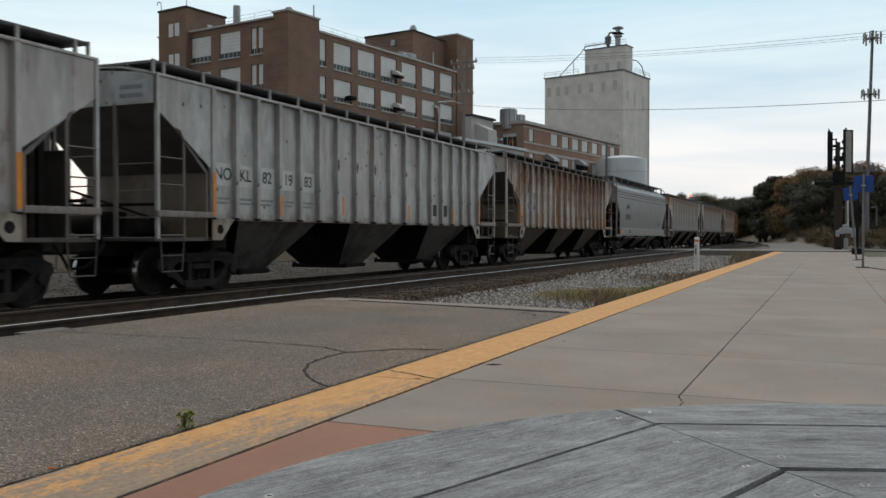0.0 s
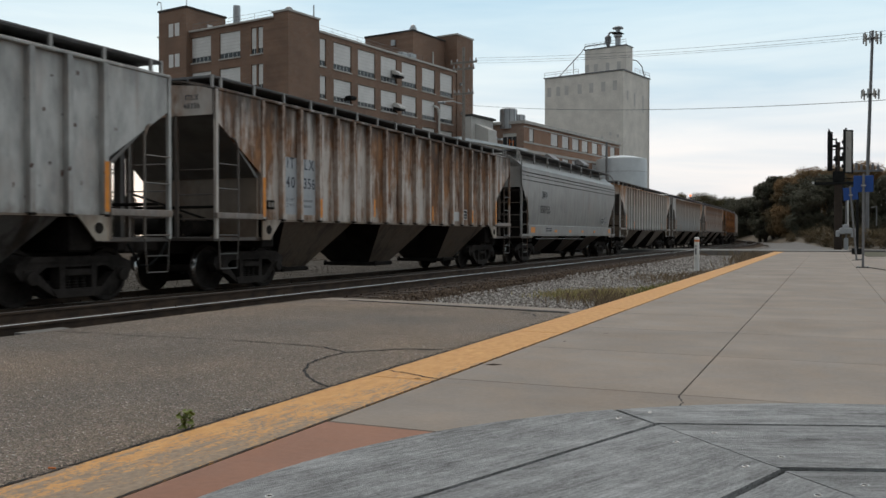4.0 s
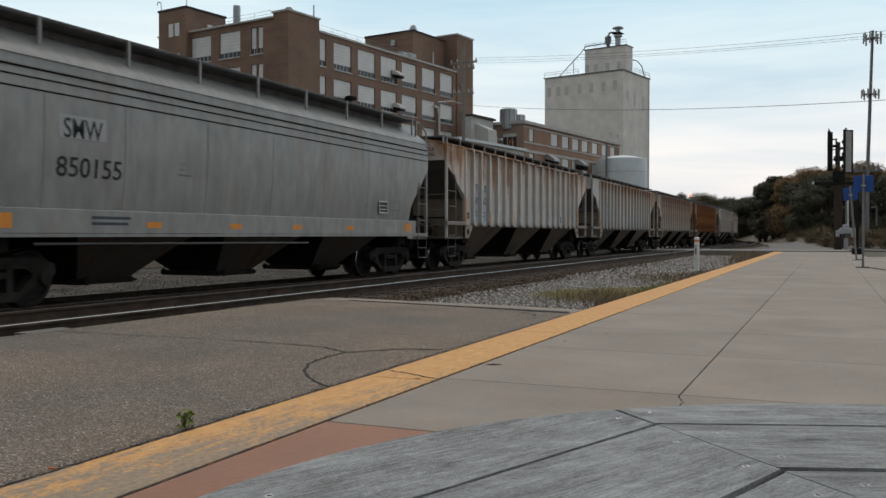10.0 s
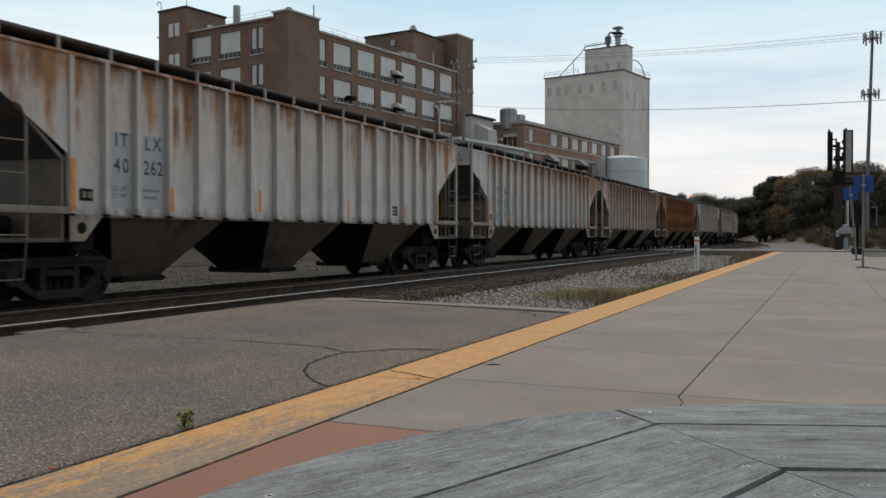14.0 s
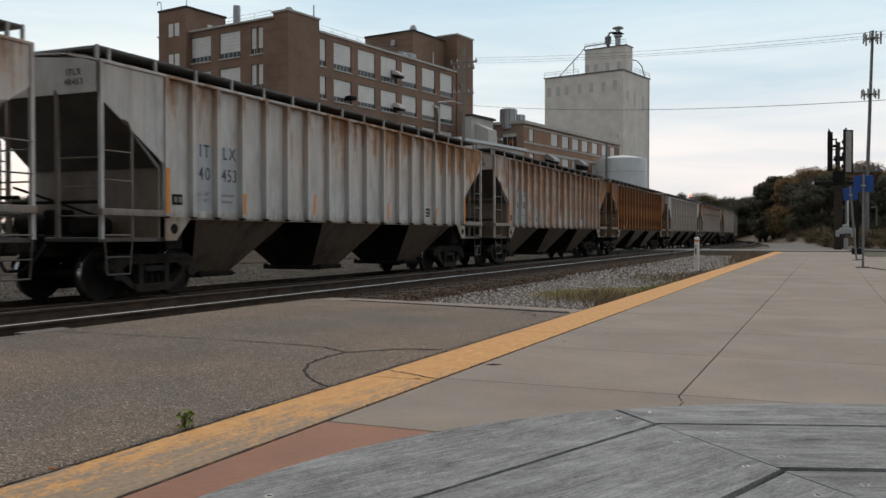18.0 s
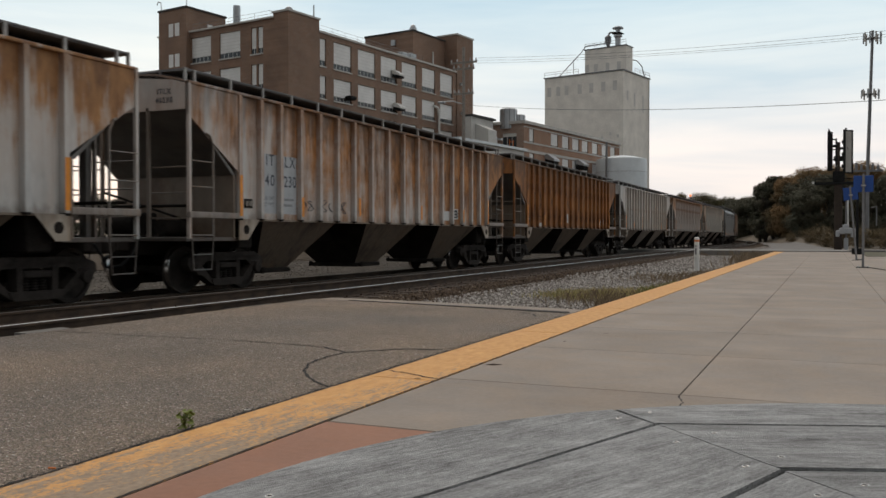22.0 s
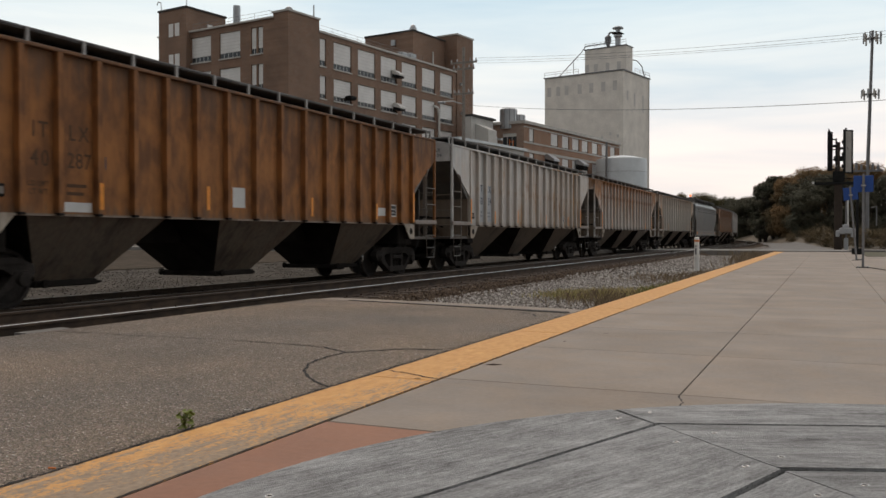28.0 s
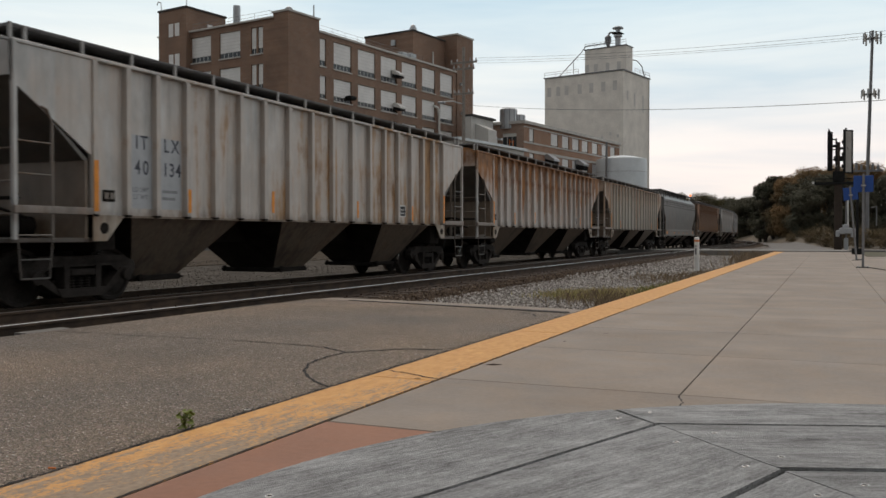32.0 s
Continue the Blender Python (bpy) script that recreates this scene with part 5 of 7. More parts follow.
def build_train():
    made = []
    templates = {"rib": ribbed_hopper("hopper_car"), "round": round_hopper("rounded_hopper_car")}
    used = set()
    for i, (mid, kind, spec, letters, label) in enumerate(CARS):
        if kind in used:
            car = copy_thing(templates[kind], pose(TRACK_X, 0, 0))
        else:
            car = templates[kind]
        made.append((car, mid, kind, spec, letters, label))
        if kind not in used:
            used.add(kind)
    for i, (car, mid, kind, spec, letters, label) in enumerate(made):
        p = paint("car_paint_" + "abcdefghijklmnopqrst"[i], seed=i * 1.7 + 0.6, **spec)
        calm = dict(spec, rust=spec["rust"] * (0.92 if i == 2 else 0.62 if spec["rust"] < 0.9 else 0.97), soot=0.2)
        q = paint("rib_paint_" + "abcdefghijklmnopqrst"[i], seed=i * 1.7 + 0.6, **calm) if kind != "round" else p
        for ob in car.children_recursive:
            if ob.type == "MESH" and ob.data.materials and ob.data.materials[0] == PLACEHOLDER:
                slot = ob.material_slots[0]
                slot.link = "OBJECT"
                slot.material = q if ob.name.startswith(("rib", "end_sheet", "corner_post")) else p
            elif i == 2 and ob.name.startswith(("ladder", "end_ladder", "rung")):
                slot = ob.material_slots[0]
                slot.link = "OBJECT"
                slot.material = MAT["step_iron"]
            elif letters == "NOKL" and ob.name.startswith("hopper_bay"):
                slot = ob.material_slots[0]
                slot.link = "OBJECT"
                slot.material = MAT["hopper_black"]
        tagged(car, label, "freight car", "train of hopper cars")
        if kind != "round":
            last = 17
            rib_at = lambda k: RIBS[k]
            mid_of = lambda k: (RIBS[k] + RIBS[k + 1]) / 2
            stripe(car, rib_at(0), 1.42, 2.28)
            stripe(car, rib_at(last), 1.42, 2.28)
            stripe(car, rib_at(3) + 0.02, 1.45, 1.90, 0.045)
            stripe(car, mid_of(6) - 0.06, 1.52, 2.0, 0.05, 1.526)
            stripe(car, mid_of(10) - 0.06, 1.48, 1.92, 0.045, 1.526)
            stripe(car, rib_at(14) + 0.02, 1.45, 1.88, 0.045)
            if i not in (1,):
                data_panel(car, mid_of(15 if i == 7 else 13), 1.72, 0.20, 0.17)
                rb = part("routing_box", Shape().box(1.522, 1.55, mid_of(0) - 0.14, mid_of(0) + 0.14, 1.60, 1.80, 0.01), MAT["under"], car, "dark routing card holder")
                for dy in (-0.065, 0.065):
                    part("card", Shape().box(1.549, 1.556, mid_of(0) + dy - 0.045, mid_of(0) + dy + 0.045, 1.645, 1.755), MAT["end_trim"], rb, "weathered card behind a frame")
        if i in (0, 2, 4, 7):
            rig = part("brake_rigging", Shape().box(-0.55, 0.15, 7.75, 8.25, 0.98, 2.15, 0.05).box(-1.25, -0.75, 7.7, 8.05, 0.98, 1.75, 0.05).rod((0.55, 7.6, 1.55), (0.55, 8.5, 1.55), 0.2, 12), MAT["under"], car, "dark brake valves and cylinder")
            part("end_panel", Shape().box(0.12, 1.20, 8.62, 8.66, 0.98, 2.45, 0.01), UNDERPAINT, rig, "dark upright end panel")
            for px, py in ((0.95, 8.3), (0.5, 8.0), (-1.35, 8.4), (1.3, 7.8)):
                part("stanchion", Shape().box(px - 0.05, px + 0.05, py - 0.05, py + 0.05, 0.98, 2.75), MAT["under"], rig)
        if letters == "NOKL":
            pn = part("number_panel", Shape().box(0.62, 1.42, -8.960, -8.952, 3.50, 3.90), MAT["patch"], car, "pale number panel on the car's end")
            for z0, z1 in ((3.74, 3.82), (3.58, 3.66)):
                part("number_bar", Shape().box(0.75, 1.30, -8.964, -8.9605, z0, z1), MAT["faint"], pn)
        if isinstance(letters, tuple):
            ink = MAT["letter_brown" if i == 7 else "letter"]
            for k, body in ((1, "IT"), (2, "LX")):
                part("paint_patch", Shape().box(1.5245, 1.5265, mid_of(k) - 0.33, mid_of(k) + 0.33, 1.50, 2.82), MAT["patch"], car, "patch of newer paint behind the lettering") if i in (2, 4, 5, 6, 8) else None
                sign_on(car, body, mid_of(k) + 0.05, 2.68, 0.36, ink, "", 0.88, gap=1.32)
            sign_on(car, letters[0], mid_of(1) + 0.05, 2.23, 0.36, ink, "", 0.88, gap=1.3)
            if "." in letters[1]:
                bars_on(car, mid_of(2), 2.30, 0.45, 2, MAT["letter"], 0.1, 0.14)
            else:
                sign_on(car, letters[1], mid_of(2) + 0.06, 2.23, 0.36, ink, "", 0.88, gap=1.12)
            bars_on(car, mid_of(2), 1.86, 0.42, 2, MAT["faint"] if i != 7 else ink, 0.055, 0.13)
            for body, z in (("LD LMT", 1.835), ("LT WT", 1.705)):
                sign_on(car, body, mid_of(1) + 0.02, z, 0.125, MAT["faint"] if i != 7 else ink, "faint weight stencil", 0.92, gap=1.1)
            if i == 7:
                part("paint_patch", Shape().box(1.5245, 1.5265, mid_of(7) - 0.24, mid_of(7) + 0.18, 1.60, 2.02), MAT["pale_patch"], car, "pale square patch")
                part("paint_patch", Shape().box(1.5245, 1.5265, mid_of(14) - 0.30, mid_of(14) + 0.33, 1.56, 1.78), MAT["pale_patch"], car, "pale painted block")
                part("paint_patch", Shape().box(1.5245, 1.5265, mid_of(2) - 0.33, mid_of(2) + 0.33, 1.40, 1.56), MAT["pale_patch"], car, "pale painted block")
                sign_on(car, "1", mid_of(3) - 0.2, 2.24, 0.30, MAT["letter"])
            e = Matrix.Translation((1.02, -8.957, 3.82)) @ Matrix(((1, 0, 0, 0), (0, 0, -1, 0), (0, 1, 0, 0), (0, 0, 0, 1)))
            for body, dz in (("ITLX", 0.0), ("".join(letters) if "." not in letters[1] else "", -0.17)):
                if body:
                    ob = part("lettering", text_mesh("lettering", body, 0.155, MAT["letter"], 0.0015, 0.9, 0.002, 1.25), None, car)
                    ob.matrix_basis = Matrix.Translation((0, 0, dz)) @ e
            if i == 6:
                # illegible looping scrawls low on the side
                for n, (y, w, turns) in enumerate(((RIBS[3] + 0.22, 0.11, 1.3), (RIBS[3] + 0.52, 0.12, 1.7), (RIBS[4] + 0.28, 0.13, 2.0), (RIBS[4] + 0.62, 0.10, 1.2), (RIBS[5] + 0.40, 0.10, 2.1))):
                    pts = []
                    for q in range(19):
                        u = q / 18
                        pts.append((1.530, y + w * math.cos(2 * math.pi * turns * u + n), 1.70 + 0.13 * math.sin(2 * math.pi * (turns * 0.5) * u + n) + 0.05 * u))
                    part("scrawl", Shape().path(pts, 0.011, 4), MAT["letter"], car, "dark illegible scrawl")
            if i in (2, 6):
                part("paint_patch", Shape().box(1.5245, 1.5265, mid_of(12) - 0.34, mid_of(12) + 0.34, 1.50, 1.80), MAT["pale_patch"], car, "pale painted-out block")
        elif letters == "NOKL":
            for k, body in enumerate(("NO", "KL", "82", "19", "83")):
                part("paint_patch", Shape().box(1.5245, 1.5265, mid_of(k) - 0.29, mid_of(k) + 0.31, 2.04, 2.50), MAT["pale_patch"], car, "pale patch behind the number")
                sign_on(car, body, mid_of(k) + 0.03, 2.27, 0.36, MAT["letter_black"], stretch=1.0)
                bars_on(car, mid_of(k), 1.80, 0.5, 2, MAT["faint"])
            dice = random.Random(3)
            for k, tall in ((6, 0.21), (7, 0.15), (8, 0.19), (10, 0.08)):
                rim = [(1.6425, RIBS[k] + 0.055 * dice.uniform(0.5, 1.0) * math.cos(a), 2.78 + tall * dice.uniform(0.55, 1.1) * math.sin(a)) for a in (2 * math.pi * q / 14 for q in range(14))]
                part("scuff", Shape().add(rim, [tuple(range(14))]), MAT["letter_brown"], car, "dark scraped scuff on the rib")
            for k in (12, 13):
                part("dark_patch", Shape().box(1.5245, 1.5265, mid_of(k) - 0.17, mid_of(k) + 0.17, 1.62, 1.98), MAT["sticker"], car, "dark painted-over square")
        elif letters == "SMW":
            part("paint_patch", Shape().box(1.590, 1.597, -5.82, -4.80, 2.60, 2.98), MAT["faint_patch"], car, "pale square behind the letters")
            sign_on(car, "SMW", -5.31, 2.75, 0.46, MAT["letter_black"], "black stencilled letters", 0.8, round_side(2.75) + 0.005)
            number = sign_on(car, "850155", -5.13, 2.12, 0.46, MAT["letter_black"], "black stencilled number", 1.06, round_side(2.12) + 0.006)
            number.matrix_basis = number.matrix_basis @ Matrix.Rotation(math.atan(0.26 * 0.78 / 2.25), 4, "X")
            bars_on(car, -2.75, 2.4, 0.36, 3, MAT["faint"], 0.03, 0.10, round_side(2.4) + 0.002)
            bars_on(car, -4.7, 1.34, 0.9, 2, MAT["letter"], 0.05, 0.1, 1.602)
            bars_on(car, 6.3, 2.02, 0.6, 2, MAT["faint"], 0.025, 0.06, round_side(2.02) + 0.002)
            bars_on(car, 6.4, 1.76, 0.75, 1, MAT["faint"], 0.05, 0.12, round_side(1.76) + 0.003)
            data_panel(car, 5.52, 1.80, 0.26, 0.17, 0.03)
    return [(m[0], m[1]) for m in made]


TRAIN = build_train()


def motions():
    """The train rolls by; each car follows the track and each wheelset turns with the way it goes."""
    steps = [float(t) for t in range(33)]
    turn_steps = [32.0 * k / 214 for k in range(215)]
    for car, mid in TRAIN:
        walk(car, [(t, track_pose(mid - travelled(t))) for t in steps])
        for ob in car.children:
            if ob.name.startswith("wheelset"):
                y = ob.location.y
                walk(ob, [(t, pose(0, y, WHEEL_R + TRAIN_Z) @ Matrix.Rotation(travelled(t) / WHEEL_R, 4, "X")) for t in turn_steps])


# ---- buildings across the tracks ----
def facade(cols, rows, u0, u1, z0, z1, thick, m):
    """A wall with real openings: piers between the columns, spandrels between the rows. It faces -y of its own frame."""
    sh = Shape()
    edge = u0
    for a, b in cols:
        if a > edge:
            sh.box(edge, a, 0, thick, z0, z1, 0, m)
        zz = z0
        for c, d in sorted(rows):
            sh.box(a, b, 0, thick, zz, c, 0, m)
            zz = d
        sh.box(a, b, 0, thick, zz, z1, 0, m)
        edge = b
    if u1 > edge:
        sh.box(edge, u1, 0, thick, z0, z1, 0, m)
    return sh


def window(parent, a, b, c, d, m, blind=0.74, panes=5, pane_mat="blind"):
    """A factory window: pale blinds above, a row of dark panes below, stone sill."""
    n = "abc"
    w = part("window", Shape().box(a, b, 0.18, 0.21, c, d, 0, m), MAT["frame_white"], parent)
    zs = c + (d - c) * (1 - blind)
    part("blind", Shape().box(a + 0.06, b - 0.06, 0.13, 0.17, zs, d - 0.06, 0, m), MAT[pane_mat], w, "closed pale slatted blind")
    lines = Shape()
    k = 6
    for i in range(1, k):
        z = zs + (d - zs) * i / k
        lines.box(a + 0.06, b - 0.06, 0.115, 0.132, z - 0.03, z + 0.012, 0, m)
    part("slat", lines, MAT["frame_white"], w)
    step = (b - a) / panes
    for i in range(panes):
        part("pane", Shape().box(a + step * i + 0.06, a + step * (i + 1) - 0.05, 0.15, 0.17, c + 0.08, zs - 0.05, 0, m), MAT["glass_dark"], w)
    part("sill", Shape().box(a - 0.08, b + 0.08, -0.10, 0.18, c - 0.16, c, 0, m), MAT["stone"], w)


def block(parent, name, x0, x1, y0, y1, z0, z1, mat, cap="stone", label=""):
    """A brick block with a coping."""
    o = part(name, Shape().box(x0, x1, y0, y1, z0, z1), mat, parent, label)
    part("coping", Shape().box(x0 - 0.12, x1 + 0.12, y0 - 0.12, y1 + 0.12, z1, z1 + 0.22), MAT[cap], o)
    return o


def railing(parent, pts, h=0.9, r=0.03, mat="galv"):
    sh = Shape()
    for p, q in zip(pts, pts[1:]):
        p, q = Vector(p), Vector(q)
        n = max(1, int((q - p).length / 2.4))
        for i in range(n + 1):
            c = p.lerp(q, i / n)
            sh.rod(c, c + Vector((0, 0, h)), r, 5)
        for hh in (h, h * 0.5):
            sh.rod(p + Vector((0, 0, hh)), q + Vector((0, 0, hh)), r, 5)
    part("railing", sh, MAT[mat], parent)


def build_factory():
    f = thing("factory_building", pose(-55.49, 90.34, GROUND_Z, 0, 0, 81), "dark red-brown brick factory with pale blinds", "building")
    g = -GROUND_Z
    I = Matrix.Identity(4)
    rows = [(21.22 + g, 24.5 + g), (17.35 + g, 20.06 + g), (13.2 + g, 16.2 + g), (9.3 + g, 12.3 + g), (5.4 + g, 8.4 + g), (1.4 + g, 4.4 + g)]
    cols = [(0.1, 1.23), (2.65, 6.1), (7.4, 11.0), (12.22, 15.76), (16.93, 20.45), (21.84, 25.16), (26.5, 29.88)]
    wall = part("wall", facade(cols, rows, 0.0, 30.9, 0.0, 25.1 + g, 0.5, I), MAT["brick"], f, "dark red-brown brick wall")
    for a, b in cols:
        for c, d in rows:
            window(wall, a, b, c, d, I, 0.78, 5 if b - a > 2 else 2)
    part("coping", Shape().box(-0.1, 31, -0.15, 0.7, 25.1 + g, 25.35 + g), MAT["stone"], wall)
    # left wing, facing the other street
    mL = Matrix.Translation((-5.36, 0, 0)) @ Matrix(((0, 1, 0, 0), (1, 0, 0, 0), (0, 0, 1, 0), (0, 0, 0, 1)))
    colsL = [(3.95, 4.8), (5.0, 5.85), (7.6, 11.1), (12.56, 16.0)]
    rowsL = [(22.2 + g, 25.3 + g), (18.0 + g, 21.0 + g), (13.8 + g, 16.9 + g), (9.6 + g, 12.7 + g), (5.4 + g, 8.4 + g)]
    left = part("wall", facade(colsL, rowsL, 2.3, 22.0, 0.0, 26.0 + g, 0.5, mL), MAT["brick"], f, "dark red-brown brick wall")
    for a, b in colsL:
        for c, d in rowsL:
            window(left, a, b, c, d, mL, 0.78, 5 if b - a > 2 else 2)
    part("coping", Shape().box(-5.6, -4.8, 2.3, 22, 26.0 + g, 26.2 + g), MAT["stone"], left)
    block(f, "corner_tower", -5.36, 0.0, 0.0, 2.35, 0.0, 26.55 + g, MAT["brick"], label="plain brick stair tower")
    part("vent", Shape().lathe([(0.42, 0), (0.42, 0.35), (0.2, 0.5)], (-4.6, 0.6, 26.7 + g), (0, 0, 1), 12), MAT["galv"], f)
    part("mast", Shape().rod((-0.4, 0.5, 26.7 + g), (-0.4, 0.5, 28.3 + g), 0.09, 6), MAT["galv"], f)
    part("roof", Shape().box(-4.8, 31.0, 0.6, 21.5, 24.2 + g, 24.6 + g), MAT["roof_dark"], f)
    part("back_wall", Shape().box(-5.2, 45.0, 21.5, 22.0, 0, 25.0 + g), MAT["brick"], f)
    # left tower
    t1 = block(f, "left_tower", -6.0, 0.5, 16.2, 21.2, 0, 29.0 + g, MAT["brick"], "roof_dark", "square brick tower")
    for z in (26.6, 22.8):
        for y in (17.4, 18.5):
            part("window", Shape().box(-6.05, -5.95, y, y + 0.8, z + g - 0.9, z + g + 0.7), MAT["blind"], t1)
    part("window", Shape().box(-2.6, -1.8, 16.1, 16.22, 26.4 + g, 27.6 + g), MAT["blind"], t1)
    part("hook_lamp", Shape().path([(-6, 20.6, 28.8 + g), (-6, 20.8, 30.2 + g), (-6.0, 21.2, 30.4 + g), (-6, 21.5, 30.0 + g)], 0.06, 6), MAT["galv"], t1)
    part("mast", Shape().rod((-5.2, 17.0, 29 + g), (-5.2, 17.0, 31 + g), 0.05, 6), MAT["galv"], t1)
    part("chimney", Shape().rod((-2.0, 11.6, 24 + g), (-2.0, 11.6, 29.4 + g), 0.45, 12), MAT["galv"], f, "pale metal flue pipe")
    # far towers
    t2 = block(f, "rear_tower", 22.5, 31.0, 2.0, 10.5, 20, 29.9 + g, MAT["brick"], "roof_dark", "square brick roof tower")
    part("vent", Shape().lathe([(0.55, 0), (0.55, 0.3), (0.35, 0.8), (0.1, 0.95)], (23.4, 2.6, 30.1 + g), (0, 0, 1), 12), MAT["galv"], t2)
    part("wall_lamp", Shape().box(22.3, 22.5, 5.0, 5.7, 28.2 + g, 29.0 + g), MAT["galv"], t2)
    part("downpipe", Shape().rod((27.5, 1.9, 21 + g), (27.5, 1.9, 27.8 + g), 0.12, 6), MAT["frame_white"], t2)
    t3 = block(f, "stair_tower", 30.9, 35.5, -0.15, 4.6, 0, 30.7 + g, MAT["brick"], label="tall brick stair tower")
    for x, z in ((31.6, 23.3), (31.9, 19.0)):
        part("lamp_box", Shape().box(x, x + 0.6, -0.5, -0.15, z + g, z + g + 0.4), MAT["galv"], t3)
    railing(f, [(0.3, 0.3, 25.3 + g), (22.4, 0.3, 25.3 + g)], 0.8, 0.018, "pole")
    railing(f, [(-5.2, 2.8, 26.2 + g), (-5.2, 15.9, 26.2 + g)], 0.8, 0.018, "pole")
    for x, z in ((15.3, 22.2), (15.6, 17.9)):
        hood = Shape().prism([(-0.02, z + g + 0.75), (-0.35, z + g + 0.75), (-1.25, z + g + 0.15), (-1.25, z + g - 0.05), (-0.02, z + g + 0.25)], "x", x - 0.75, x + 0.55)
        hp = part("vent_hood", hood, MAT["frame_white"], f, "pale sheet-metal vent hood on the wall")
        part("hood_mouth", Shape().prism([(-0.06, z + g - 0.20), (-1.15, z + g - 0.35), (-1.2, z + g - 0.06), (-0.06, z + g + 0.22)], "x", x - 0.68, x + 0.48), MAT["black"], hp, "dark louvred mouth under the hood")
    part("vent_hood", Shape().box(4.8, 6.1, -0.9, 0.1, 17.75 + g, 18.25 + g, 0.15), MAT["black"], f, "dark vent box")
    part("downpipe", Shape().path([(24.2, -0.3, 19.4 + g), (25.4, -0.35, 19.2 + g), (25.7, -0.35, 18.2 + g), (25.7, -0.35, 10 + g)], 0.18, 8), MAT["frame_white"], f, "white bent pipe")
    for x, y, s in ((19.2, 1.5, 0.8), (21.4, 1.6, 1.0), (16.8, 2.0, 0.5)):
        part("roof_unit", Shape().box(x, x + 1.4 * s, y, y + s, 24.6 + g, 25.6 + g + s, 0.06), MAT["galv"], f)


def build_annex():
    g = -GROUND_Z
    a = thing("annex_building", pose(-41.15, 123.89, GROUND_Z, 0, 0, 81), "low red brick annex with pale window bands", "building")
    I = Matrix.Identity(4)
    cols = [(1.8, 3.3), (9.2, 11.8), (13.3, 15.9), (17.2, 19.95), (21.1, 23.7), (25.4, 27.9), (29.65, 32.2), (33.6, 36.0)]
    rows = [(14.95 + g, 16.95 + g), (10.9 + g, 13.3 + g), (6.5 + g, 9.0 + g)]
    wall = part("wall", facade(cols, rows, 0, 38, 0, 17.5 + g, 0.4, I), MAT["brick2"], a, "red brick wall")
    for c in cols:
        for r in rows:
            window(wall, *c, *r, I, 0.9, 3)
    part("coping", Shape().box(-0.3, 38.2, -0.3, 0.6, 17.5 + g, 17.95 + g), MAT["stone"], wall)
    part("band", Shape().box(-0.05, 38.05, -0.07, 0.0, 16.98 + g, 17.16 + g), MAT["stone"], wall)
    part("band", Shape().box(-0.05, 38.05, -0.07, 0.0, 14.70 + g, 14.92 + g), MAT["stone"], wall)
    part("band", Shape().box(-0.05, 38.05, -0.06, 0.0, 13.35 + g, 13.75 + g), MAT["stone"], wall)
    mL = Matrix(((0, 1, 0, 0), (1, 0, 0, 0), (0, 0, 1, 0), (0, 0, 0, 1)))
    side = part("wall", facade([(1.2, 3.6)], [(13.8 + g, 16.2 + g)], 0.4, 14, 0, 17.5 + g, 0.4, mL), MAT["brick2"], a, "red brick wall")
    window(side, 1.2, 3.6, 13.8 + g, 16.2 + g, mL, 0.2, 3)
    part("coping", Shape().box(-0.3, 0.5, 0.6, 14, 17.5 + g, 17.95 + g), MAT["stone"], side)
    part("roof", Shape().box(0.4, 38, 0.4, 14, 16.6 + g, 17.0 + g), MAT["roof_dark"], a)
    part("back_wall", Shape().box(0, 38, 14, 14.4, 0, 17 + g), MAT["brick2"], a)
    tanks = [(0.8, 3.0, 1.25, 2.9), (3.0, 2.4, 0.95, 2.2)]
    for x, y, r, h in tanks:
        t = Shape().lathe([(r, 0), (r, h), (r * 0.92, h + 0.12), (r * 0.3, h + 0.2)], (x, y, 16.9 + g), (0, 0, 1), 18)
        tk = part("roof_tank", t, MAT["galv"], a, "round galvanised roof tank")
        for i in range(10):
            an = 2 * math.pi * i / 10
            part("stave", Shape().rod((x + r * 1.02 * math.cos(an), y + r * 1.02 * math.sin(an), 16.9 + g), (x + r * 1.02 * math.cos(an), y + r * 1.02 * math.sin(an), 16.9 + g + h), 0.05, 5), MAT["pole"], tk)
    for x in (7.0, 18.4):
        hd = part("vent_hood", Shape().prism([(0, 13.5 + g), (-0.5, 13.5 + g), (-1.6, 12.7 + g), (-1.6, 12.4 + g), (0, 12.8 + g)], "x", x, x + 2.0), MAT["galv"], a, "grey metal vent hood")
        part("hood_mouth", Shape().prism([(-0.05, 11.9 + g), (-1.4, 11.7 + g), (-1.5, 12.38 + g), (-0.05, 12.78 + g)], "x", x + 0.1, x + 1.9), MAT["black"], hd, "dark mouth under the hood")
    part("standpipe", Shape().rod((22.0, -4, 0), (22.0, -4, 16.4 + g), 0.18, 8), MAT["pole"], a)
    # pale sheds between the factory and the annex
    s = thing("pale_shed", pose(-46.3, 116.0, GROUND_Z, 0, 0, 81), "pale grey metal shed beside the annex", "building")
    part("wall", Shape().box(0, 6.3, 0, 1.2, 0, 18.2), MAT["wall_white"], s)
    part("roof", Shape().box(-0.1, 6.6, -0.3, 1.4, 18.2, 18.5), MAT["roof_dark"], s)
    part("lean_to", Shape().prism([(-2.2, 0), (0, 0), (0, 17.3), (-2.2, 16.3)], "x", 1.0, 3.4), MAT["wall_white"], s, "pale sloping lean-to")
    part("plant_box", Shape().box(4.5, 5.8, -1.0, -0.02, 13.2, 15.8, 0.05), MAT["tank"], s, "pale blue-grey equipment box")
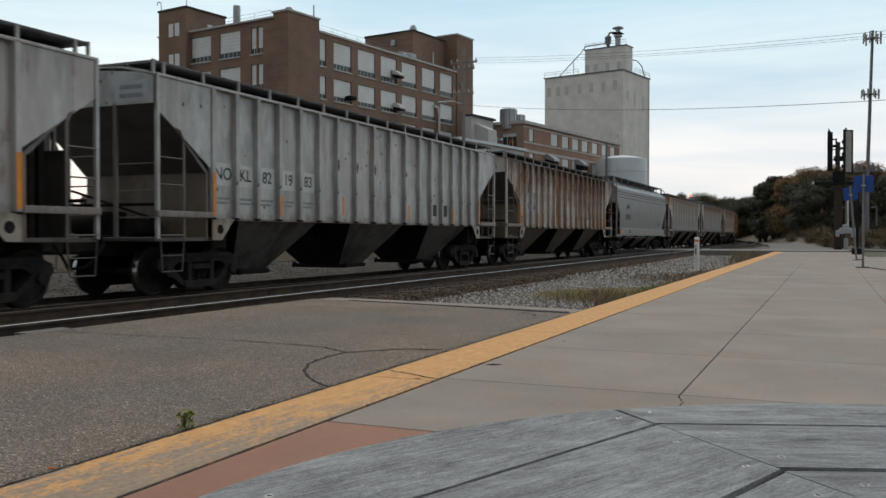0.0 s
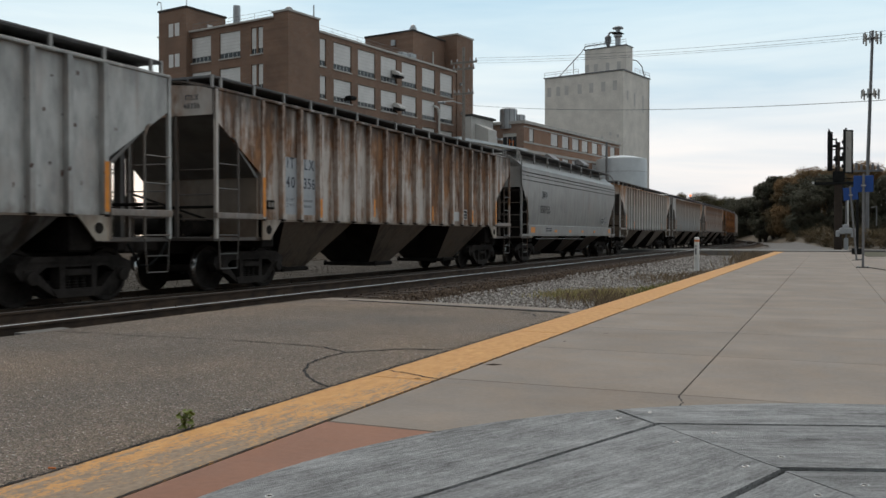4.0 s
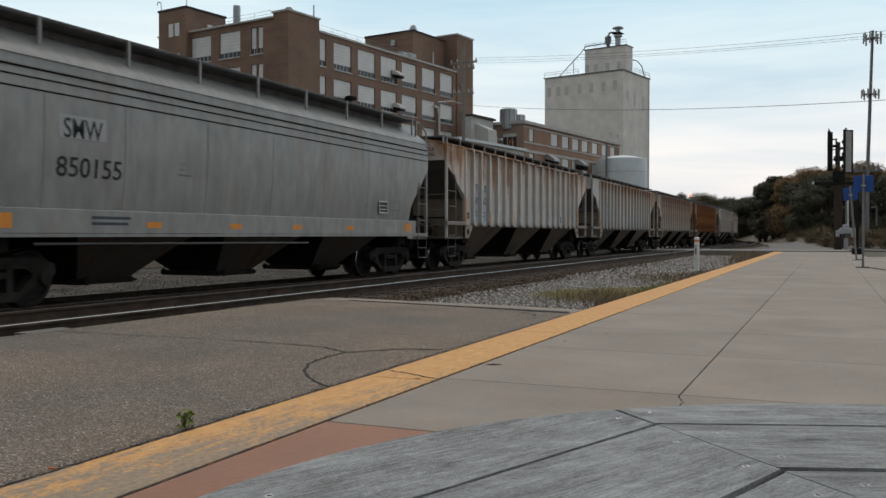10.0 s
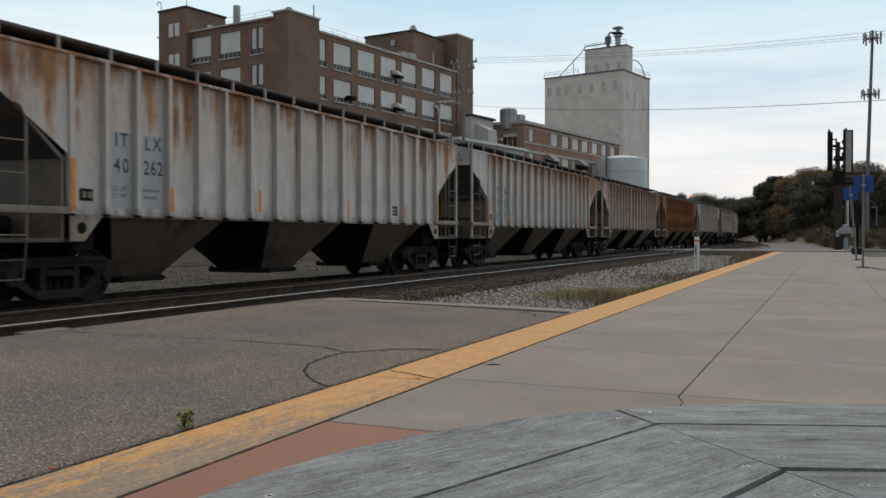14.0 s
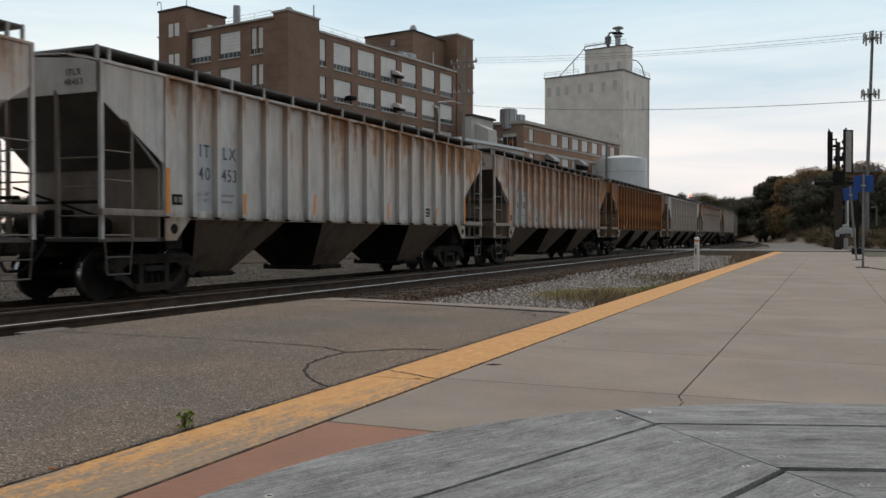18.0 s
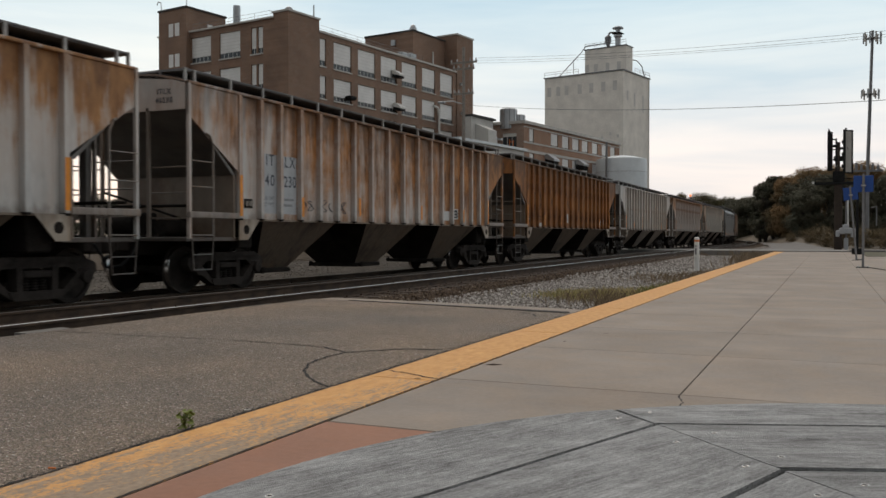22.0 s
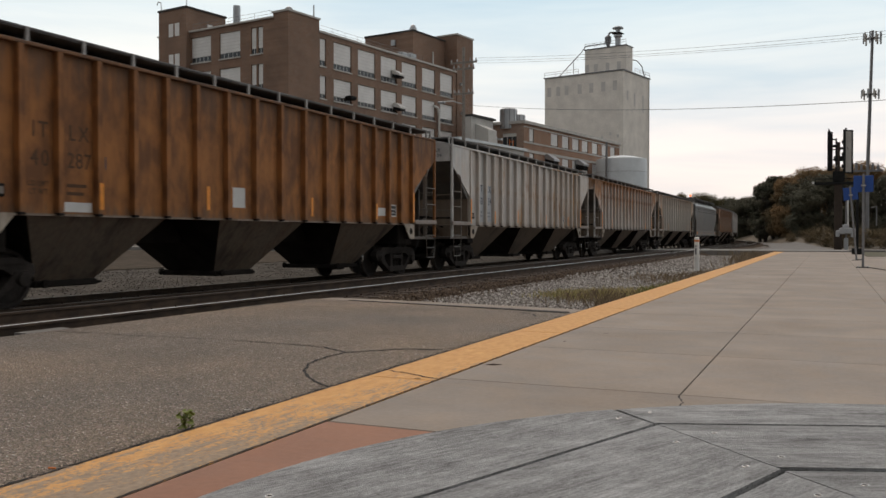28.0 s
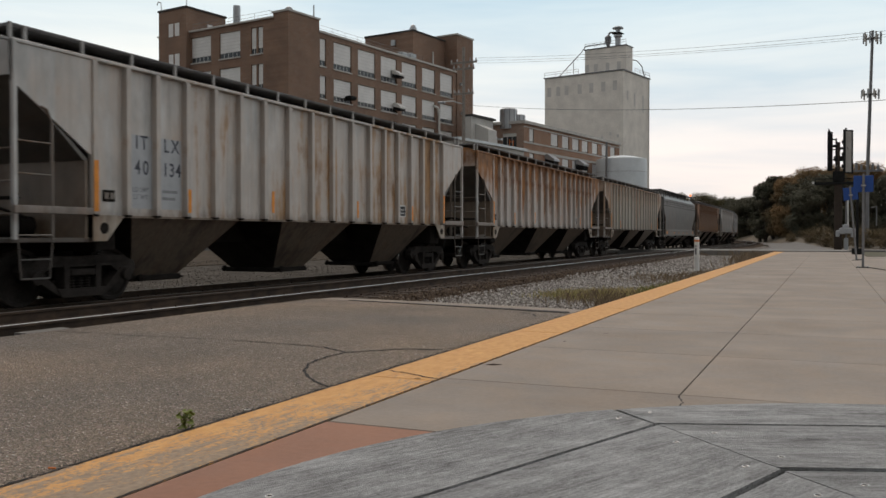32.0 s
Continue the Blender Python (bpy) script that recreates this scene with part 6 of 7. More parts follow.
    part("eaves_lamp", Shape().box(3.4, 4.0, -2.9, -2.2, 15.0, 15.25), MAT["galv"], s)
    stair = part("stair", Shape().path([(6.9, -2.4, 12.0), (6.9, -2.4, 15.4)], 0.06, 6).path([(8.0, -2.4, 12.0), (8.0, -2.4, 15.4)], 0.06, 6), MAT["orange"], s, "small orange cage ladder")
    for i in range(5):
        part("rung", Shape().rod((6.9, -2.4, 12.3 + 0.7 * i), (8.0, -2.4, 12.3 + 0.7 * i), 0.05, 6), MAT["orange"], stair)
    ledge = thing("loading_dock", pose(-38.3, 97.3, GROUND_Z, 0, 0, 81), "long pale flat-roofed loading dock", "building")
    part("wall", Shape().box(-4.0, 12.4, 0, 6, 0, 12.3), MAT["wall_white"], ledge)
    part("roof", Shape().box(-4.3, 12.7, -0.4, 6.4, 12.3, 12.62), MAT["tank"], ledge)
    tank = thing("storage_tank", pose(-32.25, 149.6, GROUND_Z), "large pale grey cylindrical storage tank", "tank")
    part("shell", Shape().lathe([(4.25, 0), (4.25, 13.9), (4.15, 14.25), (2.0, 14.75), (0.2, 14.95)], (0, 0, 0), (0, 0, 1), 48), MAT["tank"], tank)
    for h in (3, 6, 9, 12):
        part("band", Shape().lathe([(4.26, h - 0.04), (4.29, h), (4.26, h + 0.04)], (0, 0, 0), (0, 0, 1), 48), MAT["galv"], tank)


def build_silo():
    s = thing("grain_silo", pose(-42.71, 199.6, GROUND_Z, 0, 0, 78.1), "tall pale concrete grain elevator with a headhouse", "silo")
    g = -GROUND_Z
    H = 38.45 + g
    body = part("silo_body", Shape().box(0, 15.4, 0, 20.2, 0, H, 0.12), MAT["silo"], s, "tall bare concrete silo block")
    part("roof_edge", Shape().box(-0.2, 15.6, -0.2, 20.4, H, H + 0.22), MAT["pole"], s)
    for y in (18.4, 16.0, 13.8, 10.4, 7.4, 4.4, 1.5):
        part("bricked_opening", Shape().box(-0.04, 0.02, y, y + 1.0, H - 4.4, H - 2.2), MAT["silo_patch"], body)
    for y, z in ((6.8, 22.8), (4.9, 23.5), (2.8, 24.2), (1.0, 23.6)):
        part("port", Shape().box(-0.05, 0.02, y, y + 0.55, z, z + 0.7), MAT["silo_patch"], body)
    for i, x in enumerate((2.0, 6.0, 11.0)):
        part("stain_patch", Shape().box(x, x + 0.8, -0.03, 0.02, H - 6.5 - (i % 3), H - 4.4), MAT["silo_patch"], body)
    part("downpipe", Shape().rod((14.4, -0.2, 2), (14.4, -0.2, H), 0.1, 6), MAT["silo_patch"], body)
    head = part("headhouse", Shape().box(2.6, 6.4, 0.5, 10.9, H, H + 6.1, 0.08), MAT["silo"], s, "concrete headhouse on the silo roof")
    part("roof_edge", Shape().box(2.45, 6.55, 0.35, 11.05, H + 6.1, H + 6.3), MAT["pole"], head)
    for y in (1.8, 4.6, 7.6, 9.8):
        part("bricked_opening", Shape().box(2.56, 2.62, y, y + 0.9, H + 0.4, H + 2.6), MAT["silo_patch"], head)
    T = H + 6.4
    part("flue", Shape().lathe([(0.62, 0), (0.62, 2.0), (0.95, 2.3), (0.95, 2.7), (0.55, 2.9), (0.55, 4.0), (1.25, 4.15), (1.25, 4.4), (0.7, 4.65)], (4.4, 3.3, T), (0, 0, 1), 16), MAT["galv"], head, "grey metal exhaust stack with a cap")
    part("stack_platform", Shape().box(3.3, 5.5, 2.2, 4.4, T + 2.95, T + 3.08), MAT["black"], head)
    part("dust_cyclone", Shape().lathe([(0.3, 0), (0.75, 0.9), (0.75, 2.1), (0.3, 2.5)], (4.0, 5.6, T + 0.3), (0, 0, 1), 14).path([(4.0, 5.6, T + 2.6), (4.0, 5.2, T + 3.4), (4.2, 4.2, T + 3.4), (4.4, 3.2, T + 2.8)], 0.2, 8), MAT["pole"], head, "dark dust cyclone with a bent duct")
    railing(head, [(2.6, 0.5, T), (2.6, 10.9, T)], 1.1, 0.05)
    railing(s, [(0, 11.2, H + 0.3), (0, 20.2, H + 0.3)], 1.1, 0.05)
    railing(s, [(6.6, 0, H + 0.3), (15.4, 0, H + 0.3)], 1.1, 0.05)
    part("roof_stair", Shape().path([(1.2, 17.0, H + 0.3), (1.6, 11.4, T - 1.0), (1.8, 10.2, T + 0.5), (2.8, 5.8, T + 0.8)], 0.10, 6).rod((1.4, 13.2, H + 0.3), (1.4, 13.2, H + 4.0), 0.08, 6), MAT["pole"], s, "sloping roof stair and pipe")
    part("roof_pipe", Shape().path([(6.4, 0.8, H + 3.4), (9.0, 0.6, H + 3.6), (11.5, 0.4, H + 2.6), (12.6, 0.2, H + 0.3)], 0.12, 6), MAT["pole"], s)


build_factory()
build_annex()
build_silo()


# ---- poles, wires, signals, signs ----
def sag_wire(p, q, drop, r, n=14):
    p, q = Vector(p), Vector(q)
    pts = [p.lerp(q, i / n) - Vector((0, 0, drop * 4 * (i / n) * (1 - i / n))) for i in range(n + 1)]
    return Shape().path(pts, r, 5)


def build_poles():
    p = thing("utility_pole", pose(-37.9, 92.6, GROUND_Z), "tall grey wooden utility pole with crossarms", "utility pole")
    part("pole", Shape().rod((0, 0, 0), (0, 0, 22.6), 0.24, 10, 0.16), MAT["pole_wood"], p)
    for z, w in ((20.9, 1.6), (20.2, 1.3), (17.4, 1.2)):
        arm = part("crossarm", Shape().box(-w, w, -0.08, 0.08, z - 0.1, z + 0.1), MAT["pole_wood"], p)
        for x in (-w + 0.1, -w / 2, w / 2, w - 0.1):
            part("insulator", Shape().lathe([(0.05, 0), (0.11, 0.1), (0.07, 0.2), (0.09, 0.28), (0.03, 0.34)], (x, 0, z + 0.1), (0, 0, 1), 8), MAT["galv"], arm)
    part("lamp_arm", Shape().path([(0, 0, 16.2), (-1.0, -0.8, 16.5), (-1.9, -1.4, 16.4)], 0.07, 6).box(-2.5, -1.7, -1.7, -1.2, 16.2, 16.45, 0.05), MAT["galv"], p)
    for a, b, d, r in (((-36.87, 93.0, 21.07), (10.68, 64.7, 14.6), 0.55, 0.013), ((-36.87, 93.0, 20.81), (10.68, 64.7, 14.39), 0.6, 0.013), ((-36.87, 93.0, 20.49), (10.68, 64.7, 14.18), 0.5, 0.011)):
        solo("power_line", sag_wire(a, b, d, r), MAT["wire"], "thin grey overhead power line", "power line", "overhead wires")
    solo("service_line", sag_wire((-37.4, 92.8, 15.75), (8.61, 60.5, 9.4), 0.75, 0.02, 20), MAT["wire"], "single dark twisted overhead cable", "cable", "overhead wires")
    # mobile-phone mast
    t = thing("cell_tower", pose(5.75, 166.2, GROUND_Z, 0, 1.5, 0), "tall slim grey mobile-phone mast with antennas", "cell tower")
    part("pole", Shape().rod((0, 0, 0), (0, 0, 36), 0.36, 14, 0.22), MAT["pole"], t)
    for z, rad in ((34.6, 1.35), (25.2, 1.35)):
        ring = part("antenna_ring", Shape().lathe([(rad - 0.5, 0), (rad - 0.4, 0.1), (rad - 0.5, 0.2), (rad - 0.6, 0.1)], (0, 0, z), (0, 0, 1), 12), MAT["pole"], t)
        for i in range(9):
            a = 2 * math.pi * i / 9 + 0.2
            x, y = rad * math.cos(a), rad * math.sin(a)
            h = 0.95 if z > 30 else 0.75
            part("antenna", Shape().box(x - 0.13, x + 0.13, y - 0.1, y + 0.1, z - h + 0.2 * (i % 3), z + h + 0.1, 0.04), MAT["stone"] if i % 2 else MAT["galv"], ring)
            part("antenna_arm", Shape().rod((0, 0, z), (x, y, z), 0.04, 5), MAT["pole"], ring)
    # a second utility pole with equipment
    q = thing("equipment_pole", pose(3.85, 105.3, GROUND_Z), "grey pole with a crossarm and transformers", "utility pole")
    part("pole", Shape().rod((0, 0, 0), (0, 0, 9.6), 0.2, 10, 0.16), MAT["pole"], q)
    part("crossarm", Shape().box(-1.6, 1.5, -0.1, 0.1, 8.2, 8.4), MAT["pole"], q)
    for x, h in ((-1.1, 1.2), (-0.6, 0.9), (0.5, 1.0), (1.0, 0.8)):
        part("transformer", Shape().lathe([(0.13, 0), (0.13, h * 0.5), (0.06, h * 0.7)], (x, 0, 8.4), (0, 0, 1), 10), MAT["pole"], q)
    part("brace", Shape().path([(0.35, 0, 4.3), (0.9, 0, 4.5), (0.9, 0, 2.4)], 0.05, 6), MAT["pole"], q)
    # beacon that shows above the cars
    b = thing("crossing_beacon", pose(-16.6, 119.0, GROUND_Z), "amber warning lamp on a steel post", "signal")
    part("post", Shape().rod((0, 0, 0), (0, 0, 6.5), 0.07, 8), MAT["pole"], b)
    k = Kit("amber_glow", 0.4)
    k.color((0.8, 0.2, 0.03))
    k.b.inputs["Emission Color"].default_value = (1.0, 0.20, 0.03, 1)
    k.b.inputs["Emission Strength"].default_value = 1.8
    part("lamp", Shape().lathe([(0.08, 0), (0.13, 0.06), (0.13, 0.18), (0.06, 0.26)], (0, 0, 6.45), (0, 0, 1), 12), k.m, b, "glowing amber lens")


def build_signal():
    s = thing("railway_signal", pose(0.72, 76.7, GROUND_Z), "black railway signal mast with tall target boards", "railway signal")
    g = -GROUND_Z
    part("mast", Shape().rod((0, 0, 5.0), (0, 0, 8.4 + g), 0.12, 10).box(-0.30, 0.30, -0.25, 0.25, 0.0, 5.3 + g, 0.05), MAT["signal_brown"], s, "broad rust-brown signal mast")
    part("head_box", Shape().box(-0.42, 0.45, -0.3, 0.3, 5.25 + g, 6.1 + g, 0.06), MAT["black"], s, "black box below the signal heads")
    for x, y, z0, z1, rot, face in ((-0.46, 0.0, 6.1, 9.25, 47, "black"), (0.68, 0.0, 5.9, 9.35, 47, "silo_patch")):
        m = pose(x, y, 0, 0, 0, rot)
        if face == "black":
            bd = part("target_board", Shape().box(-0.5, 0.02, -0.03, 0.03, z0 + g, z1 + g, 0.01, m), MAT["black"], s, "flat black target board")
            fr = Shape().box(0.38, 0.46, -0.04, 0.04, z0 + g, z1 + g - 0.5, 0, m)
            for z in (0.1, 0.9, 1.7, 2.5):
                fr.box(0.02, 0.38, -0.03, 0.03, z0 + g + z, z0 + g + z + 0.09, 0, m)
            part("ladder_rail", fr, MAT["black"], bd)
        else:
            bd = part("target_board", Shape().box(-0.5, 0.5, 0.0, 0.05, z0 + g, z1 + g, 0.01, m), MAT["black"], s, "black-framed target board with a pale back")
            part("board_back", Shape().box(-0.30, 0.36, -0.012, -0.002, z0 + g + 0.12, z1 + g - 0.12, 0, m), MAT["board_back"], bd, "pale grey board back")
            part("board_frame", Shape().box(-0.52, -0.34, -0.09, -0.001, z0 + g + 0.01, z1 + g - 0.01, 0, m).box(0.44, 0.50, -0.05, -0.001, z0 + g + 0.01, z1 + g - 0.01, 0, m), MAT["black"], bd)
        for i in range(0 if face == "black" else 3):
            z = z0 + g + 0.6 + i * 0.95
            lamp = Shape().lathe([(0.14, 0.05), (0.15, 0.32), (0.11, 0.33)], m @ Vector((-0.2, 0, z)), (m.to_3x3() @ Vector((0, 1, 0))), 12)
            part("lamp_hood", lamp, MAT["black"], bd)
        part("board_arm", Shape().box(min(0, x), max(0, x), y - 0.06, y + 0.06, z0 + g + 1.9, z0 + g + 2.1), MAT["black"], s)
    part("side_bracket", Shape().box(-0.35, 0.45, -0.1, 0.1, 6.9 + g, 7.3 + g, 0.03), MAT["black"], s)
    part("finial", Shape().rod((-0.62, 0, 9.15 + g), (-0.75, 0, 9.5 + g), 0.05, 6).rod((0.55, 0, 9.2 + g), (0.5, 0, 9.5 + g), 0.06, 6), MAT["black"], s)
    plat = part("platform_arm", Shape().box(-1.75, 1.1, -0.35, 0.35, 5.05 + g, 5.25 + g, 0.03), MAT["black"], s, "dark service platform")
    part("platform_rail", Shape().path([(-1.7, -0.3, 5.2 + g), (-1.7, -0.3, 5.5 + g), (1.0, -0.3, 5.5 + g)], 0.04, 6), MAT["black"], plat)
    part("lamp", Shape().lathe([(0.06, 0), (0.1, 0.05), (0.1, 0.12)], (-1.85, -0.36, 5.2 + g), (0, -1, 0), 10), MAT["marker"], s, "small pale lamp")
    # crossing gate machine
    c = thing("crossing_gate", pose(1.28, 75.2, GROUND_Z), "grey level-crossing gate machine with a raised arm", "crossing gate")
    part("post", Shape().rod((0, 0, 0), (0, 0, 4.0), 0.06, 8), MAT["pole"], c)
    part("base", Shape().box(-0.16, 0.16, -0.16, 0.16, 0, 1.15, 0.03), MAT["galv"], c)
    part("machine", Shape().box(-0.50, 0.40, -0.3, 0.3, 1.45, 1.95, 0.06).box(-0.75, -0.45, -0.2, 0.2, 1.25, 1.75, 0.05).rod((-0.2, -0.4, 1.7), (-0.2, 0.4, 1.7), 0.24, 12).box(-0.25, 0.2, -0.25, 0.25, 1.93, 2.2, 0.04), MAT["galv"], c, "grey gate mechanism box")
    part("counterweight", Shape().box(0.30, 0.72, -0.1, 0.1, 1.2, 1.9, 0.03), MAT["galv"], c)
    part("gate_arm", Shape().rod((0.15, 0.25, 1.6), (0.10, 0.25, 4.9), 0.05, 6), MAT["marker"], c)


def blue_sign(x, y, lean, h, w, sh, label):
    s = thing("blue_sign", pose(x, y, 0, 0, lean, 0), label, "sign", "blue platform signs")
    part("pole", Shape().rod((0, 0, 0.01), (0, 0, h), 0.038, 10), MAT["pole"], s, "grey steel sign pole")
    b = part("base_plate", Shape().box(-0.2, 0.2, -0.2, 0.2, 0, 0.025, 0.006), MAT["black"], s)
    for bx in (-0.14, 0.14):
        for by in (-0.14, 0.14):
            part("bolt", Shape().rod((bx, by, 0.02), (bx, by, 0.055), 0.018, 6), MAT["galv"], b)
    pan = part("panel", Shape().box(-w / 2, w / 2, 0.055, 0.075, h - sh - 0.05, h - 0.05, 0.006), MAT["blue"], s, "plain blue rectangular panel")
    part("clamp", Shape().box(-0.07, 0.07, -0.06, 0.06, h - sh * 0.75, h - sh * 0.75 + 0.05), MAT["galv"], pan)
    return s


def build_signs():
    blue_sign(1.01, 30.7, 0, 2.95, 0.57, 0.52, "blue sign on a straight grey pole")
    cable = Shape().path([(0.1, 0, 0.02), (0.4, -1.5, 0.012), (0.7, -3.4, 0.012), (0.95, -6.0, 0.012), (1.5, -9.5, 0.012)], 0.012, 5)
    o = solo("cable", cable, MAT["black"], "thin dark cable lying on the platform", "cable")
    o.matrix_basis = pose(1.01, 30.7, 0)
    blue_sign(1.07, 39.7, -5.0, 3.04, 0.54, 0.52, "blue sign on a leaning grey pole")
    dark = thing("dark_post", pose(1.42, 52.0, 0), "dark green square bollard post", "bollard")
    part("post", Shape().box(-0.07, 0.07, -0.07, 0.07, 0.05, 3.4, 0.02), MAT["black"], dark)
    part("foot", Shape().box(-0.26, 0.26, -0.26, 0.26, 0, 0.32, 0.03), MAT["black"], dark)
    m = thing("marker_post", pose(-4.49, 33.96, GROUND_Z), "white plastic marker post with an orange band", "marker post")
    g = -GROUND_Z
    part("post", Shape().lathe([(0.092, 0), (0.092, 0.90 + g), (0.088, 0.93 + g), (0.05, 0.95 + g)], (0, 0, 0), (0, 0, 1), 18), MAT["marker"], m)
    part("band", Shape().lathe([(0.094, 0.78 + g), (0.094, 0.85 + g)], (0, 0, 0), (0, 0, 1), 18), MAT["orange"], m, "orange reflective band")
    part("label", Shape().box(-0.045, 0.0, -0.1, -0.09, 0.30 + g, 0.55 + g).box(-0.04, 0.0, -0.1, -0.09, 0.6 + g, 0.64 + g), MAT["letter"], m)


build_poles()
build_signal()
build_signs()


# ---- the round bench table that the camera stands on ----
def build_table():
    cx, cy, top, thick = 0.258, 0.555, 0.80, 0.04
    t = thing("round_table", pose(cx, cy, 0), "round weathered grey plank table on a pedestal", "table")
    radius, rings = 0.742, (0.012, 0.203, 0.404, 0.597, 0.742)
    # one sector was sawn a little askew: its planks lie turned, and nearer the middle
    askew = {1: (4.8, (0.012, 0.193, 0.383, 0.5695, 0.742))}
    k22 = math.tan(radians(22.5))

    def corner(d, side, off, inset=0.0009):
        a = radians(22.5 * side)
        r = d / math.cos(a - radians(off))
        return (-r * math.sin(a) + side * inset, r * math.cos(a))

    def plank(r0, r1, arc, off=0.0, gap=0.0052):
        bm = bmesh.new()
        lo, hi = r0 + gap, r1 - gap
        if arc:
            poly = [corner(lo, 1, off, 0.0035), corner(lo, -1, off, 0.0035)]
            for i in range(13):
                a = radians(90 - 22.2 + 44.4 * i / 12)
                poly.append((radius * math.cos(a), radius * math.sin(a)))
        else:
            poly = [corner(lo, 1, off), corner(lo, -1, off), corner(hi, -1, off), corner(hi, 1, off)]
        vs = [bm.verts.new((x, y, top - thick)) for x, y in poly]
        f = bm.faces.new(vs)
        r = bmesh.ops.extrude_face_region(bm, geom=[f])
        for v in r["geom"]:
            if isinstance(v, bmesh.types.BMVert):
                v.co.z = top
        edges = [e for e in bm.edges if all(abs(v.co.z - top) < 1e-6 for v in e.verts)]
        side_e = [e for e in edges if not (abs(abs(e.verts[0].co.x) - e.verts[0].co.y * k22) < 0.006 and abs(abs(e.verts[1].co.x) - e.verts[1].co.y * k22) < 0.006)]
        bmesh.ops.bevel(bm, geom=side_e, offset=0.0075, segments=3, profile=0.5, affect="EDGES")
        bmesh.ops.recalc_face_normals(bm, faces=bm.faces)
        me = bpy.data.meshes.new("plank")
        bm.to_mesh(me)
        bm.free()
        me.shade_smooth()
        me.set_sharp_from_angle(angle=radians(40))
        me.materials.append(MAT["wood"])
        return me
    meshes = [plank(a, b, i == 3) for i, (a, b) in enumerate(zip(rings, rings[1:]))]
    recess = Shape().lathe([(0.0026, -0.002), (0.0026, 0.0005)], (0, 0, 0), (0, 0, 1), 12).mesh("screw_recess", MAT["black"])
    screw = Shape().lathe([(0.0040, -0.004), (0.0040, 0.0003), (0.0033, 0.0007), (0.0025, 0.0003)], (0, 0, 0), (0, 0, 1), 16).mesh("screw", MAT["screw"])
    r = random.Random(4)
    for sector in range(8):
        base = 20.5 + 45 * sector
        turned, lines = askew.get(sector, (0.0, rings))
        cut = meshes if not turned else [plank(a, b, i == 3, turned, 0.0036) for i, (a, b) in enumerate(zip(lines, lines[1:]))]
        for i, me in enumerate(cut):
            p = part("plank", me, None, t)
            p.matrix_basis = pose(0, 0, r.uniform(-0.0012, 0.0012), 0, 0, base)
            if i >= 1:
                lo, hi = lines[i], lines[i + 1]
                for sx in (-1, 1):
                    for q in ((0.24, 0.76) if i < 3 else (0.45,)):
                        y = lo + (hi - lo) * q
                        s = part("screw", screw, None, p, "small countersunk steel screw")
                        s.matrix_basis = pose(sx * (y * k22 - 0.032 + r.uniform(-0.006, 0.006)), y + r.uniform(-0.006, 0.006), top)
                        part("screw_recess", recess, None, p).matrix_basis = s.matrix_basis
    part("pedestal", Shape().rod((0, 0, 0.05), (0, 0, top - thick), 0.09, 16), MAT["black"], t)
    part("foot", Shape().lathe([(0.42, 0.0), (0.42, 0.03), (0.12, 0.07)], (0, 0, 0), (0, 0, 1), 24), MAT["black"], t)
    for a in range(4):
        part("bearer", Shape().box(-0.66, 0.66, -0.04, 0.04, top - thick - 0.075, top - thick - 0.012, 0.004, pose(0, 0, 0, 0, 0, 45 * a)), MAT["dark_wood"], t)
    # added disc, no known table part: stops light coming through the plank gaps
    part("backing_board", Shape().lathe([(0.01, top - thick - 0.011), (0.70, top - thick - 0.011), (0.70, top - thick - 0.003), (0.01, top - thick - 0.003)], (0, 0, 0), (0, 0, 1), 48), MAT["black"], t, "black disc added under the planks to keep the gaps dark")


build_table()


# ---- stones, weeds, leaves ----
def stones(name, n, region, size, label, zf, seed):
    """Loose crushed stones as one mesh of small uneven lumps."""
    g = np.random.default_rng(seed)
    x = g.uniform(region[0], region[1], n)
    y = region[2] + (region[3] - region[2]) * g.uniform(0, 1, n) ** region[4]
    base = np.array([(1, 0, 0), (-1, 0, 0), (0, 1, 0), (0, -1, 0), (0, 0, 1), (0, 0, -1)], float)
    faces = np.array([(0, 2, 4), (2, 1, 4), (1, 3, 4), (3, 0, 4), (2, 0, 5), (1, 2, 5), (3, 1, 5), (0, 3, 5)])
    s = size * g.uniform(0.55, 1.35, n)
    v = base[None] * g.uniform(0.6, 1.3, (n, 6, 3)) + g.uniform(-0.28, 0.28, (n, 6, 3))
    a = g.uniform(0, 6.28, n)
    c, sn = np.cos(a)[:, None], np.sin(a)[:, None]
    v = np.stack([v[..., 0] * c - v[..., 1] * sn, v[..., 0] * sn + v[..., 1] * c, v[..., 2] * 0.75], -1) * s[:, None, None]
    v += np.stack([x, y, zf(x, y) + s * 0.35], -1)[:, None, :]
    f = faces[None] + (np.arange(n) * 6)[:, None, None]
    me = bpy.data.meshes.new(name)
    me.from_pydata(v.reshape(-1, 3).tolist(), [], f.reshape(-1, 3).tolist())
    me.materials.append(MAT[{"track_stones": "stone_dark", "rusty_stones": "stone_brown", "lot_stones": "stone_dull", "seam_grit": "stone_grit"}.get(name, "ballast")])
    return tagged(new(name, me), label, "gravel", kind="stuff")


def shoulder(x, y):
    """Height of the stones between the empty track and the platform."""
    z = np.where(x < -7.7, -0.21, -0.21 - 0.13 * np.clip((x + 7.7) / 0.9, 0, 1))
    return z + np.where(x > -4.0, 0.13 * np.clip((x + 4.0) / 0.9, 0, 1), 0)


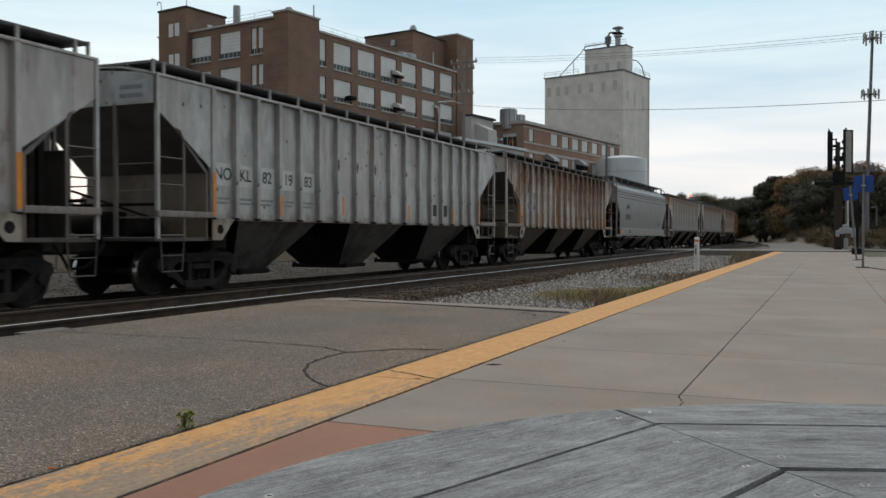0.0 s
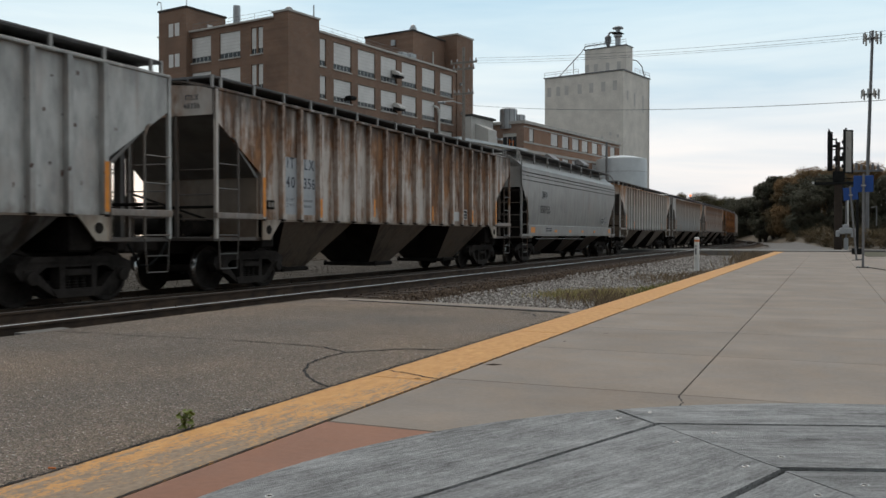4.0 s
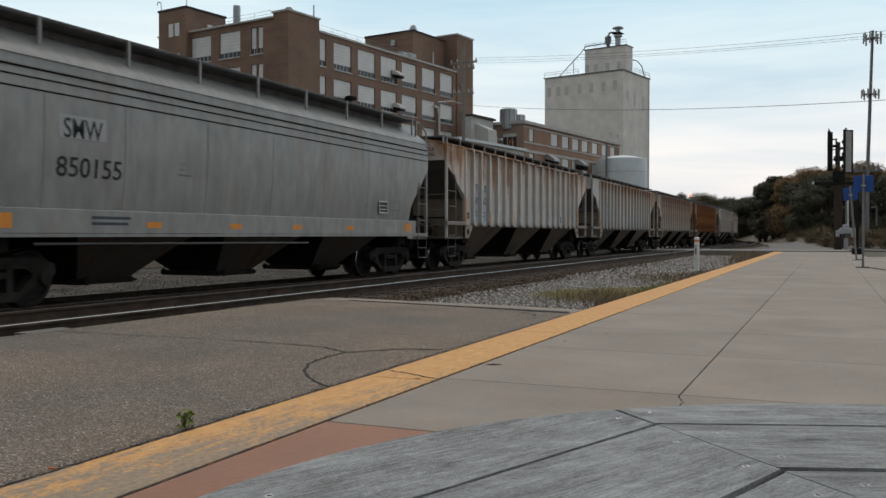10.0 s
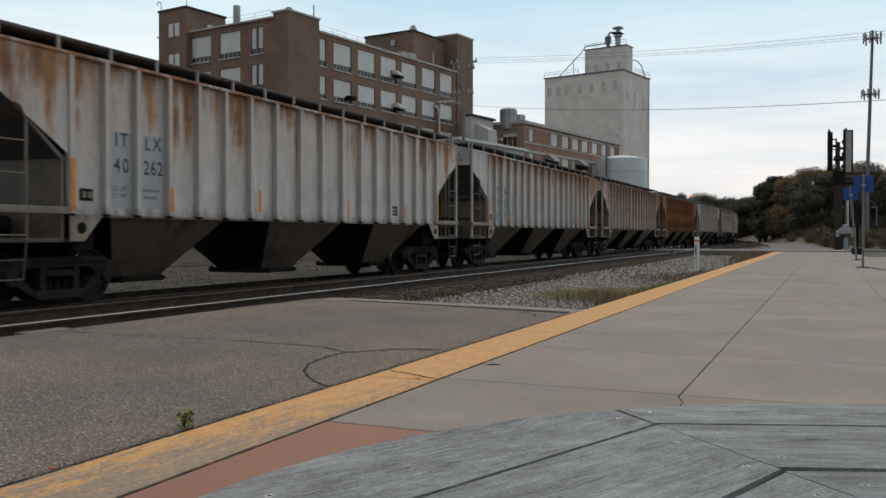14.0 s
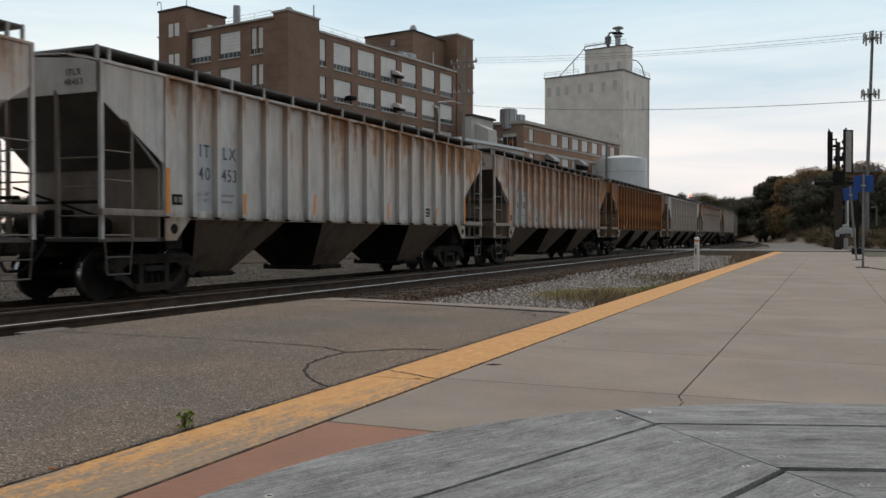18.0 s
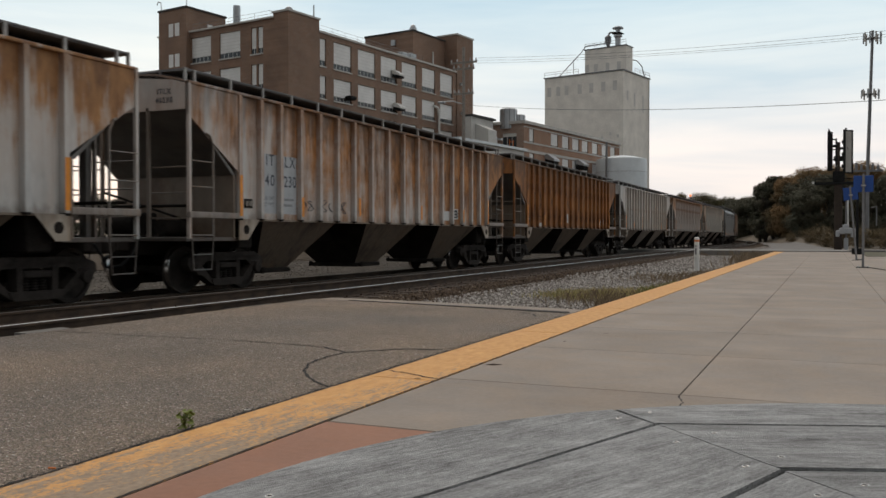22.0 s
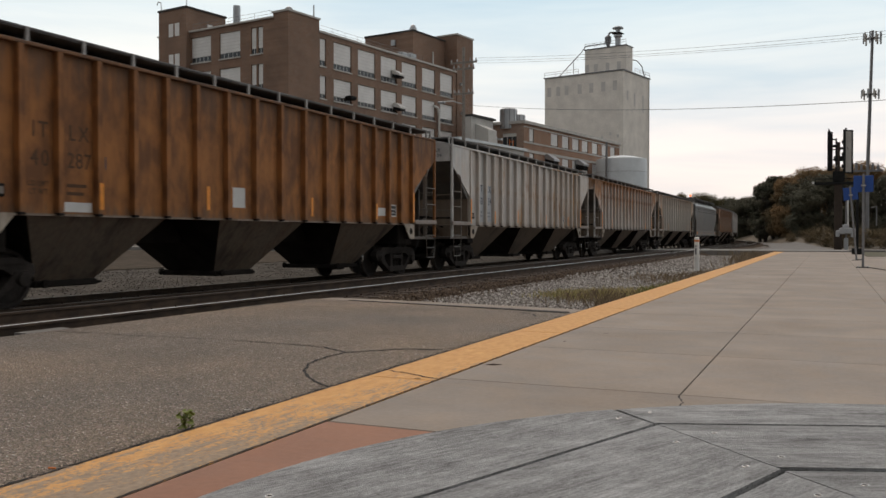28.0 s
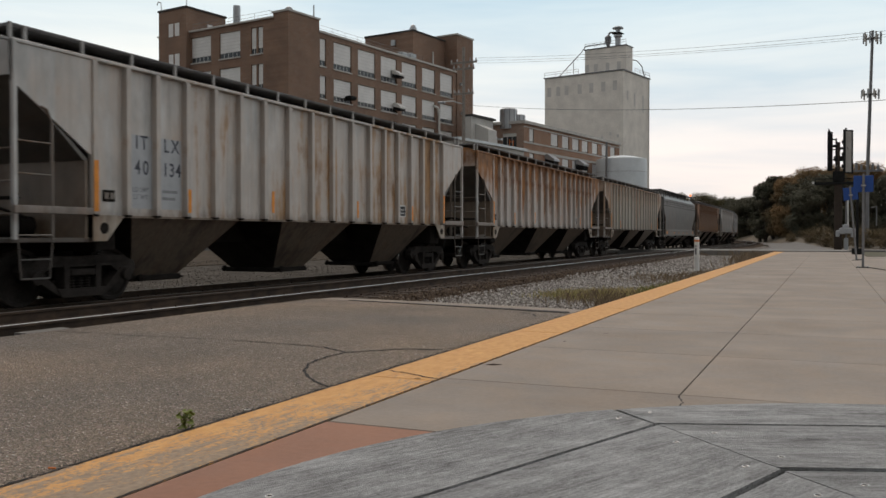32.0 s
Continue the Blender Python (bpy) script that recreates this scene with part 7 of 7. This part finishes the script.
def bare_lot(x, y):
    """The level lot behind the train, with a low gravel heap along its far side."""
    return GROUND_Z + 0.02 + 0.30 * np.exp(-((x + 23.0) / 1.3) ** 2) * (0.5 + 0.5 * np.sin(y * 0.7))


stones("ballast_stones", 30000, (-7.25, -3.1, 12.3, 27.0, 1.0), 0.027, "grey and white crushed ballast stones", shoulder, 1)
stones("ballast_stones", 15000, (-7.4, -3.1, 26.0, 58.0, 1.0), 0.042, "grey and white crushed ballast stones", shoulder, 2)
stones("rusty_stones", 7000, (-8.40, -7.0, 11.9, 45.0, 1.3), 0.030, "rust-brown crushed ballast stones beside the rail", shoulder, 5)
stones("track_stones", 9000, (-11.9, -8.6, 4.0, 40.0, 1.3), 0.030, "dark crushed ballast stones between the rails", lambda x, y: -0.22 + 0 * x, 3)
stones("track_stones", 6000, (-15.0, -11.5, 4.0, 50.0, 1.3), 0.034, "dark crushed ballast stones between the rails", lambda x, y: -0.34 + 0 * x, 4)
stones("asphalt_chips", 7000, (-7.5, -3.12, 1.8, 9.5, 1.5), 0.0042, "small pale and dark stone chips in the asphalt", lambda x, y: -0.0072 + 0 * x, 7)
stones("seam_grit", 1500, (-3.14, -3.055, 1.6, 11.0, 1.4), 0.0048, "dark grit gathered along the platform edge", lambda x, y: -0.0070 + 0 * x, 8)
stones("lot_stones", 12000, (-24.5, -15.2, 8.0, 60.0, 1.2), 0.022, "grey loose gravel scattered over the lot", bare_lot, 6)


def blades(name, spots, n, h, mat, label, seed, spread=0.5, category="grass"):
    g = random.Random(seed)
    sh = Shape()
    for _ in range(n):
        x0, y0, sx, sy, z = g.choice(spots)
        x, y = g.gauss(x0, sx * spread), g.gauss(y0, sy * spread)
        if x > -3.09:
            continue
        a, hh, w = g.uniform(0, 6.28), h * g.uniform(0.4, 1.2), g.uniform(0.004, 0.010)
        dx, dy = math.cos(a), math.sin(a)
        lean = g.uniform(0.1, 0.7) * hh
        sh.add([(x - dy * w, y + dx * w, z), (x + dy * w, y - dx * w, z), (x + dx * lean * 0.4 + dy * w * 0.6, y + dy * lean * 0.4 - dx * w * 0.6, z + hh * 0.6), (x + dx * lean, y + dy * lean, z + hh)], [(0, 1, 2), (0, 2, 3)])
    me = bpy.data.meshes.new(name)
    me.from_pydata(sh.v, [], sh.f)
    me.materials.append(MAT[mat])
    return tagged(new(name, me), label, category, kind="stuff")


G = -0.30
def turf():
    """A low uneven mat of dry turf among the stones, thin and ragged at its edges."""
    r = random.Random(17)
    sh = Shape()
    ny, nx = 46, 12
    for j in range(ny + 1):
        y = 14.2 + 11.0 * j / ny
        w = 0.35 + 1.5 * math.exp(-((y - 19.2) / 1.8) ** 2) + 0.25 * math.sin(y * 2.3) ** 2
        for i in range(nx + 1):
            u = i / nx
            x = -3.06 - w * u
            low = -0.34 + 0.13 * min(1, max(0, (x + 4.0) / 0.9))
            sh.v.append((x, y, low + 0.075 * (1 - u ** 2) - 0.03 * u + r.uniform(-0.022, 0.022)))
    for j in range(ny):
        for i in range(nx):
            a = j * (nx + 1) + i
            sh.f.append((a, a + 1, a + nx + 2, a + nx + 1))
    solo("turf_mat", sh, MAT["turf"], "low mat of dry yellow-green turf among stones", "grass", kind="stuff")


turf()
blades("grass_patch", [(-4.3, 19.3, 1.0, 1.6, G), (-3.5, 19.8, 0.5, 3.0, G), (-3.45, 22.5, 0.4, 3.0, G), (-4.9, 18.7, 0.9, 1.1, G)], 6500, 0.115, "grass", "patch of yellowing green grass among the stones", 1)
blades("dry_weeds", [(-3.5, 15.6, 0.30, 0.8, G), (-4.3, 17.6, 1.0, 1.6, G), (-3.4, 21.5, 0.3, 4.0, G), (-4.4, 26.5, 1.2, 2.0, G), (-3.6, 27.5, 0.5, 3.0, G), (-3.3, 33, 0.4, 5, G)], 2200, 0.22, "dry_grass", "dry brown weeds beside the platform edge", 2)
blades("green_weeds", [(-3.35, 18.8, 0.3, 1.6, G), (-3.3, 20.0, 0.25, 2.4, G)], 420, 0.24, "weed", "green weeds beside the platform edge", 3)
blades("dry_weeds", [(-4.0, 57.5, 2.0, 1.5, G), (-3.6, 45, 0.8, 6, G)], 900, 0.4, "dry_grass", "dry brown weeds at the platform's end", 4)


def leaf_cloud(n, crowns, size, seed):
    """Leaf clumps: small bent cards scattered in the shells of several overlapping crowns."""
    g = np.random.default_rng(seed)
    cr = np.array(crowns, float)
    w = cr[:, 3] ** 2
    pick = g.choice(len(cr), n, p=w / w.sum())
    d = g.normal(size=(n, 3))
    d /= np.linalg.norm(d, axis=1)[:, None]
    rad = cr[pick, 3] * g.uniform(0.40, 1.22, n)
    c = cr[pick, :3] + d * rad[:, None] * np.array([1, 1, 0.85])
    t = g.normal(size=(n, 3))
    t /= np.linalg.norm(t, axis=1)[:, None]
    b = np.cross(t, d + g.normal(size=(n, 3)) * 0.6)
    b /= np.linalg.norm(b, axis=1)[:, None] + 1e-9
    s = (size * g.uniform(0.5, 1.4, n))[:, None]
    v = np.stack([c - t * s, c + b * s * 0.7, c + t * s, c - b * s * 0.7 + d * s * 0.3], 1).reshape(-1, 3)
    k = np.arange(n)[:, None] * 4
    f = np.concatenate([k + np.array([0, 1, 2]), k + np.array([0, 2, 3])], 1).reshape(-1, 3)
    nm = np.repeat(d + g.normal(size=(n, 3)) * 0.12 + np.array([0, 0, 0.25]), 4, 0)
    nm /= np.linalg.norm(nm, axis=1)[:, None]
    return v.tolist(), f.tolist(), nm.tolist()


def tree(name, m, h, w, mat, label, seed, leaves=2600, size=0.30, low=0.22, category="tree", clumps=17, fat=1.0):
    g = random.Random(seed)
    t = thing(name, m, label, category, "trees beyond the crossing")
    tr = Shape().rod((0, 0, 0), (0.1 * w, 0, h * 0.45), h * 0.028, 8, h * 0.016)
    crowns = []
    for i in range(clumps):
        a = g.uniform(0, 6.28)
        z = h * g.uniform(low, 0.88)
        rr = w * 0.36 * math.sqrt(max(0.15, 1 - ((z / h - 0.5) / 0.55) ** 2))
        x, y = rr * g.uniform(0.3, 1.0) * math.cos(a), rr * g.uniform(0.3, 1.0) * math.sin(a)
        crowns.append((x, y, z, w * fat * g.uniform(0.11, 0.24)))
        tr.rod((0.05 * w, 0, h * g.uniform(0.15, 0.4)), (x, y, z), h * 0.010, 5, h * 0.004)
    crowns.append((0, 0, h * 0.86, w * fat * 0.2))
    part("trunk", tr, MAT["bark"], t)
    v, f, nm = leaf_cloud(leaves, crowns, size, seed)
    me = bpy.data.meshes.new("crown")
    me.from_pydata(v, [], f)
    me.shade_smooth()
    me.normals_split_custom_set_from_vertices(nm)
    me.materials.append(MAT[mat])
    part("crown", me, None, t)
    return t


def build_trees():
    g = random.Random(11)
    spots = []
    # the dark wood beyond the crossing: nearer clump, then a receding line
    kinds = [tree("tree", pose(-6.4, 176, bank(-6.4, 176)), 11.4, 8.5, "leaf_mid", "olive-brown tree at the edge of a wood", 21, 30000, 0.10, 0.06, clumps=26, fat=0.85),
             tree("tree", pose(-2.5, 172, bank(-2.5, 172)), 12.4, 10, "leaf_warm", "large brown autumn tree at the edge of a wood", 22, 38000, 0.105, 0.05, clumps=30, fat=0.8),
             tree("tree", pose(4.5, 158, bank(4.5, 158)), 12.2, 10, "leaf_warm", "brown autumn tree at the edge of a wood", 23, 34000, 0.10, 0.05, clumps=28, fat=0.8),
             tree("tree", pose(-19.0, 225, GROUND_Z), 10.4, 9, "leaf_dark", "dark green tree in a tree line", 24, 22000, 0.12, 0.04, clumps=26, fat=0.85),
             tree("tree", pose(-10.9, 177, bank(-10.9, 177)), 12.6, 4.6, "leaf_dark", "tall narrow dark green tree at the edge of a wood", 25, 22000, 0.095, 0.06, clumps=44, fat=0.78)]
    more = [(-12.2, 183, 4, 0.97), (-9.5, 178, 4, 1.03), (-8.4, 181, 4, 0.99), (-10.2, 186, 4, 1.0), (-7.6, 172, 0, 0.92), (-6.0, 168, 1, 0.84), (-8.8, 188, 0, 1.02), (-3.2, 160, 3, 0.95), (-6.6, 186, 1, 0.86), (1.4, 178, 1, 1.04), (1.0, 150, 3, 0.95), (7.6, 172, 1, 0.95), (11.5, 160, 2, 1.0), (9.0, 142, 3, 0.95), (15, 168, 1, 1.0),
            (-15.0, 222, 3, 1.05), (-23.0, 240, 3, 1.1), (-27.5, 255, 3, 1.12), (-30, 290, 3, 1.35), (-19.5, 250, 3, 1.15), (-14, 235, 3, 1.1), (-10, 205, 3, 1.1), (-36, 300, 3, 1.25), (-44, 320, 3, 1.35), (-52, 330, 3, 1.4), (-60, 345, 3, 1.3), (-12, 215, 3, 1.1), (-16, 252, 3, 1.1), (-3.5, 148, 3, 0.72), (5.0, 140, 3, 0.7), (18, 150, 3, 1.1), (-68, 350, 3, 1.2), (-21, 280, 3, 1.3), (-34, 330, 3, 1.4)]
    for x, y, k, s in more:
        s *= 0.86 if k == 3 and y > 200 else 1.0
        m = pose(x, y, bank(x, y), 0, 0, g.uniform(0, 360)) @ Matrix.Diagonal((s * g.uniform(0.95, 1.1), s * g.uniform(0.95, 1.1), s, 1))
        copy_thing(kinds[k], m)
    # a low line of trees far behind the train, past the factory's corner
    for i in range(9):
        a, d, s = radians(43.6 + 1.5 * i), 138 + 9 * (i % 3), 0.70 + 0.05 * (i % 2)
        copy_thing(kinds[3], pose(-d * math.sin(a), d * math.cos(a), GROUND_Z, 0, 0, g.uniform(0, 360)) @ Matrix.Diagonal((s, s, s, 1)))
    # low shrubs by the crossing
    sh = tree("shrub", pose(-0.3, 108, bank(-0.3, 108)), 2.2, 3.6, "leaf_mid", "low brown shrub beside the lane", 31, 6000, 0.05, 0.1, "shrub")
    for x, y, s in ((1.4, 103, 0.8), (3.2, 101, 0.9), (5.0, 98, 0.9), (7.0, 100, 1.0), (-2.2, 122, 0.8), (-5.0, 138, 0.6), (9, 96, 1.0)):
        copy_thing(sh, pose(x, y, bank(x, y), 0, 0, g.uniform(0, 360)) @ Matrix.Diagonal((s, s, s, 1)))
    olive = tree("tree", pose(-31.5, 237, GROUND_Z), 12.9, 9, "leaf_olive", "pale olive tree behind the train", 33, 15000, 0.12, 0.2, clumps=26, fat=0.85)
    copy_thing(olive, pose(-35.2, 236, GROUND_Z, 0, 0, 80) @ Matrix.Diagonal((0.8, 0.8, 1.0, 1)))
    copy_thing(olive, pose(-27.6, 240, GROUND_Z, 0, 0, 200) @ Matrix.Diagonal((0.8, 0.8, 0.96, 1)))
    lawn = Shape().box(1.7, 60, 46.5, 58.9, GROUND_Z, 0.012)
    solo("grass_verge", lawn, MAT["grass_flat"], "dull green-brown grass verge beside the platform", "grass", kind="structure")


MAT["grass_flat"] = plain("verge", (0.085, 0.078, 0.045), 0.95, var=0.4, scale=2.0)
build_trees()


def build_litter():
    w = thing("seedling_weed", pose(-3.10, 3.70, -0.005), "small green weed growing from the seam", "weed")
    g = random.Random(5)
    for i in range(46):
        a, r, z = g.uniform(0, 6.28), g.uniform(0.0, 0.042), g.uniform(0.012, 0.10)
        s = g.uniform(0.011, 0.022)
        m = Matrix.Translation((r * math.cos(a), r * math.sin(a), z)) @ Euler((g.uniform(-0.8, 0.8), g.uniform(-0.8, 0.8), a)).to_matrix().to_4x4()
        leaf = Shape().add([m @ Vector(p) for p in ((-s, 0, 0), (0, s * 0.7, 0.003), (s, 0, 0), (s * 0.6, -s * 0.6, 0.002), (-s * 0.5, -s * 0.7, 0.002), (0, 0, 0.005))], [(0, 5, 1), (1, 5, 2), (2, 5, 3), (3, 5, 4), (4, 5, 0)])
        part("leaf", leaf, MAT["weed"], w)
    st = Shape()
    for i in range(6):
        st.rod((0, 0, 0), (g.uniform(-0.04, 0.04), g.uniform(-0.04, 0.04), g.uniform(0.05, 0.10)), 0.0022, 5)
    part("stem", st, MAT["weed"], w)
    for x, y, s, rot in ((-2.40, 6.49, 0.07, 20), (-2.30, 8.18, 0.034, 70), (-2.10, 9.01, 0.034, 10), (-0.75, 20.2, 0.06, 5), (-1.9, 20.4, 0.05, 30), (-1.9, 24, 0.05, 80), (-1.5, 22.6, 0.045, 50), (-0.4, 22.0, 0.06, 0), (-2.66, 5.64, 0.03, 15)):
        lf = Shape().add([(-s, 0, 0.002), (0, s * 0.45, 0.006), (s, 0.1 * s, 0.003), (0, -s * 0.4, 0.008)], [(0, 3, 1), (1, 3, 2)]).add([(-s, 0, 0.001), (0, s * 0.45, 0.004), (s, 0.1 * s, 0.002), (0, -s * 0.4, 0.005)], [(0, 1, 3), (1, 2, 3)])
        o = solo("fallen_leaf", lf, MAT["debris"], "dry curled brown leaf on the platform", "leaf", "fallen leaves")
        o.matrix_basis = pose(x, y, 0.0, 0, 0, rot)
    for x, y, rot in ((-3.09, 4.23, 40), (-3.10, 2.83, 10)):
        o = solo("paper_scrap", Shape().rod((-0.018, 0, 0.005), (0.018, 0, 0.005), 0.0045, 8), MAT["butt"] if rot != 10 else MAT["orange"], "small pale scrap lying on the asphalt", "litter", "scraps on the asphalt")
        o.matrix_basis = pose(x, y, -0.004, 0, 0, rot)


build_litter()


motions()
